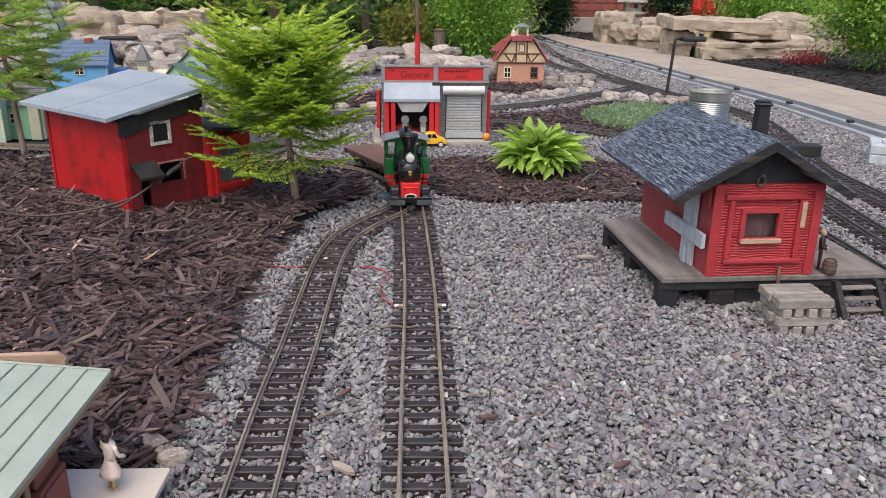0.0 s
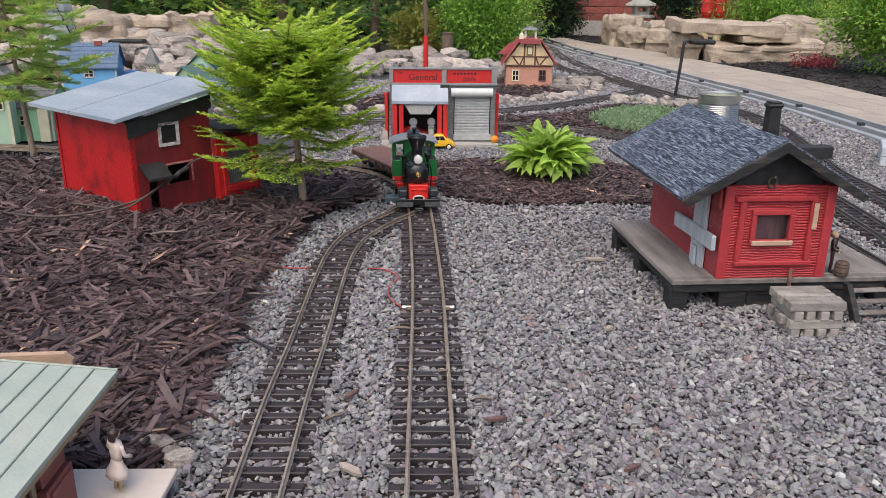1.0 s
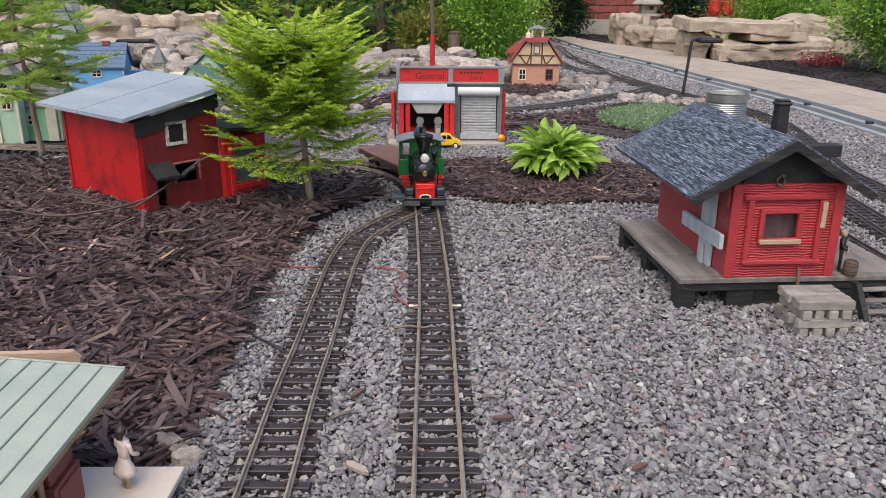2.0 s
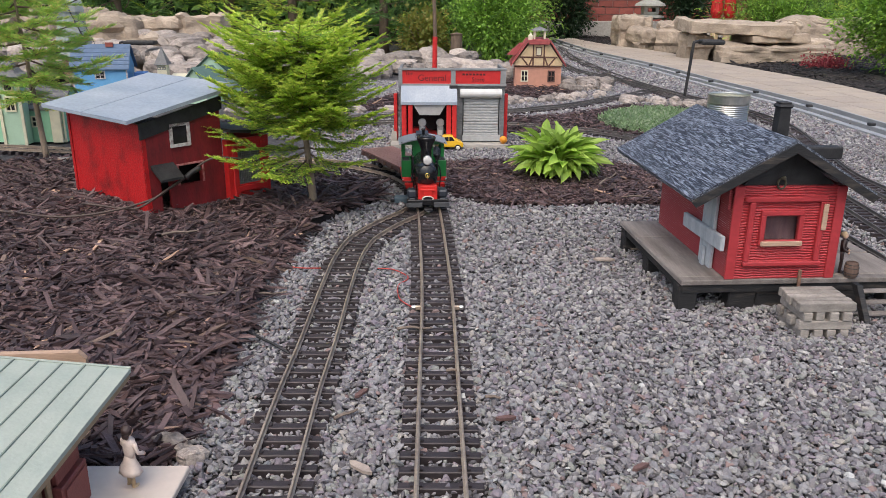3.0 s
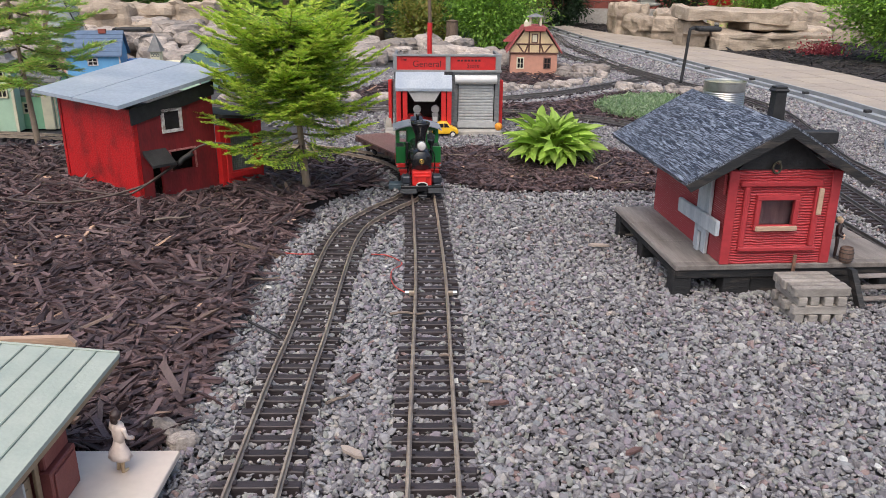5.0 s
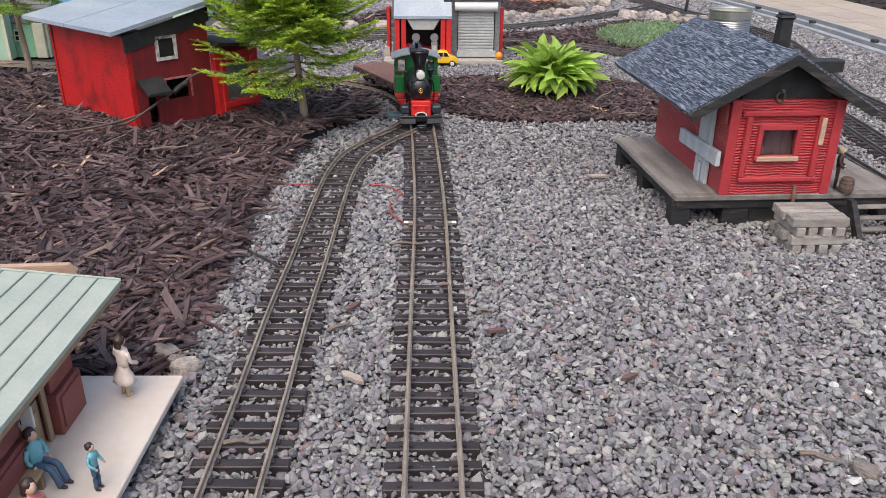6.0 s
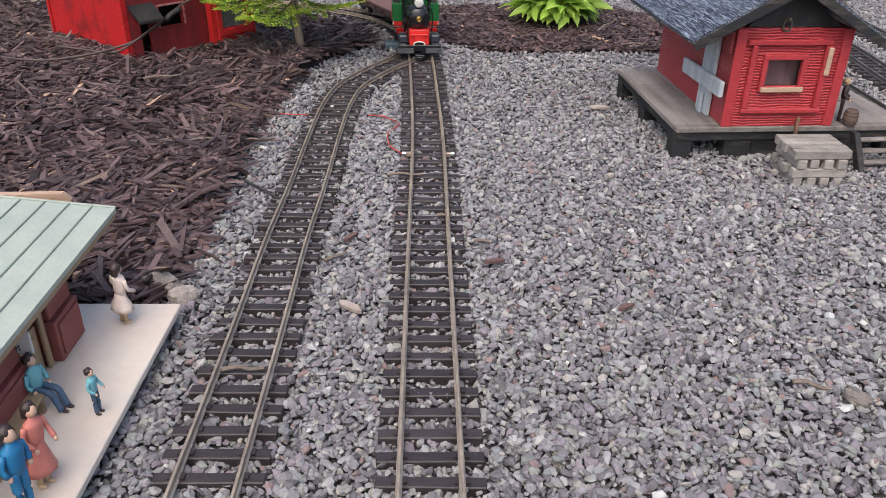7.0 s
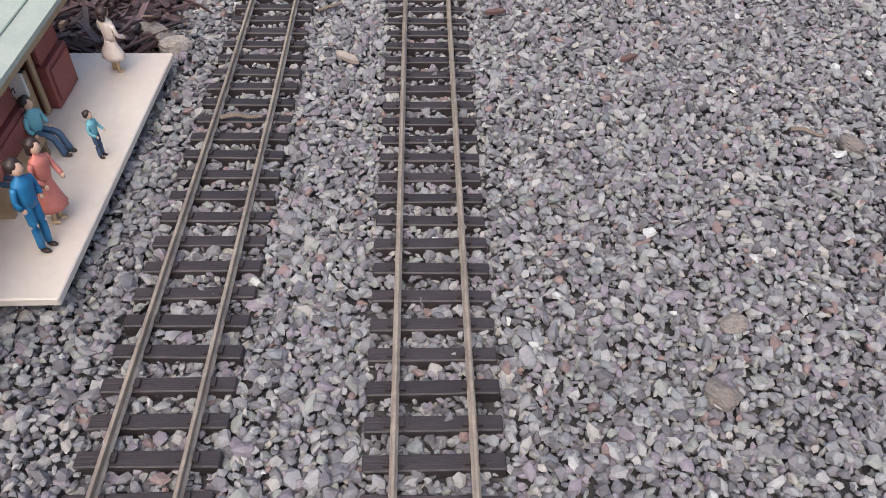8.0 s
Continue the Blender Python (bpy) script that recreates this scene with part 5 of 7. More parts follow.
# ---- country depot on a cream platform ----
def depot():
    pf = thing("depot_platform", pose(0, 0, 0), "cream plastic station platform lying on the gravel", "platform")
    bm = BM()
    prism(bm, [(-0.231, 0.684), (-0.236, 0.384), (-0.66, 0.376), (-0.66, 0.684)], "z", 0.013, 0.020)
    bmesh.ops.bevel(bm, geom=list(bm.edges), offset=0.001, segments=1, affect="EDGES")
    part("slab", bm, cream_slab, pf)
    for y in (0.41, 0.53, 0.66):
        bm = BM()
        box(bm, -0.62, -0.25, y - 0.006, y + 0.006, -0.004, 0.0128)
        part("support_rib", bm, dark_inside, pf)
    root = thing("station_depot", pose(0, 0, 0), "brown-red toy station with pale green hipped roof on its platform", "toy building")
    xw, ya, yb, zt = -0.311, 0.30, 0.640, 0.104
    z0 = 0.0202
    door = (0.552, 0.588)
    door2 = (0.44, 0.475)
    bm = BM()
    for c, d, za, zb in ((ya, door2[0], z0, zt), (door2[1], door[0], z0, zt), (door[1], yb, z0, zt), (door2[0], door2[1], 0.098, zt), (door[0], door[1], 0.098, zt)):
        box(bm, xw - 0.006, xw, c, d, za, zb)
    part("front_wall", bm, brick_red_plastic, root)
    bm = BM()
    box(bm, xw - 0.26, xw - 0.0062, yb - 0.006, yb, z0, zt)
    part("end_wall", bm, brick_red_plastic, root)
    bm = BM()
    box(bm, xw - 0.26, xw - 0.0062, ya, ya + 0.006, z0, zt)
    part("end_wall", bm, brick_red_plastic, root)
    bm = BM()
    box(bm, xw - 0.266, xw - 0.260, ya, yb, z0, zt)
    part("back_wall", bm, brick_red_plastic, root)
    # panels proud of the wall, lower wainscot and upper
    for c, d in ((0.594, 0.639), (0.480, 0.546)):
        bm = BM()
        box(bm, xw + 0.0004, xw + 0.0095, c, d, z0, 0.058, 0.001)
        box(bm, xw + 0.0096, xw + 0.0110, c + 0.004, d - 0.004, z0 + 0.005, 0.054, 0.0005)
        part("wainscot", bm, brick_red_plastic, root)
        bm = BM()
        box(bm, xw + 0.0004, xw + 0.0055, c + 0.002, d - 0.002, 0.059, 0.100, 0.001)
        part("wall_panel", bm, brick_red_plastic, root)
    for c, d in (door, door2):
        bm = BM()
        box(bm, xw - 0.0058, xw - 0.002, c + 0.003, d - 0.003, z0, 0.062)
        dr = part("door", bm, tan_plastic, root, "tan panelled door")
        bm = BM()
        box(bm, xw - 0.0019, xw - 0.0008, c + 0.008, d - 0.008, z0 + 0.006, 0.055, 0.0004)
        part("door_panel", bm, tan_plastic, dr)
        bm = BM()
        box(bm, xw - 0.005, xw - 0.004, c + 0.003, d - 0.003, 0.0622, 0.097)
        part("pane", bm, dark_glass, dr)
        bm = BM()
        for e, f, za, zb in ((c - 0.003, c + 0.003, z0, 0.1), (d - 0.003, d + 0.003, z0, 0.1), (c + 0.003, d - 0.003, 0.094, 0.1)):
            box(bm, xw + 0.0002, xw + 0.003, e, f, za, zb, 0.0005)
        part("door_frame", bm, tan_plastic, root)
    # hipped roof
    ex, rxx, ez, rz, y0, y1 = -0.284, -0.42, 0.106, 0.146, 0.25, 0.709
    bm = BM()
    t = 0.004
    A, B, C, D = (ex, y0, ez), (ex, y1, ez), (rxx * 2 - ex, y1, ez), (rxx * 2 - ex, y0, ez)
    E, F = (rxx, y0 + 0.05, rz), (rxx, y1 - 0.05, rz)
    up = [bm.verts.new(p) for p in (A, B, C, D, E, F)]
    dn = [bm.verts.new((p[0], p[1], p[2] - t)) for p in (A, B, C, D, E, F)]
    for q in ((0, 1, 5, 4), (1, 2, 5), (2, 3, 4, 5), (3, 0, 4)):
        bm.faces.new([up[i] for i in q])
        bm.faces.new([dn[i] for i in q][::-1])
    for a, b in ((0, 1), (1, 2), (2, 3), (3, 0)):
        bm.faces.new((up[a], dn[a], dn[b], up[b]))
    roof = part("roof", bm, green_grey_roof, root, "pale green ribbed roof")
    # ribs parallel to the eaves
    for k in range(1, 8):
        f = k / 8
        x, z = ex + (rxx - ex) * f, ez + (rz - ez) * f
        bm = BM()
        box(bm, -0.0007, 0.0007, y0 + 0.05 * f, y1 - 0.05 * f, -0.0004, 0.0007)
        part("roof_rib", bm, mat("grooved_green", (0.20, 0.25, 0.21), 0.7, 0.1, 60, 0), roof).matrix_basis = pose(x, 0, z + 0.0002)
    bm = BM()
    tube(bm, [(ex, y1, ez + 0.0005), (rxx, y1 - 0.05, rz + 0.0005)], 0.0012, 6)
    part("hip_cap", bm, green_grey_roof, roof)
    bm = BM()
    box(bm, ex - 0.006, ex - 0.001, y0, y1 - 0.001, ez - 0.010, ez - 0.0042, 0.0005)
    part("fascia", bm, tan_plastic, root)
    # sign over the door
    bm = BM()
    box(bm, -0.036, 0.036, -0.0012, 0.0012, -0.0095, 0.0095, 0.0004)
    sg = part("sign", bm, mat("white_sign", (0.62, 0.62, 0.60), 0.5, 0.1, 60, 0), root, "white sign with black lettering")
    sg.matrix_basis = pose(-0.331, 0.546, 0.0735, 0, 0, 0)
    ink = mat("black_ink", (0.02, 0.02, 0.02), 0.6, 0.1, 60, 0)
    text_part("TELEGRAPH", 0.0072, pose(0, -0.0014, 0.0042, 90), ink, sg, 0.0001)
    text_part("WAITING ROOM", 0.0072, pose(0, -0.0014, -0.0042, 90), ink, sg, 0.0001)
    # bench by the wall
    be = thing("station_bench", pose(-0.300, 0.505, 0.0202), "tan toy bench against the station wall", "bench")
    bm = BM()
    box(bm, -0.004, 0.012, -0.048, 0.030, 0.014, 0.017, 0.0005)
    part("bench_seat", bm, tan_plastic, be)
    for y in (-0.044, 0.026):
        bm = BM()
        box(bm, -0.002, 0.010, y - 0.002, y + 0.002, 0.0, 0.014)
        part("leg", bm, tan_plastic, be)


depot()

# ---- painted figurines: plain modelled shapes ----
C = {k: mat("figurine_" + k, c, 0.5, 0.12, 200, 0.05) for k, c in dict(skin=(0.62, 0.40, 0.29), dark=(0.035, 0.02, 0.018), blue=(0.015, 0.17, 0.36), jean=(0.055, 0.10, 0.17), aqua=(0.16, 0.42, 0.48), coral=(0.60, 0.20, 0.16), cream=(0.74, 0.62, 0.55), tan=(0.55, 0.40, 0.24), red=(0.5, 0.05, 0.06), grey=(0.22, 0.23, 0.28)).items()}


def figurine(m, h, hair, top, leg, label, skirt=False, sit=False, shoe="dark", arm=1.0, group="figurines at the depot", hem=0.0135):
    """One plain mesh of a painted toy figure, h metres high, facing -y."""
    keys = ["skin", hair, top, leg, shoe]
    bm = BM()
    k = h / 0.07
    def P(*a):
        return Vector(a) * k
    hip = 0.036
    if sit:
        hip = 0.018
    lathe(bm, [(0.0001 * k, 0.0), (0.0055 * k, 0.001 * k), (0.0062 * k, 0.006 * k), (0.0072 * k, 0.017 * k), (0.0065 * k, 0.021 * k), (0.003 * k, 0.0235 * k), (0.0024 * k, 0.026 * k)], 12, Matrix.Translation(P(0, 0, hip)) @ Matrix.Diagonal((1.1, 0.75, 1, 1)), mi=2, ends=False)
    ball(bm, P(0, -0.0004, hip + 0.030), 0.0042 * k, 0.0046 * k, 0.0054 * k, 10, 8, mi=0)
    ball(bm, P(0, 0.0016, hip + 0.0322), 0.0054 * k, 0.0053 * k, 0.0054 * k, 10, 8, mi=1, rough=0.22)
    if skirt:
        ball(bm, P(0, 0.0036, hip + 0.0275), 0.0044 * k, 0.0030 * k, 0.0052 * k, 10, 8, mi=1, rough=0.2)
    for s in (-1, 1):
        if skirt:
            tube(bm, [P(s * 0.003, 0, hem + 0.004), P(s * 0.003, 0, 0.002)], 0.0020 * k, 7, mi=4)
        elif sit:
            tube(bm, [P(s * 0.004, 0, hip + 0.002), P(s * 0.0042, -0.016, hip + 0.001), P(s * 0.004, -0.020, hip - 0.006), P(s * 0.004, -0.024, 0.001)], 0.0030 * k, 7, 0.004 * k, mi=3)
        else:
            tube(bm, [P(s * 0.0035, 0, hip + 0.003), P(s * 0.0038, -0.0005, 0.018), P(s * 0.0036, 0.0005, 0.001)], 0.0034 * k, 8, 0.005 * k, mi=3, taper=0.75)
        fy = -0.026 if sit else -0.002
        ball(bm, P(s * 0.0037, fy, 0.0016), 0.0022 * k, 0.0046 * k, 0.0017 * k, 8, 5, mi=4)
        sh = P(s * 0.0078, 0, hip + 0.0195)
        tube(bm, [sh, sh + P(s * 0.003, -0.001 * arm, -0.010), sh + P(s * 0.001, -0.009 * arm, -0.016)], 0.0021 * k, 7, 0.004 * k, mi=2)
        ball(bm, sh + P(s * 0.001, -0.0095 * arm, -0.017), 0.0018 * k, 0.0018 * k, 0.0022 * k, 7, 5, mi=0)
    if skirt:
        n = 18
        rings = []
        for j, (r, z) in enumerate(((0.0052, hip + 0.003), (0.0075, 0.030), (0.0105, hem + 0.0045), (0.0118, hem))):
            rings.append([bm.verts.new(P(r * (1 + 0.08 * (i % 2) * j / 2) * math.cos(2 * math.pi * i / n), 0.8 * r * (1 + 0.08 * (i % 2) * j / 2) * math.sin(2 * math.pi * i / n), z)) for i in range(n)])
        for a, b in zip(rings, rings[1:]):
            for i in range(n):
                bm.faces.new((a[i], a[(i + 1) % n], b[(i + 1) % n], b[i])).material_index = 3
        bm.faces.new(rings[-1]).material_index = 3
    ob = part("figurine", bm, [C[c] for c in keys], smooth=True)
    ob.matrix_basis = m
    return tagged(ob, label, "figurine", group)


Z = 0.0202
figurine(pose(-0.272, 0.652, Z, -2, -7, 150), 0.062, "dark", "cream", "cream", "toy figurine in a pale cream dress on the platform", skirt=True, shoe="tan", hem=0.019)
figurine(pose(-0.250, 0.530, Z, 0, 0, 80), 0.040, "dark", "aqua", "jean", "small toy figurine in turquoise top on the platform")
figurine(pose(-0.258, 0.430, Z, 0, 3, 75), 0.069, "dark", "blue", "blue", "toy figurine in a bright blue suit on the platform", arm=0.3)
figurine(pose(-0.260, 0.458, Z, 0, 5, 70), 0.063, "dark", "coral", "coral", "toy figurine in a coral pleated dress on the platform", skirt=True, shoe="tan")
figurine(pose(-0.2965, 0.540, Z, 0, 0, 74), 0.060, "dark", "aqua", "jean", "seated toy figurine in turquoise shirt on the bench", sit=True, arm=0.6)
figurine(pose(-0.303, 0.480, Z, 0, 0, 80), 0.060, "tan", "coral", "jean", "seated toy figurine in coral shirt on the bench", sit=True, arm=0.6)
figurine(LOCO @ pose(0.031, 0.186, 0.0419), 0.076, "dark", "grey", "jean", "toy driver figurine in grey jacket inside the cab", group="figurine of the locomotive")
figurine(pose(0.590, 1.130, 0.0482, 0, 0, 60), 0.060, "tan", "dark", "dark", "small dark toy figurine standing on the hut deck", group="figurine of the hut")


def barrel(m, h, label):
    root = thing("barrel", m, label, "barrel")
    wood = mat("barrel_wood", (0.16, 0.10, 0.075), 0.7, 0.3, 120, 0.3, stretch=(1, 1, 0.2), obj=0.15)
    n = 14
    for i in range(n):
        a = 2 * math.pi * i / n
        bm = BM()
        w = math.pi / n * 0.95
        rings = []
        for r, z in ((0.36, 0), (0.43, 0.25), (0.45, 0.5), (0.43, 0.75), (0.36, 1.0)):
            rings.append([bm.verts.new((h * rr * math.cos(a + d), h * rr * math.sin(a + d), h * z)) for rr, d in ((r, -w), (r, w), (r * 0.86, w), (r * 0.86, -w))])
        for p, q in zip(rings, rings[1:]):
            for j in range(4):
                bm.faces.new((p[j], p[(j + 1) % 4], q[(j + 1) % 4], q[j]))
        bm.faces.new(rings[0][::-1])
        bm.faces.new(rings[-1])
        part("stave", bm, wood, root)
    for z in (0.12, 0.33, 0.67, 0.88):
        bm = BM()
        r = 0.36 + 0.09 * math.sin(math.pi * z)
        torus(bm, h * (r + 0.012), h * 0.022, Matrix.Translation((0, 0, h * z)), n=18, k=6)
        part("hoop", bm, black_paint, root)
    bm = BM()
    lathe(bm, [(0.33 * h, 0.9 * h), (0.33 * h, 0.94 * h)], 14)
    part("lid", bm, wood, root)


barrel(pose(0.597, 1.112, 0.0482), 0.0221, "small brown toy barrel standing on the hut deck")

bm = BM()
ball(bm, (0, 0, 0.0115), 0.0115, 0.0115, 0.0115, 14, 10)
ob = part("toy_ball", bm, mat("orange_ball", (0.75, 0.28, 0.02), 0.4, 0.1, 60, 0), smooth=True)
ob.matrix_basis = pose(0.205, 2.352, 0.012)
tagged(ob, "small orange toy ball on the store plinth", "ball")

# ---- foliage ----


def translucent(m, share=0.45):
    """Lets light through a leaf."""
    N, L = m.node_tree.nodes, m.node_tree.links
    b = N["Principled BSDF"]
    tr, mx = N.new("ShaderNodeBsdfTranslucent"), N.new("ShaderNodeMixShader")
    mx.inputs[0].default_value = share
    L.new(b.inputs["Base Color"].links[0].from_socket, tr.inputs[0])
    L.new(b.outputs[0], mx.inputs[1])
    L.new(tr.outputs[0], mx.inputs[2])
    L.new(mx.outputs[0], N["Material Output"].inputs[0])
    return m


def leaf_mat(name, tones, rough=0.55):
    return translucent(mat(name, (1, 1, 1), rough, 0.2, 30, 0.0, ramp=[(i / len(tones), t) for i, t in enumerate(tones)], fine=120))


FIR = leaf_mat("fir_needles", [(0.332, 0.548, 0.073), (0.490, 0.718, 0.092), (0.223, 0.392, 0.073), (0.665, 0.800, 0.132), (0.401, 0.617, 0.082), (0.179, 0.292, 0.073), (0.800, 0.800, 0.167)])
FIR_TIP = leaf_mat("fir_tip_needles", [(0.494, 0.695, 0.079), (0.641, 0.800, 0.113), (0.378, 0.580, 0.067), (0.758, 0.800, 0.158)])
SPRUCE = leaf_mat("spruce_foliage", [(0.109, 0.234, 0.063), (0.171, 0.344, 0.087), (0.093, 0.188, 0.063), (0.249, 0.436, 0.101), (0.156, 0.28, 0.087)])
PINE = leaf_mat("pine_foliage", [(0.405, 0.675, 0.128), (0.54, 0.8, 0.168), (0.315, 0.54, 0.128), (0.8, 0.72, 0.254), (0.675, 0.8, 0.21)])
SHRUB = leaf_mat("shrub_leaves", [(0.21, 0.403, 0.061), (0.315, 0.544, 0.079), (0.147, 0.281, 0.053), (0.42, 0.664, 0.105), (0.253, 0.443, 0.07)])
DARK_SHRUB = leaf_mat("dark_shrub_leaves", [(0.024, 0.060, 0.026), (0.042, 0.084, 0.036), (0.022, 0.048, 0.024), (0.060, 0.108, 0.048)])
YELLOW_SHRUB = leaf_mat("yellow_shrub_leaves", [(0.26, 0.27, 0.05), (0.30, 0.26, 0.06), (0.20, 0.25, 0.05)])
trunk_bark = mat("trunk_bark", (0.17, 0.12, 0.085), 0.9, 0.35, 60, 0.6, col2=(0.10, 0.07, 0.05), stretch=(1, 1, 0.3))
sapling_bark = mat("sapling_bark", (0.33, 0.25, 0.18), 0.85, 0.3, 60, 0.5, col2=(0.22, 0.16, 0.12), stretch=(1, 1, 0.3))
DIAMOND = np.array([(0, 0, 0), (0.45, 0.5, 0.03), (1, 0, -0.05), (0.45, -0.5, 0.03)], float)


def leaves(name, base, direction, up, length, width, material, parent, label=""):
    """Many diamond leaves: base points, unit directions and rough up vectors."""
    d = direction / np.linalg.norm(direction, axis=1, keepdims=True)
    s = np.cross(d, up)
    s /= np.linalg.norm(s, axis=1, keepdims=True) + 1e-9
    u = np.cross(s, d)
    v = base[:, None, :] + d[:, None, :] * (DIAMOND[None, :, 0:1] * length[:, None, None]) + s[:, None, :] * (DIAMOND[None, :, 1:2] * width[:, None, None]) + u[:, None, :] * (DIAMOND[None, :, 2:3] * length[:, None, None])
    ob = new(name, mesh_from(name, v, [(0, 1, 2, 3)], len(base), material))
    ob.parent = parent
    ob["kind"] = "stuff"
    if label:
        ob["label"] = label
    return ob


def fir_tree(x, y, z, h, r, z_low, n_branch, material, tip, label, lean=(0, 0), twig=0.012, needle=0.013, name="fir_sapling", needle_w=0.0014, dens=1.0, droop=0.1, stem_r=None, crown=False, low=(), spray=0.42, brush=False, wood=None):
    root = thing(name, pose(x, y, z), label, "tree")
    R = np.random.default_rng(int(abs(x * 1000 + y * 77)) + 3)

    def stem(t):
        return np.array([lean[0] * t * h, lean[1] * t * h, h * t])
    bm = BM()
    tube(bm, [Vector(stem(t)) for t in (0, 0.25, 0.5, 0.75, 1.0)], stem_r or 0.0125 * h / 0.42, 9, h / 12, taper=0.2)
    part("trunk", bm, wood or trunk_bark, root, smooth=True)
    B, D, U, Ls, T = [], [], [], [], []
    bmb = BM()
    golden = 2.39996
    for i in range(n_branch + len(low)):
        t = z_low + (0.97 - z_low) * (min(i, n_branch - 1) / (n_branch - 1)) ** 0.85
        az = i * golden + R.uniform(-0.4, 0.4)
        prof = min(1.0, (1.06 - t) / 0.45) * (0.75 + 0.25 * math.sin(min(1.0, (t - z_low) * 5) * math.pi / 2))
        if crown:
            prof = math.sqrt(max(0.08, 1 - ((t - 0.69) / 0.43) ** 2))
        L = r * prof * (R.uniform(0.82, 1.03) if brush else R.uniform(0.70, 1.08))
        rise = -droop + (0.36 if crown else 0.9) * (t - z_low) + R.uniform(-0.15, 0.15)
        if i >= n_branch:
            t, az, L, rise = low[i - n_branch]
        p0 = stem(t)
        hd = np.array([math.cos(az), math.sin(az), 0])
        nseg = max(3, int(L / twig))
        pts = []
        for k in range(nseg + 1):
            f = k / nseg
            pts.append(p0 + hd * L * f + np.array([0, 0, L * (rise * f + (0.08 if brush else 0.22) * f * f - 0.10 * math.sin(f * 3.1))]))
        tube(bmb, [Vector(p) for p in pts], 0.0022 * h / 0.42, 5, taper=0.35)
        side = np.array([-hd[1], hd[0], 0])
        for k in range(1, nseg + 1):
            f = k / nseg
            ax = pts[k] - pts[k - 1]
            ax /= np.linalg.norm(ax)
            twigs = [(ax, twig * 2.2)] if k == nseg else []
            for s in (-1, 1):
                tl = L * spray * (1.08 - f) * R.uniform(0.7, 1.2) + twig
                twigs.append((ax * 0.75 + side * s * 0.8 + np.array([0, 0, R.uniform(-0.2, 0.15)]), tl))
            twigs.append((ax, twig))
            for dr, tl in twigs:
                dr = dr / np.linalg.norm(dr)
                m = max(3, int(tl / (needle * 0.17) * dens))
                q = np.linspace(0, 1, m)
                base = pts[k] + dr * (q[:, None] * tl)
                w = np.cross(dr, [0, 0, 1])
                w /= np.linalg.norm(w) + 1e-9
                for s, lift in ((-1, 0.05), (1, 0.05), (0.7, 0.42), (-0.7, 0.36))[:4 if brush else 2]:
                    nd = dr * 0.75 + w * s * 0.8 + np.array([0, 0, lift])
                    B.append(base)
                    D.append(np.repeat(nd[None], m, 0) + R.normal(0, 0.16, (m, 3)))
                    U.append(np.repeat(np.array([[0, 0, 1.0]]), m, 0) + R.normal(0, 0.35, (m, 3)))
                    Ls.append(needle * R.uniform(0.7, 1.15, m) * (1 - 0.35 * q))
                    T.append(np.full(m, f) * 0.8 + 0.45 * q + 0.35 * t + R.normal(0, 0.15))
    part("branch_work", bmb, trunk_bark, root)["kind"] = "stuff"
    B, D, U, Ls, T = (np.concatenate(a) for a in (B, D, U, Ls, T))
    sel = T > 0.95
    for nm, k, mt in (("crown", ~sel, material), ("tip_foliage", sel, tip)):
        if k.sum():
            leaves(nm, B[k], D[k], U[k], Ls[k], np.full(k.sum(), needle_w), mt, root)
    return root


LOW = [(0.36, 3.05, 0.19, 0.10), (0.34, 3.55, 0.16, -0.12), (0.30, 4.2, 0.12, -0.2), (0.33, -0.35, 0.11, -0.2), (0.36, 0.3, 0.10, 0.0), (0.30, 5.0, 0.07, -0.2)]
fir_tree(-0.247, 1.60, 0.012, 0.360, 0.158, 0.46, 88, FIR, FIR_TIP, "young fir sapling with light green needles growing in bark", lean=(-0.07, 0.0), twig=0.017, needle_w=0.0026, needle=0.0115, stem_r=0.0088, crown=True, droop=0.05, dens=0.72, low=LOW, spray=0.44, brush=True, wood=sapling_bark)
fir_tree(-1.015, 2.09, 0.0, 0.50, 0.17, 0.34, 32, PINE, PINE, "thin young pine sapling with browning needles", lean=(-0.06, 0.02), needle=0.030, twig=0.034, needle_w=0.0024, dens=1.7, brush=True, name="pine_sapling", wood=sapling_bark, stem_r=0.0085, crown=True)
# spruces behind the stone mound
SPR = [(-2.25, 5.9, 1.5, 0.62), (-1.55, 6.3, 1.6, 0.60), (-3.3, 6.6, 1.8, 0.8), (-1.0, 5.9, 1.4, 0.52), (-0.35, 5.9, 1.3, 0.50), (-2.9, 5.3, 1.2, 0.5)]
for i, (x, y, h, r) in enumerate(SPR):
    fir_tree(x, y, 0.0, h, r, 0.04, 40, (SPRUCE, FIR)[i % 2], (FIR, FIR_TIP)[i % 2], "green spruce tree behind the stones", needle=0.045, twig=0.055, needle_w=0.006, dens=0.75, name="spruce_tree", droop=0.15)


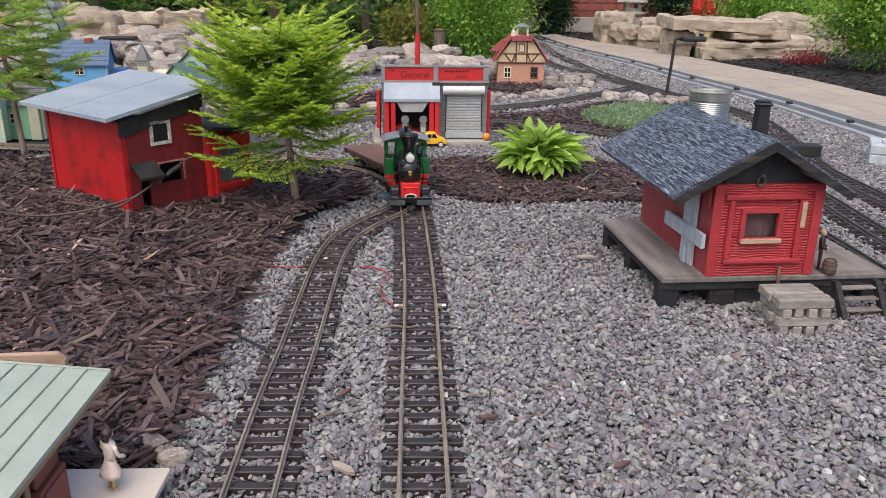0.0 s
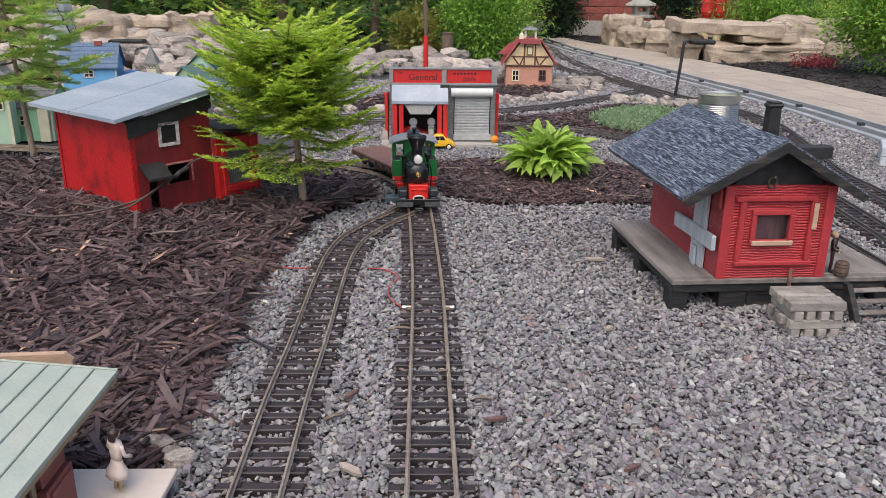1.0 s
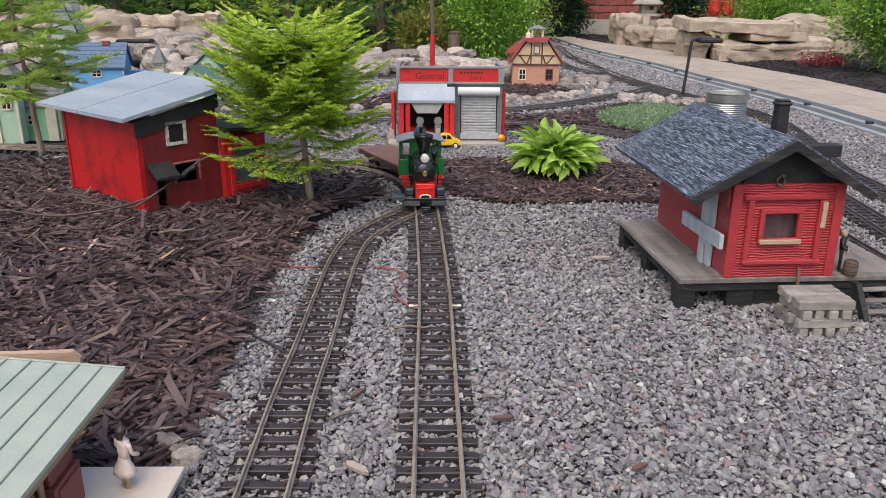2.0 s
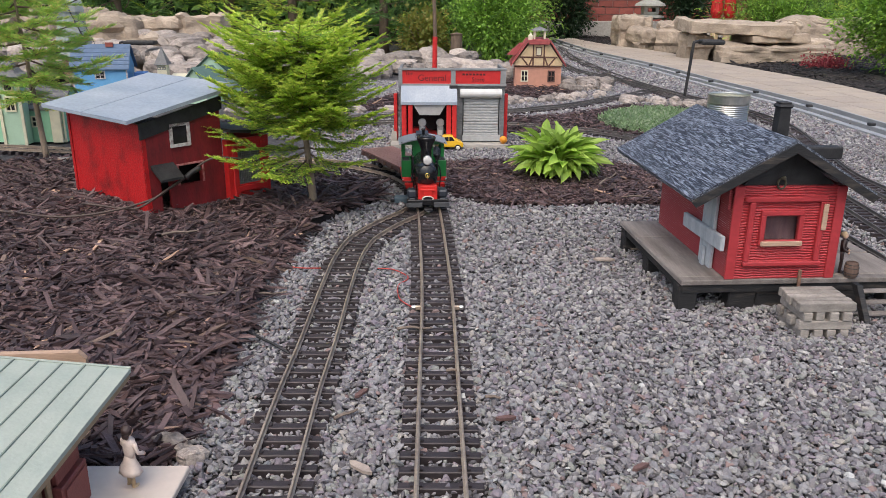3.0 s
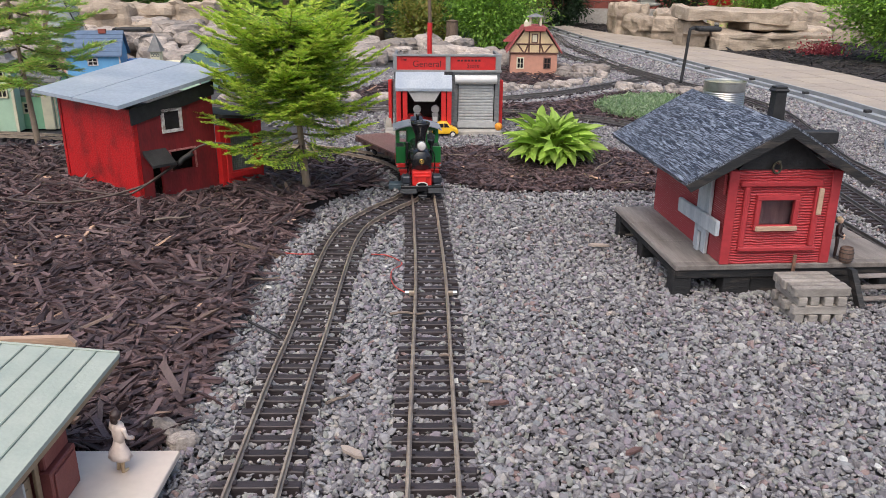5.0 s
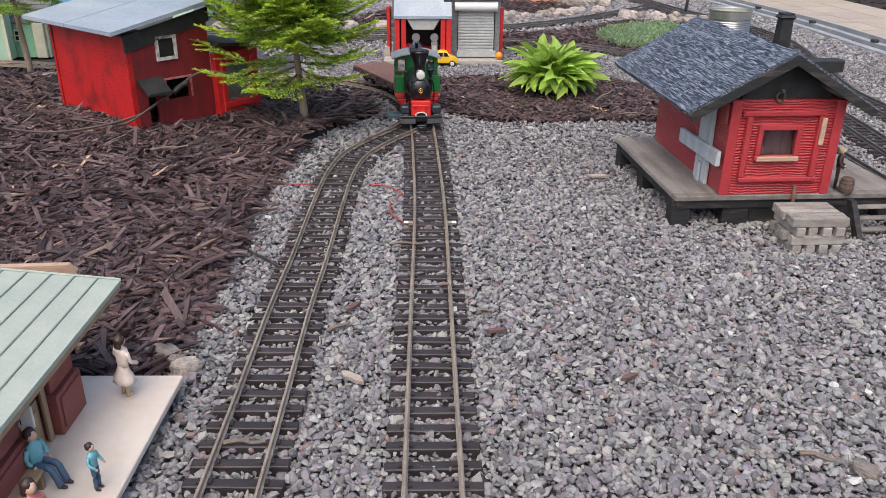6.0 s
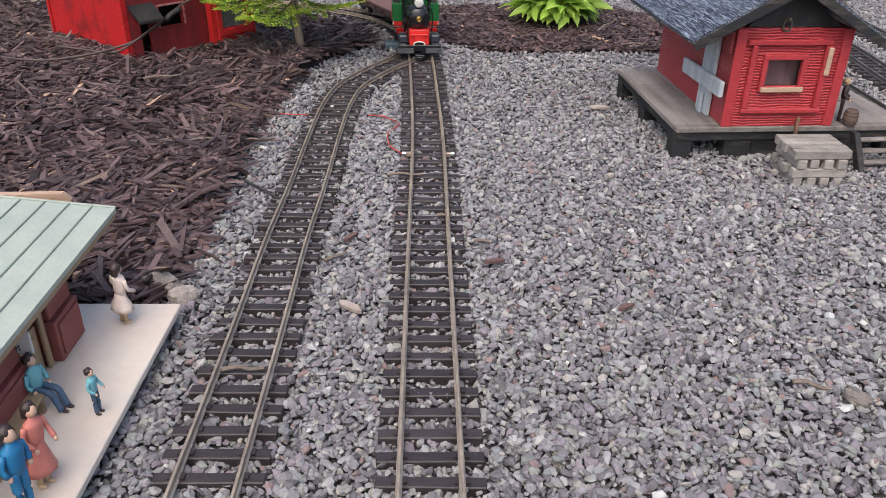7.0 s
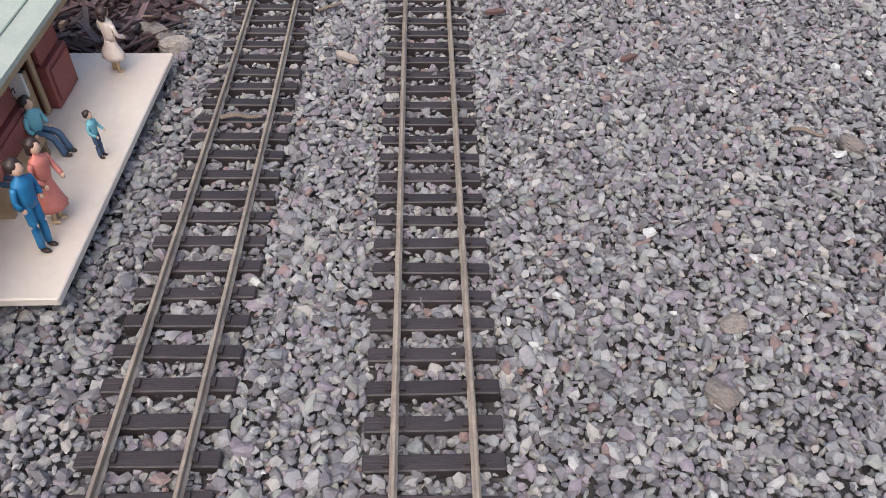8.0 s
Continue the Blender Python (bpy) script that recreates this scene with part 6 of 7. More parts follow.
def shrub(x, y, rx, ry, rz, z, n, size, material, label, name="shrub", clumps=40, aspect=0.5, stems=6):
    root = thing(name, pose(x, y, 0), label, "shrub")
    R = np.random.default_rng(int(abs(x * 997 + y * 131)) + 11)
    c = R.normal(0, 1, (clumps, 3))
    c /= np.linalg.norm(c, axis=1, keepdims=True)
    c *= (R.random((clumps, 1)) ** 0.4) * np.array([rx, ry, rz]) * 0.85
    pick = R.integers(0, clumps, n)
    off = R.normal(0, 1, (n, 3)) * np.array([rx, ry, rz]) * 0.19
    base = c[pick] + off + np.array([0, 0, z])
    base[:, 2] = np.abs(base[:, 2] - 0.01) + 0.01
    out = base - np.array([0, 0, z * 0.6])
    d = out / (np.linalg.norm(out, axis=1, keepdims=True) + 1e-6) + R.normal(0, 0.7, (n, 3)) - np.array([0, 0, 0.25])
    up = R.normal(0, 0.5, (n, 3)) + np.array([0, 0, 1.0])
    ln = size * R.uniform(0.6, 1.25, n)
    leaves("crown", base, d, up, ln, ln * aspect, material, root)
    bm = BM()
    for i in range(stems):
        a = 2 * math.pi * i / stems
        tube(bm, [(0.02 * math.cos(a), 0.02 * math.sin(a), -0.01), (0.3 * rx * math.cos(a), 0.3 * ry * math.sin(a), z * 0.7), (0.6 * rx * math.cos(a), 0.6 * ry * math.sin(a), z + rz * 0.4)], 0.008, 6, 0.05, taper=0.4)
    part("stems", bm, trunk_bark, root)
    return root


shrub(0.42, 5.6, 0.30, 0.3, 0.34, 0.30, 14000, 0.028, SHRUB, "bright green leafy shrub behind the half-timbered house", clumps=70)
shrub(1.42, 8.5, 0.27, 0.3, 0.42, 0.38, 6000, 0.05, DARK_SHRUB, "dark green rounded shrub before the brick wall", clumps=60, aspect=0.35)
shrub(2.52, 8.2, 0.30, 0.3, 0.42, 0.38, 5000, 0.055, DARK_SHRUB, "dark green upright shrub beside the stone lantern", clumps=60, aspect=0.35)
shrub(2.74, 4.62, 0.40, 0.36, 0.30, 0.36, 16000, 0.030, SHRUB, "light green broad-leaved shrub beside the paved walk", clumps=80, aspect=0.5)
shrub(-0.05, 5.5, 0.20, 0.2, 0.20, 0.17, 3000, 0.035, YELLOW_SHRUB, "yellow green low shrub behind the cobbles", clumps=40)
shrub(0.1, 6.6, 0.45, 0.35, 0.5, 0.42, 6000, 0.055, SPRUCE, "tall dark green shrub before the woods", clumps=60, aspect=0.4)
shrub(0.75, 7.2, 0.45, 0.35, 0.5, 0.42, 11000, 0.038, SHRUB, "tall green shrub before the woods", clumps=60, aspect=0.4)
shrub(2.95, 6.9, 0.55, 0.35, 0.32, 0.30, 11000, 0.040, SHRUB, "green low shrub behind the stone slabs", clumps=60, aspect=0.3)
shrub(3.75, 6.6, 0.55, 0.4, 0.42, 0.34, 11000, 0.040, FIR, "green shrub beyond the stone slabs", clumps=60, aspect=0.3)
# far woods closing the garden
R = np.random.default_rng(9)
woods = thing("far_woods", pose(0, 0, 0), "dark green far woods closing the garden", "woods", kind="structure")
n = 26000
a = R.uniform(-8, 10, n)
base = np.stack([a, 9.3 + R.normal(0, 0.35, n) + 0.25 * np.sin(a * 3), np.abs(R.normal(0, 1.0, n)) * 1.1], 1)
left = a < 0.7
base[left, 1] -= 1.6
keep = left | (a > 3.6)
leaves("foliage", base[keep], R.normal(0, 1, (keep.sum(), 3)), R.normal(0, 1, (keep.sum(), 3)), np.full(keep.sum(), 0.14), np.full(keep.sum(), 0.06), SPRUCE, woods)
# added slabs behind the leaves; the woods' inner shade is their near-black colour
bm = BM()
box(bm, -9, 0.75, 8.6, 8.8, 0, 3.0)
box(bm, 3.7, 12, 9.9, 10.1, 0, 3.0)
part("thicket", bm, mat("woods_shade_green", (0.014, 0.024, 0.012), 0.95, 0.5, 4, 0.5, fine=30), woods)

# ---- hosta ----
hosta_green = translucent(mat("hosta_leaf", (0.44, 0.61, 0.12), 0.42, 0.25, 25, 0.3, col2=(0.31, 0.48, 0.075), obj=0.35, stretch=(0.2, 4, 1), fine=120))


def leaf_mesh(length, width, arch_, fold):
    bm = BM()
    n = 9
    rows = []
    for i in range(n + 1):
        f = i / n
        w = width * (math.sin(math.pi * max(0.0, (f - 0.22) / 0.78) ** 0.85) ** 0.75 if f > 0.22 else 0.0) * 0.5 + 0.0016
        if i == n:
            w = 0.0004
        x = length * (f - 0.18 * arch_ * f * f)
        z = length * arch_ * (0.95 * f - 1.05 * f * f)
        row = []
        for k in (-1, -0.5, 0, 0.5, 1):
            row.append(bm.verts.new((x, k * w, z + abs(k) * fold * w + 0.0022 * math.sin(f * 15 + k) * abs(k))))
        rows.append(row)
    for p, q in zip(rows, rows[1:]):
        for k in range(4):
            bm.faces.new((p[k], p[k + 1], q[k + 1], q[k]))
    ob = part("leaf", bm, hosta_green, smooth=True)
    me = ob.data
    bpy.data.objects.remove(ob)
    return me


HOSTA = [leaf_mesh(0.118, 0.023, 0.75, 0.5), leaf_mesh(0.110, 0.026, 0.95, 0.4), leaf_mesh(0.128, 0.020, 0.55, 0.6), leaf_mesh(0.095, 0.023, 1.10, 0.35)]
hosta = thing("hosta_plant", pose(0.297, 1.94, 0.010), "bright green hosta with broad pointed leaves growing in bark", "plant")
rr = random.Random(4)
for i in range(290):
    f = i / 289
    el = 80 - 66 * f ** 0.85 + rr.uniform(-14, 14)
    az = i * 137.5 + rr.uniform(-20, 20)
    off = 0.006 + 0.03 * f
    m = pose(off * math.cos(radians(az)), off * math.sin(radians(az)), 0.004, 0, 0, az) @ pose(0, 0, 0, rr.uniform(-40, 40), -el, 0)
    k = rr.uniform(0.68, 1.05) * (1.02 if f < 0.75 else 0.86)
    shared("leaf", HOSTA[i % 4 if f < 0.7 else (1, 3)[i % 2]], hosta, m @ Matrix.Diagonal((1.17 * k, 1.17 * k, 1.17 * k, 1)))

# ---- creeping ground cover ----
R = np.random.default_rng(21)
poly = [(0.583, 2.83), (0.625, 2.62), (0.70, 2.57), (0.79, 2.60), (0.90, 2.80), (0.985, 2.99), (0.90, 3.08), (0.78, 3.07), (0.66, 2.97)]
n = 16000
x, y = R.uniform(0.57, 1.0, n), R.uniform(2.55, 3.1, n)
k = inside(x, y, poly)
x, y = x[k], y[k]
creep = thing("creeping_plant", pose(0, 0, 0), "pale grey-green creeping ground cover beside the tracks", "plant")
leaves("foliage", np.stack([x, y, R.uniform(0.006, 0.028, len(x))], 1), R.normal(0, 1, (len(x), 3)) + np.array([0, 0, 0.5]), R.normal(0, 1, (len(x), 3)), R.uniform(0.008, 0.018, len(x)), np.full(len(x), 0.005), leaf_mat("creeping_leaves", [(0.27, 0.40, 0.20), (0.34, 0.46, 0.26), (0.20, 0.32, 0.14), (0.40, 0.49, 0.31)]), creep)

# ---- rocks ----
sandstone = mat("tan_sandstone", (0.44, 0.36, 0.28), 0.9, 0.35, 9, 0.6, col2=(0.29, 0.23, 0.175), fine=70, obj=0.2, stretch=(1, 1, 1.8), relief=0.006)
cobble_mat = mat("pale_cobble", (0.40, 0.345, 0.30), 0.8, 0.4, 7, 0.5, col2=(0.24, 0.205, 0.185), fine=90, obj=0.4)


def rock_mesh(seed, boxy, cuts=4, amp=1.0):
    bm = BM()
    bmesh.ops.create_cube(bm, size=1.0)
    bmesh.ops.subdivide_edges(bm, edges=bm.edges, cuts=cuts, use_grid_fill=True)
    off = Vector((seed * 5.3, seed * 2.1, seed * 3.7))
    for v in bm.verts:
        s = v.co.normalized() * 0.56
        v.co = v.co.lerp(s, 1 - boxy)
        v.co *= 1 + amp * (0.30 * noise.noise(v.co * 2.2 + off) + 0.14 * noise.noise(v.co * 5 + off))
    ob = part("rock", bm, cobble_mat)
    me = ob.data
    bpy.data.objects.remove(ob)
    return me


ROUND_ROCKS = [rock_mesh(i, 0.25) for i in range(6)]


def boulder(seed, sx, sy, sz):
    """A quarried block at its true size: rounded arrises, broad hollows and a few bedding ledges."""
    bm = BM()
    bmesh.ops.create_cube(bm, size=1.0)
    bmesh.ops.subdivide_edges(bm, edges=bm.edges, cuts=11, use_grid_fill=True)
    off, size, r = Vector((seed * 5.3, seed * 2.1, seed * 3.7)), Vector((sx, sy, sz)), min(sx, sy, sz) * 0.13
    for v in bm.verts:
        p = Vector([c * d for c, d in zip(v.co, size)])
        core = Vector([max(-d / 2 + r, min(d / 2 - r, c)) for c, d in zip(p, size)])
        out = p - core
        p = core + out.normalized() * r if out.length > r else p
        n = out.normalized() if out.length > 1e-6 else Vector((0, 0, 0))
        k = 0.55 * noise.noise(p * 4 + off) + 0.35 * noise.cell(p * 9 + off) + 0.3 * noise.noise(p * 14 + off) + 0.16 * noise.noise(p * 34 + off)
        v.co = p + n * k * min(0.06, sz * 0.4) + Vector((p.y * 0.12, 0, p.x * 0.05 * noise.noise(off)))
    ob = part("rock", bm, sandstone)
    me = ob.data
    bpy.data.objects.remove(ob)
    return me


def rock(mesh, x, y, z, sx, sy, sz, rz, label, group, tilt=0.0):
    ob = new("rock", mesh)
    ob.matrix_basis = pose(x, y, z, tilt, tilt * 0.5, rz) @ Matrix.Diagonal((sx, sy, sz, 1))
    return tagged(ob, label, "rock", group)


SL = "stone slabs along the walk"
rock(boulder(0 + 2.36, 0.80, 0.46, 0.125), 2.36, 5.66, 0.05, 1, 1, 1, 3, "long low tan sandstone slab on bark", SL)
rock(boulder(1 + 2.12, 0.72, 0.46, 0.085), 2.12, 5.75, 0.222, 1, 1, 1, 4, "broad tan sandstone slab lying on other stones", SL, 2)
rock(boulder(2 + 2.40, 0.44, 0.36, 0.055), 2.40, 5.74, 0.147, 1, 1, 1, 8, "middle tan sandstone slab in the stack", SL, -3)
rock(boulder(3 + 1.86, 0.16, 0.24, 0.20), 1.86, 5.72, 0.08, 1, 1, 1, 12, "upright grey sandstone block under the slab", SL)
rock(boulder(4 + 2.56, 0.14, 0.2, 0.16), 2.56, 5.82, 0.17, 1, 1, 1, -10, "small upright brown stone beside the slabs", SL)
rock(boulder(3 + 1.93, 0.26, 0.3, 0.26), 1.93, 6.48, 0.10, 1, 1, 1, -12, "tall pale stone block beside the walk", SL)
rock(boulder(2 + 1.80, 0.20, 0.3, 0.20), 1.80, 6.85, 0.06, 1, 1, 1, 20, "pale stone block beside the walk", SL)
rock(boulder(0 + 1.76, 0.32, 0.35, 0.34), 1.76, 7.15, 0.10, 1, 1, 1, 6, "large pale grey sandstone block beside the walk", SL)
rock(boulder(1 + 2.75, 0.40, 0.3, 0.14), 2.75, 5.95, 0.06, 1, 1, 1, 10, "low tan sandstone slab behind the red flowers", SL)
rock(boulder(4 + 3.05, 0.75, 0.3, 0.28), 3.05, 6.3, 0.13, 1, 1, 1, 4, "grey layered stone behind the slabs", SL)
MD = "stones of the mound"
for i, (x, y, z, sx, sy, sz, rz) in enumerate(((-1.86, 4.75, 0.12, 0.36, 0.34, 0.34, 15), (-1.62, 4.95, 0.19, 0.36, 0.34, 0.18, -5), (-1.36, 4.9, 0.235, 0.26, 0.24, 0.15, 6), (-1.66, 4.62, 0.09, 0.24, 0.24, 0.22, 30), (-2.2, 4.9, 0.13, 0.5, 0.4, 0.4, 70), (-2.6, 4.7, 0.12, 0.5, 0.4, 0.36, 10))):
    rock(boulder(30 + i, sx, sy, sz), x, y, z, 1, 1, 1, rz, "large tan sandstone block on the mound", MD, 3 * (i % 3) - 3)
rr = random.Random(8)
for i in range(190):
    if i < 115:
        x, y = rr.uniform(-2.5, -0.85), rr.uniform(4.0, 4.75)
        s = rr.uniform(0.07, 0.15)
        z = 0.02 + (y - 4.0) * 0.20 + rr.uniform(-0.01, 0.03)
    else:
        x, y = rr.uniform(-0.9, 0.42), rr.uniform(4.35, 5.1)
        s = rr.uniform(0.07, 0.16)
        z = 0.02 + (y - 4.3) * 0.06
    rock(ROUND_ROCKS[i % 6], x, y, z, s * rr.uniform(0.9, 1.4), s, s * rr.uniform(0.55, 0.85), rr.uniform(0, 360), "rounded pale cobble on the stone mound", MD)
for i in range(46):
    f = i / 45
    if i < 24:
        px, py = 0.27 + 0.46 * f * 45 / 23, 3.33 + 0.22 * f * 45 / 23
    else:
        g = (i - 24) / 21
        px, py = 0.80 + 0.30 * g, 3.33 + 0.08 * math.sin(g * 5)
    s = rr.uniform(0.022, 0.046)
    rock(ROUND_ROCKS[i % 6], px + rr.uniform(-0.03, 0.03), py + rr.uniform(-0.04, 0.04), s * 0.25, s * 1.3, s, s * 0.8, rr.uniform(0, 360), "small pale border stone beside the tracks", "border stones")
for i in range(22):
    s = rr.uniform(0.03, 0.07)
    rock(ROUND_ROCKS[i % 6], rr.uniform(0.62, 0.86), rr.uniform(3.75, 4.15), s * 0.25, s * 1.2, s, s * 0.8, rr.uniform(0, 360), "pale stone beside the half-timbered house", "border stones")
for i in range(16):
    s = rr.uniform(0.025, 0.045)
    rock(ROUND_ROCKS[i % 6], -0.75 + 0.06 * i + rr.uniform(-0.02, 0.02), 3.0 + 0.006 * i, s * 0.25, s * 1.3, s, s * 0.7, rr.uniform(0, 360), "small pale border stone behind the track", "border stones")
rock(ROUND_ROCKS[0], -0.262, 0.735, 0.008, 0.022, 0.040, 0.024, 62, "grey jagged stone at the platform corner", "stones by the platform")
rock(ROUND_ROCKS[3], -0.240, 0.720, 0.006, 0.027, 0.018, 0.017, 25, "pale grey stone at the platform corner", "stones by the platform")
for x, y, s, lab in ((0.195, 0.372, 0.014, "white chip of stone lying on the gravel"), (0.172, 0.318, 0.017, "pale yellowish flat stone lying on the gravel"), (0.352, 0.566, 0.017, "large pale stone lying on the gravel"), (0.243, 1.028, 0.010, "white chip of stone lying on the gravel")):
    rock(ROUND_ROCKS[2], x, y, 0.004, s * 1.2, s, s * 0.6, 40 * s * 1000, lab, "loose stones").data = ROUND_ROCKS[2]

# ---- paved walk with metal edging ----
NEAR = [(1.50, -1.0), (1.525, 1.0), (1.525, 2.628), (1.528, 3.096), (1.50, 3.566), (1.443, 4.143), (1.388, 5.012), (1.254, 6.086), (1.208, 7.075), (1.19, 8.2)]
FAR = [(2.07, -1.0), (2.07, 1.0), (2.06, 2.9), (2.05, 3.547), (2.05, 4.171), (1.967, 4.858), (1.901, 5.468), (1.80, 6.45), (1.58, 7.2), (1.44, 8.3)]
near_line = smooth_line([(x, y, 0) for x, y in NEAR], 0.05)
far_line = smooth_line([(x, y, 0) for x, y in FAR], 0.05)
paver = mat("sandy_paver", (0.40, 0.335, 0.27), 0.85, 0.25, 8, 0.25, col2=(0.33, 0.285, 0.25), fine=120, obj=0.06)
walkway = thing("pavement", Matrix(), "sandy paved garden walk with metal edging", "pavement", kind="structure")


def along(line, f):
    i = f * (len(line) - 1)
    k = min(int(i), len(line) - 2)
    return line[k].lerp(line[k + 1], i - k)


rows_n = 44
for i in range(rows_n):
    cols = 3
    for j in range(cols):
        o = 0.5 * (j % 2) / rows_n
        f0, f1 = i / rows_n + o, (i + 1) / rows_n + o - 0.0004
        if f1 > 1:
            continue
        bm = BM()
        c = []
        for f, g in ((f0, j / cols), (f0, (j + 1) / cols - 0.006), (f1, (j + 1) / cols - 0.006), (f1, j / cols)):
            q = along(near_line, f).lerp(along(far_line, f), 0.02 + 0.96 * g)
            c.append((q.x, q.y))
        prism(bm, c, "z", -0.01, 0.014)
        part("paver", bm, paver, walkway)
edge_metal = mat("dull_aluminium_edging", (0.42, 0.43, 0.44), 0.55, 0.2, 12, 0.1, metal=0.35, col2=(0.33, 0.34, 0.35))
for k, (d, z, h, w) in enumerate(((-0.012, 0.0, 0.026, 0.012), (0.035, 0.0, 0.018, 0.028), (0.085, -0.002, 0.012, 0.03))):
    bm = BM()
    line = [Vector((p.x - d, p.y, z)) for p in near_line]
    sweep(bm, line, [(-w / 2, 0), (w / 2, 0), (w / 2, h), (-w / 2, h)])
    part("edging_strip", bm, edge_metal, walkway, "dull metal edging strip")
for i in range(14):
    p = along(near_line, 0.30 + i * 0.05)
    bm = BM()
    box(bm, p.x - 0.052, p.x - 0.030, p.y - 0.010, p.y + 0.010, 0.018, 0.028, 0.002)
    part("edging_clip", bm, black_paint, walkway)

# ---- brick wall of a house behind ----
wall = thing("wall_brick", pose(0, 9.0, 0), "red brick house wall on a concrete base", "wall", kind="structure")
bm = BM()
box(bm, 0.72, 3.75, 0.012, 0.25, -0.01, 2.6)
part("mortar_wall", bm, mat("grey_pink_mortar", (0.30, 0.21, 0.19), 0.9, 0.2, 20, 0.2), wall)
bm = BM()
box(bm, 0.72, 3.75, -0.03, 0.0115, -0.01, 0.16, 0.004)
part("concrete_base", bm, concrete, wall, "tan concrete base course")
brick_mat = mat("red_brick", (0.28, 0.075, 0.055), 0.85, 0.25, 12, 0.3, col2=(0.20, 0.055, 0.045), fine=90, obj=0.18)
bm = BM()
box(bm, 0, 0.150, 0.0, 0.030, 0, 0.066, 0.002)
bo = part("brick", bm, brick_mat, wall)
BRICK = bo.data
bo.matrix_basis = pose(0.73, 0, 0.162)
for c in range(9):
    for k in range(19):
        if c == 0 and k == 0:
            continue
        x = 0.73 + k * 0.158 + (0.079 if c % 2 else 0)
        if x + 0.15 < 3.75:
            shared("brick", BRICK, wall, pose(x, 0, 0.162 + c * 0.074))


# ---- small buildings of the village ----
def gable_house(name, m, w, d, h, rise, wall_m, roof_m, trim_m, label, wins=(), over=0.012, axis="y"):
    """A house with a gabled roof; the gable faces -y when axis is y, else the ridge runs along x."""
    root = thing(name, m, label, "toy building", "village of toy houses")
    t = 0.005
    bm = BM()
    box(bm, -w / 2, w / 2, 0, t, 0, h)
    box(bm, -w / 2, w / 2, d - t, d, 0, h)
    box(bm, -w / 2, -w / 2 + t, t, d - t, 0, h)
    box(bm, w / 2 - t, w / 2, t, d - t, 0, h)
    part("wall", bm, wall_m, root)
    if axis == "y":
        tri = [(-w / 2, h), (w / 2, h), (0, h + rise)]
        for y in (0, d - t):
            bm = BM()
            prism(bm, tri, "y", y, y + t)
            part("gable", bm, wall_m, root)
        for s in (-1, 1):
            k = over / (w / 2)
            bm = BM()
            e = (s * (w / 2 + over), h - rise * k)
            prism(bm, [(0, h + rise + 0.0005), e, (e[0], e[1] + 0.006), (0, h + rise + 0.0065)], "y", -over, d + over)
            part("roof", bm, roof_m, root)
    else:
        for x in (-w / 2, w / 2 - t):
            bm = BM()
            prism(bm, [(0, h), (d, h), (d / 2, h + rise)], "x", x, x + t)
            part("gable", bm, wall_m, root)
        for s in (-1, 1):
            k = over / (d / 2)
            bm = BM()
            e = (d / 2 + s * (d / 2 + over), h - rise * k)
            prism(bm, [(d / 2, h + rise + 0.0005), e, (e[0], e[1] + 0.006), (d / 2, h + rise + 0.0065)], "x", -w / 2 - over, w / 2 + over)
            rf = part("roof", bm, roof_m, root)
            if s == -1:
                for q in range(1, 6):
                    f = q / 6
                    bm = BM()
                    yy, zz = e[0] + (d / 2 - e[0]) * f, e[1] + 0.006 + (h + rise + 0.0005 - e[1]) * f
                    box(bm, -w / 2 - over, w / 2 + over, yy - 0.001, yy + 0.001, zz - 0.002, zz + 0.0012)
                    part("shingle_course", bm, roof_m, rf)
    for x, z, ww, hh in wins:
        window(root, pose(x, -0.0005, z), ww, hh, 0.003, trim_m, True, 1)
    for x in (-w / 2, w / 2):
        bm = BM()
        box(bm, x - 0.003, x + 0.003, -0.002, 0.0, 0, h)
        part("corner_trim", bm, trim_m, root)
    return root


sky_blue = mat("sky_blue_paint", (0.13, 0.36, 0.62), 0.6, 0.12, 40, 0.1)
navy = mat("slate_blue_roof_paint", (0.075, 0.13, 0.22), 0.6, 0.2, 40, 0.2)
mint = mat("mint_green_paint", (0.28, 0.55, 0.36), 0.6, 0.12, 40, 0.1)
pale_mint = mat("pale_mint_paint", (0.42, 0.60, 0.45), 0.6, 0.12, 40, 0.1)
dk_green = mat("dark_green_roof_paint", (0.025, 0.075, 0.055), 0.6, 0.2, 40, 0.2)
mid_green = mat("grey_green_roof_paint", (0.12, 0.20, 0.17), 0.6, 0.2, 40, 0.2)
grey_shingle = mat("grey_shingle_paint", (0.20, 0.20, 0.20), 0.8, 0.3, 60, 0.4)
cream = mat("cream_trim_paint", (0.66, 0.62, 0.46), 0.6, 0.12, 60, 0.1)
h1 = gable_house("blue_toy_house", pose(-1.40, 3.42, 0, 0, 0, 8), 0.215, 0.15, 0.133, 0.082, sky_blue, navy, white_trim, "sky blue toy house with a slate blue roof", wins=((0.0, 0.100, 0.042, 0.034),), axis="x")
bm = BM()
box(bm, 0.125, 0.175, 0.05, 0.11, 0, 0.105, 0.002)
part("side_porch", bm, mat("deep_blue_paint", (0.04, 0.13, 0.36), 0.6, 0.12, 40, 0.1), h1)
bm = BM()
box(bm, 0.02, 0.05, 0.06, 0.075, 0.21, 0.228)
part("chimney", bm, brick_mat, h1)
g1 = gable_house("green_toy_house", pose(-0.945, 3.46, 0, 0, 0, -8), 0.125, 0.16, 0.125, 0.055, pale_mint, dk_green, white_trim, "pale green toy house with a dark green roof", wins=((-0.03, 0.09, 0.022, 0.03), (0.03, 0.09, 0.022, 0.03)))
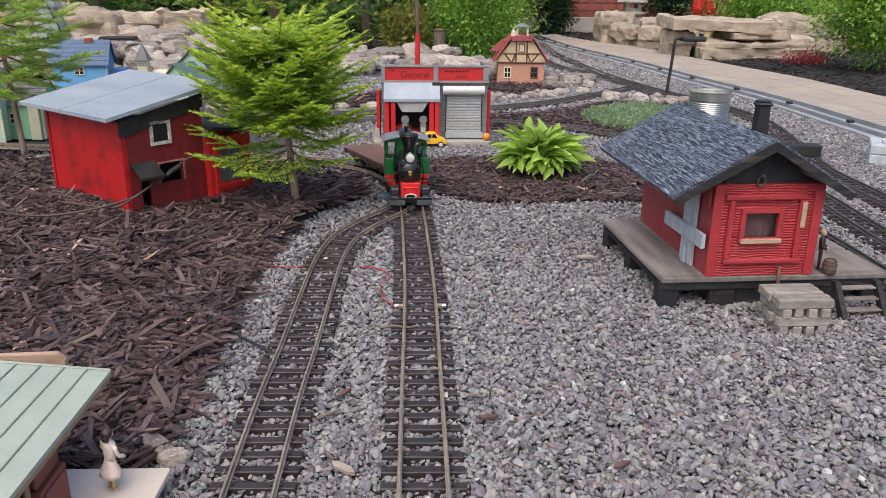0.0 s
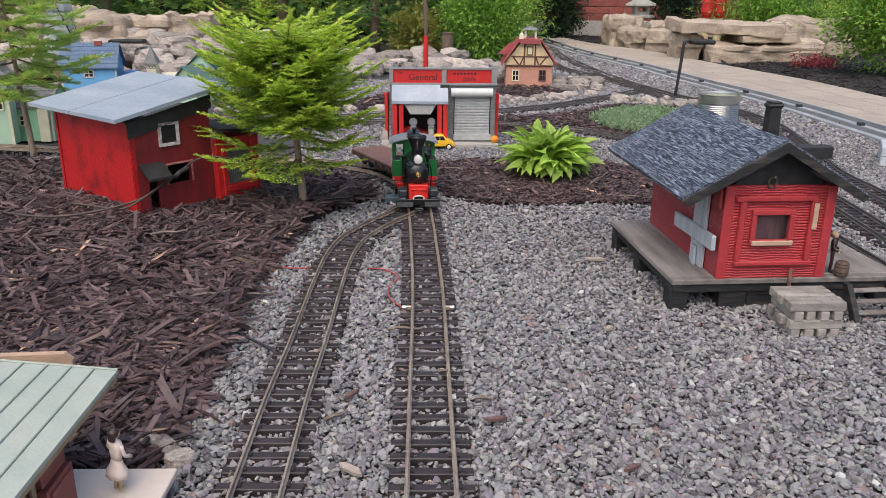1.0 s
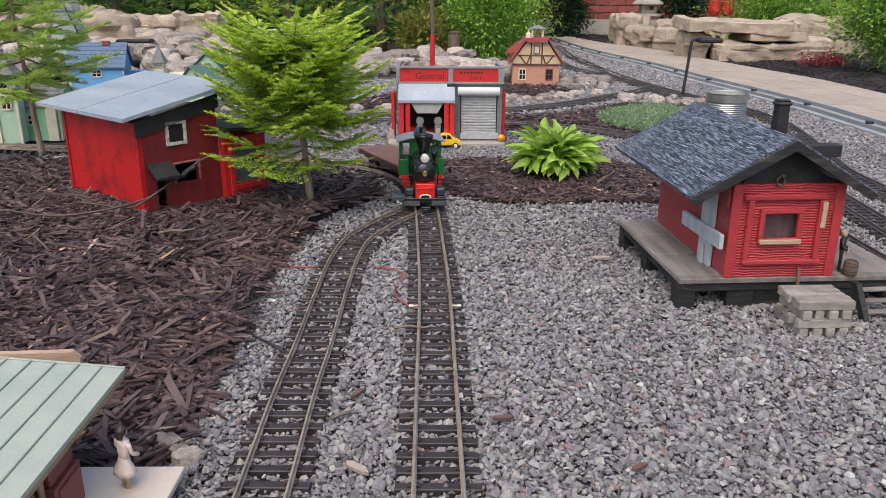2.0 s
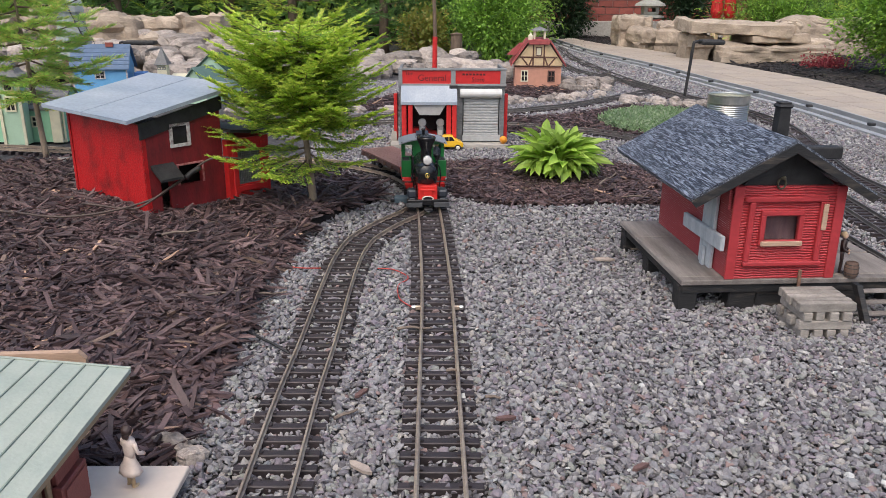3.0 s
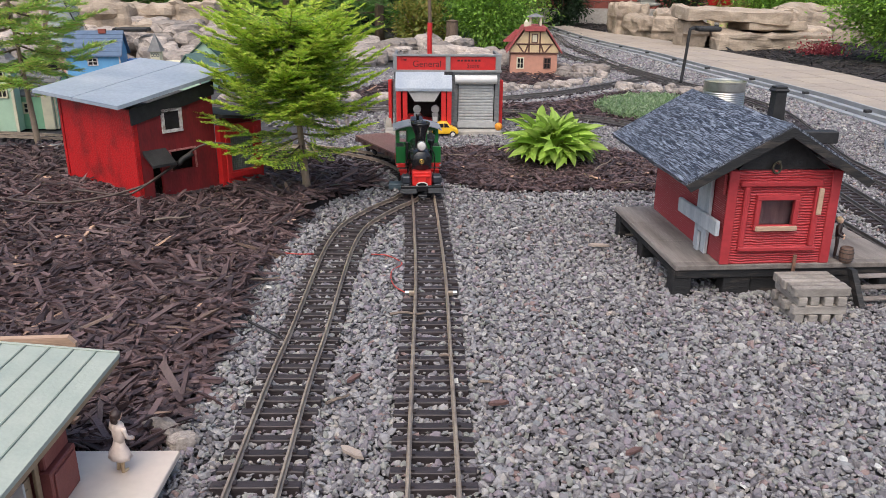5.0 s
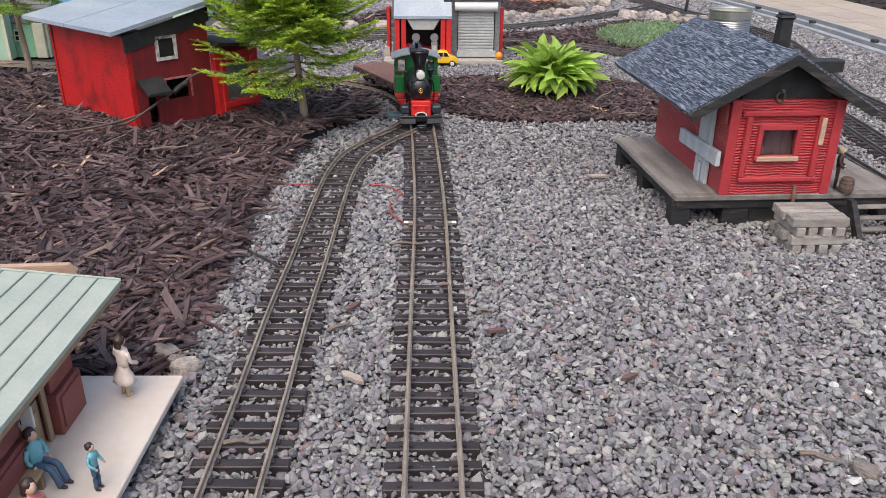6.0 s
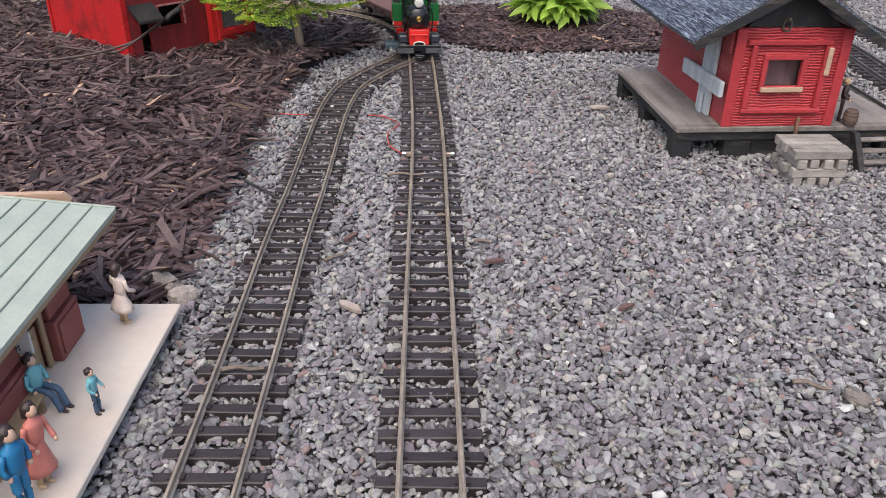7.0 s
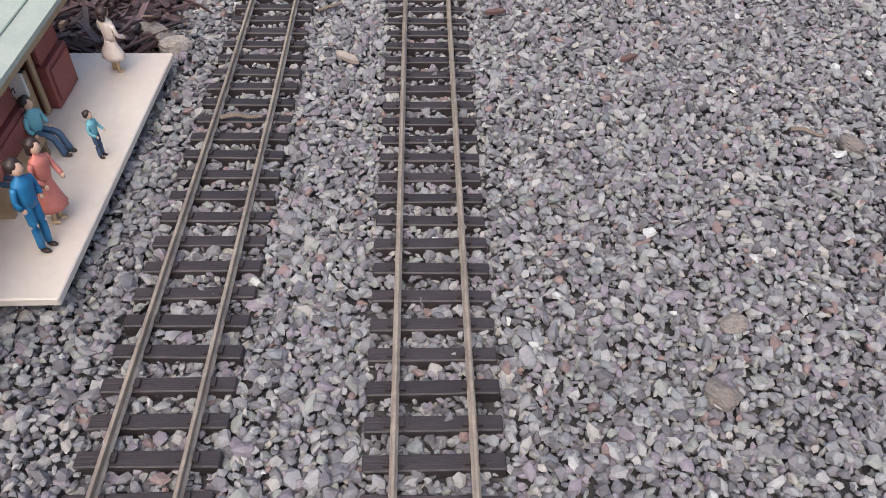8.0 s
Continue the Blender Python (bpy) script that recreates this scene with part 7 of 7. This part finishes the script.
g2 = gable_house("green_toy_house", pose(-0.965, 3.28, 0, 0, 0, -20), 0.10, 0.12, 0.085, 0.055, pale_mint, mid_green, white_trim, "small pale green toy house with a grey green roof", wins=((0.0, 0.07, 0.02, 0.026),))
c1 = thing("toy_chapel", pose(-1.20, 3.62, 0), "small white toy chapel tower with a grey spire", "toy building", "village of toy houses")
bm = BM()
box(bm, -0.021, 0.021, -0.021, 0.021, 0, 0.13, 0.001)
part("tower", bm, cream, c1)
for k in range(3):
    bm = BM()
    torus(bm, 0.006, 0.0018, pose(-0.012 + 0.012 * k, -0.0215, 0.112, 90), n=10, k=5)
    part("lattice_ring", bm, grey_shingle, c1)
bm = BM()
lathe(bm, [(0.042, 0.128), (0.021, 0.165), (0.0005, 0.204)], 4, pose(0, 0, 0, 0, 0, 45))
part("spire", bm, grey_shingle, c1)
bm = BM()
box(bm, 0.03, 0.16, 0.0, 0.09, 0, 0.06)
part("nave", bm, cream, c1)
bm = BM()
prism(bm, [(-0.005, 0.06), (0.095, 0.06), (0.045, 0.085)], "x", 0.026, 0.165)
part("nave_roof", bm, cream, c1)
ch = gable_house("green_toy_church", pose(-1.31, 2.41, 0, 0, 0, 2), 0.40, 0.16, 0.098, 0.06, mint, grey_shingle, cream, "mint green toy church with cream trim and a tower", wins=((0.055, 0.062, 0.03, 0.034), (0.12, 0.062, 0.03, 0.034), (-0.03, 0.062, 0.03, 0.034)), axis="x", over=0.004)
bm = BM()
box(bm, 0.045, 0.105, -0.046, -0.004, 0, 0.20, 0.001)
tw = part("tower", bm, pale_mint, ch)
for x in (0.045, 0.105):
    bm = BM()
    box(bm, x - 0.004, x + 0.004, -0.052, -0.047, 0.0, 0.20)
    part("tower_trim", bm, cream, tw)
bm = BM()
lathe(bm, [(0.064, 0.20), (0.040, 0.208), (0.024, 0.225), (0.0005, 0.262)], 4, pose(0.075, -0.025, 0, 0, 0, 45))
part("tower_roof", bm, grey_shingle, tw)
window(ch, pose(0.075, -0.0475, 0.175), 0.028, 0.036, 0.003, cream, True, 0)
window(ch, pose(0.075, -0.0475, 0.120), 0.032, 0.045, 0.003, cream, True, 1)
bm = BM()
box(bm, 0.165, 0.195, -0.012, 0.0, 0.0, 0.098, 0.001)
part("corner_pier", bm, cream, ch)

# windmill
wm = thing("toy_windmill", pose(-1.715, 3.93, 0), "grey toy windmill with dark sails on a brick base", "toy windmill", "village of toy houses")
bm = BM()
lathe(bm, [(0.065, 0.0), (0.065, 0.135), (0.07, 0.14)], 8)
b0 = part("brick_base", bm, mat("pink_brick_paint", (0.42, 0.24, 0.18), 0.8, 0.25, 60, 0.3), wm)
bm = BM()
lathe(bm, [(0.015, 0), (0.015, 0.004)], 16, pose(0.02, -0.063, 0.10, 90))
part("arch_door", bm, dark_inside, wm)
bm = BM()
lathe(bm, [(0.100, 0.135), (0.092, 0.16), (0.058, 0.34)], 8)
part("body", bm, mat("grey_green_shingle", (0.33, 0.37, 0.34), 0.8, 0.2, 50, 0.3), wm)
bm = BM()
lathe(bm, [(0.066, 0.34), (0.066, 0.352), (0.06, 0.39), (0.03, 0.43), (0.0, 0.44)], 8, ends=False)
part("cap", bm, mat("pale_grey_cap", (0.40, 0.43, 0.42), 0.8, 0.2, 50, 0.3), wm)
hub = Vector((0.02, -0.075, 0.375))
for k in range(4):
    a = radians(22 + 90 * k)
    d = Vector((math.cos(a), 0, math.sin(a)))
    bm = BM()
    tube(bm, [hub, hub + d * 0.25], 0.003, 6)
    s = Vector((-d.z, 0, d.x))
    for j in range(8):
        p = hub + d * (0.06 + 0.024 * j)
        tube(bm, [p, p + s * 0.035], 0.0013, 5)
    tube(bm, [hub + d * 0.06 + s * 0.035, hub + d * 0.235 + s * 0.035], 0.0015, 5)
    part("sail", bm, black_paint, wm)

# half-timbered house
td = thing("timbered_house", pose(0.512, 3.93, 0, 0, 0, -4), "pink half-timbered toy house with red roof and cupola", "toy building")
pink = mat("salmon_wall", (0.55, 0.27, 0.19), 0.7, 0.15, 50, 0.1)
plaster = mat("cream_plaster", (0.60, 0.45, 0.27), 0.7, 0.15, 50, 0.1)
timber = mat("brown_timber_paint", (0.13, 0.06, 0.045), 0.6, 0.2, 60, 0.1)
roof_red = mat("dull_red_roof", (0.36, 0.075, 0.075), 0.6, 0.25, 60, 0.3)
W, D, H, P = 0.225, 0.20, 0.100, 0.222
bm = BM()
box(bm, -W / 2, W / 2, 0, D, 0, H)
part("lower_wall", bm, pink, td)
bm = BM()
prism(bm, [(-W / 2 - 0.004, H), (W / 2 + 0.004, H), (W / 2 + 0.004, H + 0.018), (0.045, P - 0.012), (-0.045, P - 0.012), (-W / 2 - 0.004, H + 0.018)], "y", -0.006, D)
part("upper_wall", bm, plaster, td, "cream plaster with brown timbers")
for pts in (((-0.115, H + 0.003), (0.115, H + 0.003)), ((-0.09, H + 0.045), (0.09, H + 0.045)), ((-0.05, H + 0.005), (-0.08, H + 0.043)), ((0.05, H + 0.005), (0.08, H + 0.043)), ((-0.026, H + 0.005), (-0.026, P - 0.014)), ((0.026, H + 0.005), (0.026, P - 0.014)), ((-0.045, H + 0.005), (-0.03, H + 0.043)), ((0.045, H + 0.005), (0.03, H + 0.043)), ((-0.045, P - 0.016), (0.045, P - 0.016))):
    (xa, za), (xb, zb) = pts
    bm = BM()
    tube(bm, [(xa, -0.007, za), (xb, -0.007, zb)], 0.0035, 4)
    part("timber", bm, timber, td)
for s in (-1, 1):
    bm = BM()
    prism(bm, [(0, P), (s * 0.052, P - 0.004), (s * 0.132, H + 0.002), (s * 0.136, H + 0.008), (s * 0.055, P + 0.003), (0, P + 0.007)], "y", -0.022, D + 0.02)
    part("roof", bm, roof_red, td)
bm = BM()
prism(bm, [(-0.024, P + 0.002), (-0.024, P - 0.016), (0.02, P + 0.002)], "x", -0.05, 0.05)
part("hip_end", bm, roof_red, td)
for x, w in ((-0.065, 0.036), (0.065, 0.036)):
    window(td, pose(x, -0.0005, 0.055), w, 0.055, 0.004, cream if x < 0 else timber, True, 1)
window(td, pose(0, -0.0065, H + 0.072), 0.03, 0.042, 0.003, timber, True, 0, glass_mat=cream)
bm = BM()
box(bm, -0.115, -0.1126, 0.05, 0.09, 0.03, 0.085)
part("side_window", bm, timber, td)
for x, y in ((-0.02, 0.06), (0.03, 0.06), (-0.02, 0.11), (0.03, 0.11)):
    bm = BM()
    box(bm, x - 0.004, x + 0.004, y - 0.004, y + 0.004, P, P + 0.046)
    part("cupola_post", bm, cream, td)
bm = BM()
lathe(bm, [(0.058, 0.0), (0.05, 0.004), (0.0005, 0.018)], 4, pose(0.005, 0.085, P + 0.045, 0, 0, 45))
part("cupola_roof", bm, grey_shingle, td)
bm = BM()
box(bm, -0.052, -0.030, 0.02, 0.04, P - 0.03, P + 0.024, 0.001)
lathe(bm, [(0.012, 0.024), (0.0005, 0.038)], 4, pose(-0.041, 0.03, P, 0, 0, 45))
part("chimney", bm, cream, td)
bm = BM()
prism(bm, [(-0.150, 0.150), (-0.06, 0.150), (-0.06, 0.205), (-0.09, 0.205)], "y", 0.07, 0.13)
part("dormer", bm, roof_red, td)

# ---- garden things ----
can = thing("tin_can", pose(1.055, 2.86, 0) @ Matrix.Scale(0.93, 4), "large shiny ribbed tin can standing on the gravel", "can")
bm = BM()
prof = [(0.076, 0.0)]
for i in range(9):
    z = 0.006 + i * 0.0075
    prof += [(0.0775, z), (0.0745, z + 0.00375)]
prof += [(0.0775, 0.076), (0.0775, 0.103), (0.0795, 0.105), (0.0795, 0.108), (0.077, 0.108), (0.076, 0.104), (0.075, 0.01)]
lathe(bm, prof, 40, ends=False)
part("can_wall", bm, steel, can, "shiny ribbed tin", smooth=False)
bm = BM()
lathe(bm, [(0.0765, 0.098), (0.0, 0.0985)], 40, ends=False)
part("can_lid", bm, mat("dull_yellow_green_lid", (0.34, 0.33, 0.22), 0.5, 0.2, 30, 0.05), can)


def path_lamp(m, h, arm, label):
    root = thing("path_lamp", m, label, "garden lamp", "path lamps")
    bm = BM()
    tube(bm, [(0, 0, -0.01), (0.012, 0, h * 0.6), (0.018, 0, h - 0.01), (0.026, 0, h), (0.05, 0, h)], 0.0068, 8, 0.012)
    part("pole", bm, black_paint, root, smooth=True)
    bm = BM()
    box(bm, 0.045, 0.045 + arm, -0.035, 0.035, h - 0.012, h + 0.008, 0.006)
    part("lamp_head", bm, black_paint, root)


path_lamp(pose(1.106, 3.515, 0), 0.245, 0.10, "black bent path lamp beside the tracks")
path_lamp(pose(-1.64, 4.25, 0.10), 0.085, 0.16, "black bent path lamp among the stones")
pl = thing("red_pole", pose(0.0, 2.60, 0), "thin pole with red painted lower part behind the store", "pole")
bm = BM()
tube(bm, [(0, 0, -0.01), (0.003, 0, 0.305)], 0.0078, 8)
part("painted_shaft", bm, red_bright, pl)
bm = BM()
tube(bm, [(0.003, 0, 0.305), (-0.002, 0, 0.55), (0.004, 0, 0.9)], 0.0058, 8, 0.05)
part("bare_shaft", bm, trunk_bark, pl)
lg = thing("log_post", pose(0.155, 5.25, 0), "short weathered log post with a pale top", "post")
bm = BM()
lathe(bm, [(0.04, 0.0), (0.037, 0.18), (0.042, 0.19), (0.0, 0.2)], 14, ends=False)
part("log", bm, trunk_bark, lg)
st = thing("stake", pose(-0.252, 2.485, 0), "thin grey stake behind the sapling", "stake")
bm = BM()
tube(bm, [(0, 0, -0.01), (-0.012, 0, 0.10)], 0.005, 7)
part("shaft", bm, grey_wood, st)
tb = thing("timber_curb", pose(1.222, 2.10, 0, 0, 0, -28), "pale grey timber box frame lying on the gravel", "timber frame")
for k in range(2):
    for a, b, c, d in ((0, 0.34, 0, 0.03), (0, 0.34, 0.11, 0.14), (0, 0.03, 0.032, 0.108), (0.31, 0.34, 0.032, 0.108), (0.032, 0.308, 0.032, 0.108)):
        bm = BM()
        box(bm, a, b, c, d, k * 0.026, k * 0.026 + 0.025, 0.002)
        part("board", bm, white_wood, tb)
ln = thing("stone_lantern", pose(1.93, 7.25, 0.19), "grey stone garden lantern on a block", "lantern")
stone_grey = mat("grey_granite", (0.33, 0.33, 0.29), 0.9, 0.25, 30, 0.4)
bm = BM()
box(bm, -0.03, 0.03, -0.03, 0.03, -0.03, 0.04, 0.004)
part("post", bm, stone_grey, ln)
bm = BM()
lathe(bm, [(0.05, 0.04), (0.13, 0.055), (0.13, 0.07), (0.06, 0.085)], 6)
part("platform", bm, stone_grey, ln)
bm = BM()
for x in (-0.05, 0.05):
    box(bm, x - 0.014, x + 0.014, -0.06, 0.06, 0.085, 0.155)
box(bm, -0.036, 0.036, -0.06, 0.06, 0.085, 0.105)
box(bm, -0.036, 0.036, -0.06, 0.06, 0.14, 0.155)
part("lamp_house", bm, stone_grey, ln)
bm = BM()
lathe(bm, [(0.14, 0.155), (0.13, 0.175), (0.05, 0.21), (0.02, 0.24)], 6)
part("lantern_roof", bm, stone_grey, ln)
for i, x in enumerate((2.42, 2.53)):
    o = thing("garden_ornament", pose(x, 6.95, 0.0), "bright red garden ornament on a pale foot", "ornament", "red ornaments")
    bm = BM()
    lathe(bm, [(0.035, 0.0), (0.03, 0.25), (0.035, 0.255)], 12)
    part("foot", bm, plaster, o)
    bm = BM()
    lathe(bm, [(0.036, 0.255), (0.05, 0.30), (0.045, 0.40), (0.05, 0.52)], 12)
    part("red_body", bm, red_bright, o)
fl = thing("red_flowers", pose(2.52, 5.15, 0), "low red flowering plant beside the stone slab", "plant")
R = np.random.default_rng(31)
n = 900
b = np.stack([R.normal(0, 0.065, n), R.normal(0, 0.06, n), np.abs(R.normal(0, 0.035, n))], 1)
leaves("blossom", b, R.normal(0, 1, (n, 3)), R.normal(0, 1, (n, 3)), np.full(n, 0.02), np.full(n, 0.012), leaf_mat("red_petals", [(0.36, 0.05, 0.07), (0.48, 0.10, 0.11), (0.28, 0.04, 0.05)]), fl)

# ---- switch machine, rail clamps, wires and litter ----
sw = thing("switch_machine", pose(-0.070, 1.712, 0, 0, 0, 2), "blue grey switch motor box beside the track", "switch motor")
bm = BM()
box(bm, -0.019, 0.019, -0.012, 0.016, 0.0, 0.013, 0.0015)
part("motor_box", bm, mat("blue_grey_plastic", (0.085, 0.125, 0.15), 0.45, 0.15, 60, 0.05), sw)
bm = BM()
box(bm, 0.019, 0.026, -0.005, 0.005, 0.001, 0.007, 0.0005)
box(bm, -0.028, -0.019, -0.004, 0.004, 0.001, 0.006, 0.0005)
part("throw_rod", bm, black_paint, sw)
for s in (-1, 1):
    cl = thing("rail_clamp", pose(s * 0.0275, 1.093, 0.0045), "small metal rail clamp with screw on the rail", "rail clamp", "rail clamps")
    bm = BM()
    box(bm, -0.004, 0.004, -0.003, 0.003, 0, 0.006, 0.0006)
    part("clamp_block", bm, rail_metal, cl)
    bm = BM()
    lathe(bm, [(0.0034, 0), (0.0034, 0.005), (0.001, 0.006)], 10, pose(s * 0.004, 0, 0.0035, 0, 90 * s, 0))
    part("screw", bm, steel, cl)
red_wire = mat("red_wire", (0.42, 0.06, 0.05), 0.5, 0.2, 100, 0.05)
for pts, lab in (([(-0.035, 1.10, 0.004), (-0.055, 1.13, 0.006), (-0.06, 1.19, 0.004), (-0.045, 1.22, 0.006), (-0.07, 1.26, 0.005), (-0.10, 1.27, 0.004)], "thin red wire lying loose on the gravel"), ([(-0.19, 1.27, 0.004), (-0.22, 1.265, 0.006), (-0.25, 1.28, 0.004)], "thin red wire end beside the siding")):
    bm = BM()
    tube(bm, pts, 0.0011, 5, 0.008)
    tagged(part("wire", bm, red_wire, smooth=True), lab, "wire", "red wires")
bm = BM()
tube(bm, [(-0.25, 1.0, 0.012), (-0.215, 0.975, 0.008), (-0.19, 0.955, 0.004), (-0.185, 0.95, 0.002)], 0.0018, 6, 0.008)
tagged(part("cable", bm, black_paint, smooth=True), "black cable end coming out of the bark", "cable")
twig_m = mat("grey_twig", (0.20, 0.155, 0.125), 0.85, 0.3, 90, 0.4)
for x, y, a, ln_, z in ((-0.03, 1.02, 5, 0.05, 0.008), (0.40, 1.82, 62, 0.14, 0.03), (-0.10, 0.80, 40, 0.03, 0.006), (0.32, 0.58, -20, 0.03, 0.006), (0.44, 0.45, 40, 0.05, 0.006), (0.33, 0.31, -30, 0.055, 0.006), (-0.158, 0.60, 4, 0.035, 0.0085), (0.02, 0.90, 0, 0.022, 0.006), (0.36, 1.36, -25, 0.035, 0.006), (-0.31, 1.10, 30, 0.07, 0.026), (-0.25, 1.13, 20, 0.07, 0.014), (0.08, 2.0, 12, 0.16, 0.012), (0.45, 1.72, 6, 0.08, 0.012), (-0.43, 1.32, 25, 0.06, 0.05), (0.062, 0.835, -4, 0.022, 0.006)):
    bm = BM()
    d = Vector((math.cos(radians(a)), math.sin(radians(a)), 0)) * ln_ / 2
    p = Vector((x, y, z))
    w = ln_ * 0.05
    tube(bm, [p - d, p - d * 0.3 + Vector((0.002, w, 0.001)), p + d * 0.4 + Vector((0, -w, 0.0)), p + d], 0.0022, 6, 0.006, taper=0.6)
    tagged(part("twig", bm, twig_m), "small dry grey brown twig lying on the ground", "twig", "fallen twigs")
tbd = thing("tan_board", pose(-0.435, 0.80, 0.0, 0, 0, 8), "tan wooden board standing behind the depot", "board")
bm = BM()
prism(bm, [(-0.12, 0.0), (0.065, 0.0), (0.065, 0.068), (0.058, 0.076), (-0.12, 0.082)], "y", -0.004, 0.004)
part("board_panel", bm, pale_wood, tbd)

cb = thing("concrete_block", pose(-1.01, 2.03, 0, 0, 0, 3), "small pale concrete block lying beside the pine sapling", "block")
bm = BM()
box(bm, 0.0, 0.066, 0.0, 0.05, -0.004, 0.024, 0.003)
part("block_body", bm, concrete, cb)

sk = thing("stick", pose(0.518, 1.098, 0.0), "short brown wooden stick leaning on the hut deck", "stick")
bm = BM()
tube(bm, [(0, 0, -0.004), (0.0, 0.004, 0.062)], 0.0026, 7)
part("shaft", bm, mat("brown_stick", (0.22, 0.12, 0.08), 0.8, 0.3, 80, 0.3), sk)
for x, y, ln_, a, label in ((0.285, 1.31, 0.036, -14, "flat pale wood chip lying on the gravel"), (0.07, 0.79, 0.022, 8, "reddish brown bark chip lying on the gravel"), (-0.088, 0.845, 0.022, 55, "dark bark chip lying between the tracks"), (-0.075, 0.70, 0.032, -40, "pale wood chip lying between the tracks"), (0.19, 0.70, 0.020, 30, "reddish brown bark chip lying on the gravel")):
    bm = BM()
    prism(bm, [(-ln_ / 2, 0.0), (-ln_ * 0.3, -ln_ * 0.13), (ln_ * 0.25, -ln_ * 0.16), (ln_ / 2, -0.002), (ln_ * 0.2, ln_ * 0.12), (-ln_ * 0.35, ln_ * 0.10)], "z", 0.0, 0.0035)
    dry = mat("pale_chip", (0.40, 0.33, 0.28), 0.85, 0.3, 90, 0.4) if "pale" in label else mat("brown_chip", (0.14, 0.078, 0.070), 0.8, 0.35, 90, 0.4)
    ob = part("wood_chip", bm, dry)
    ob.matrix_basis = pose(x, y, 0.005, 4, -3, a)
    tagged(ob, label, "wood chip", "loose wood chips")
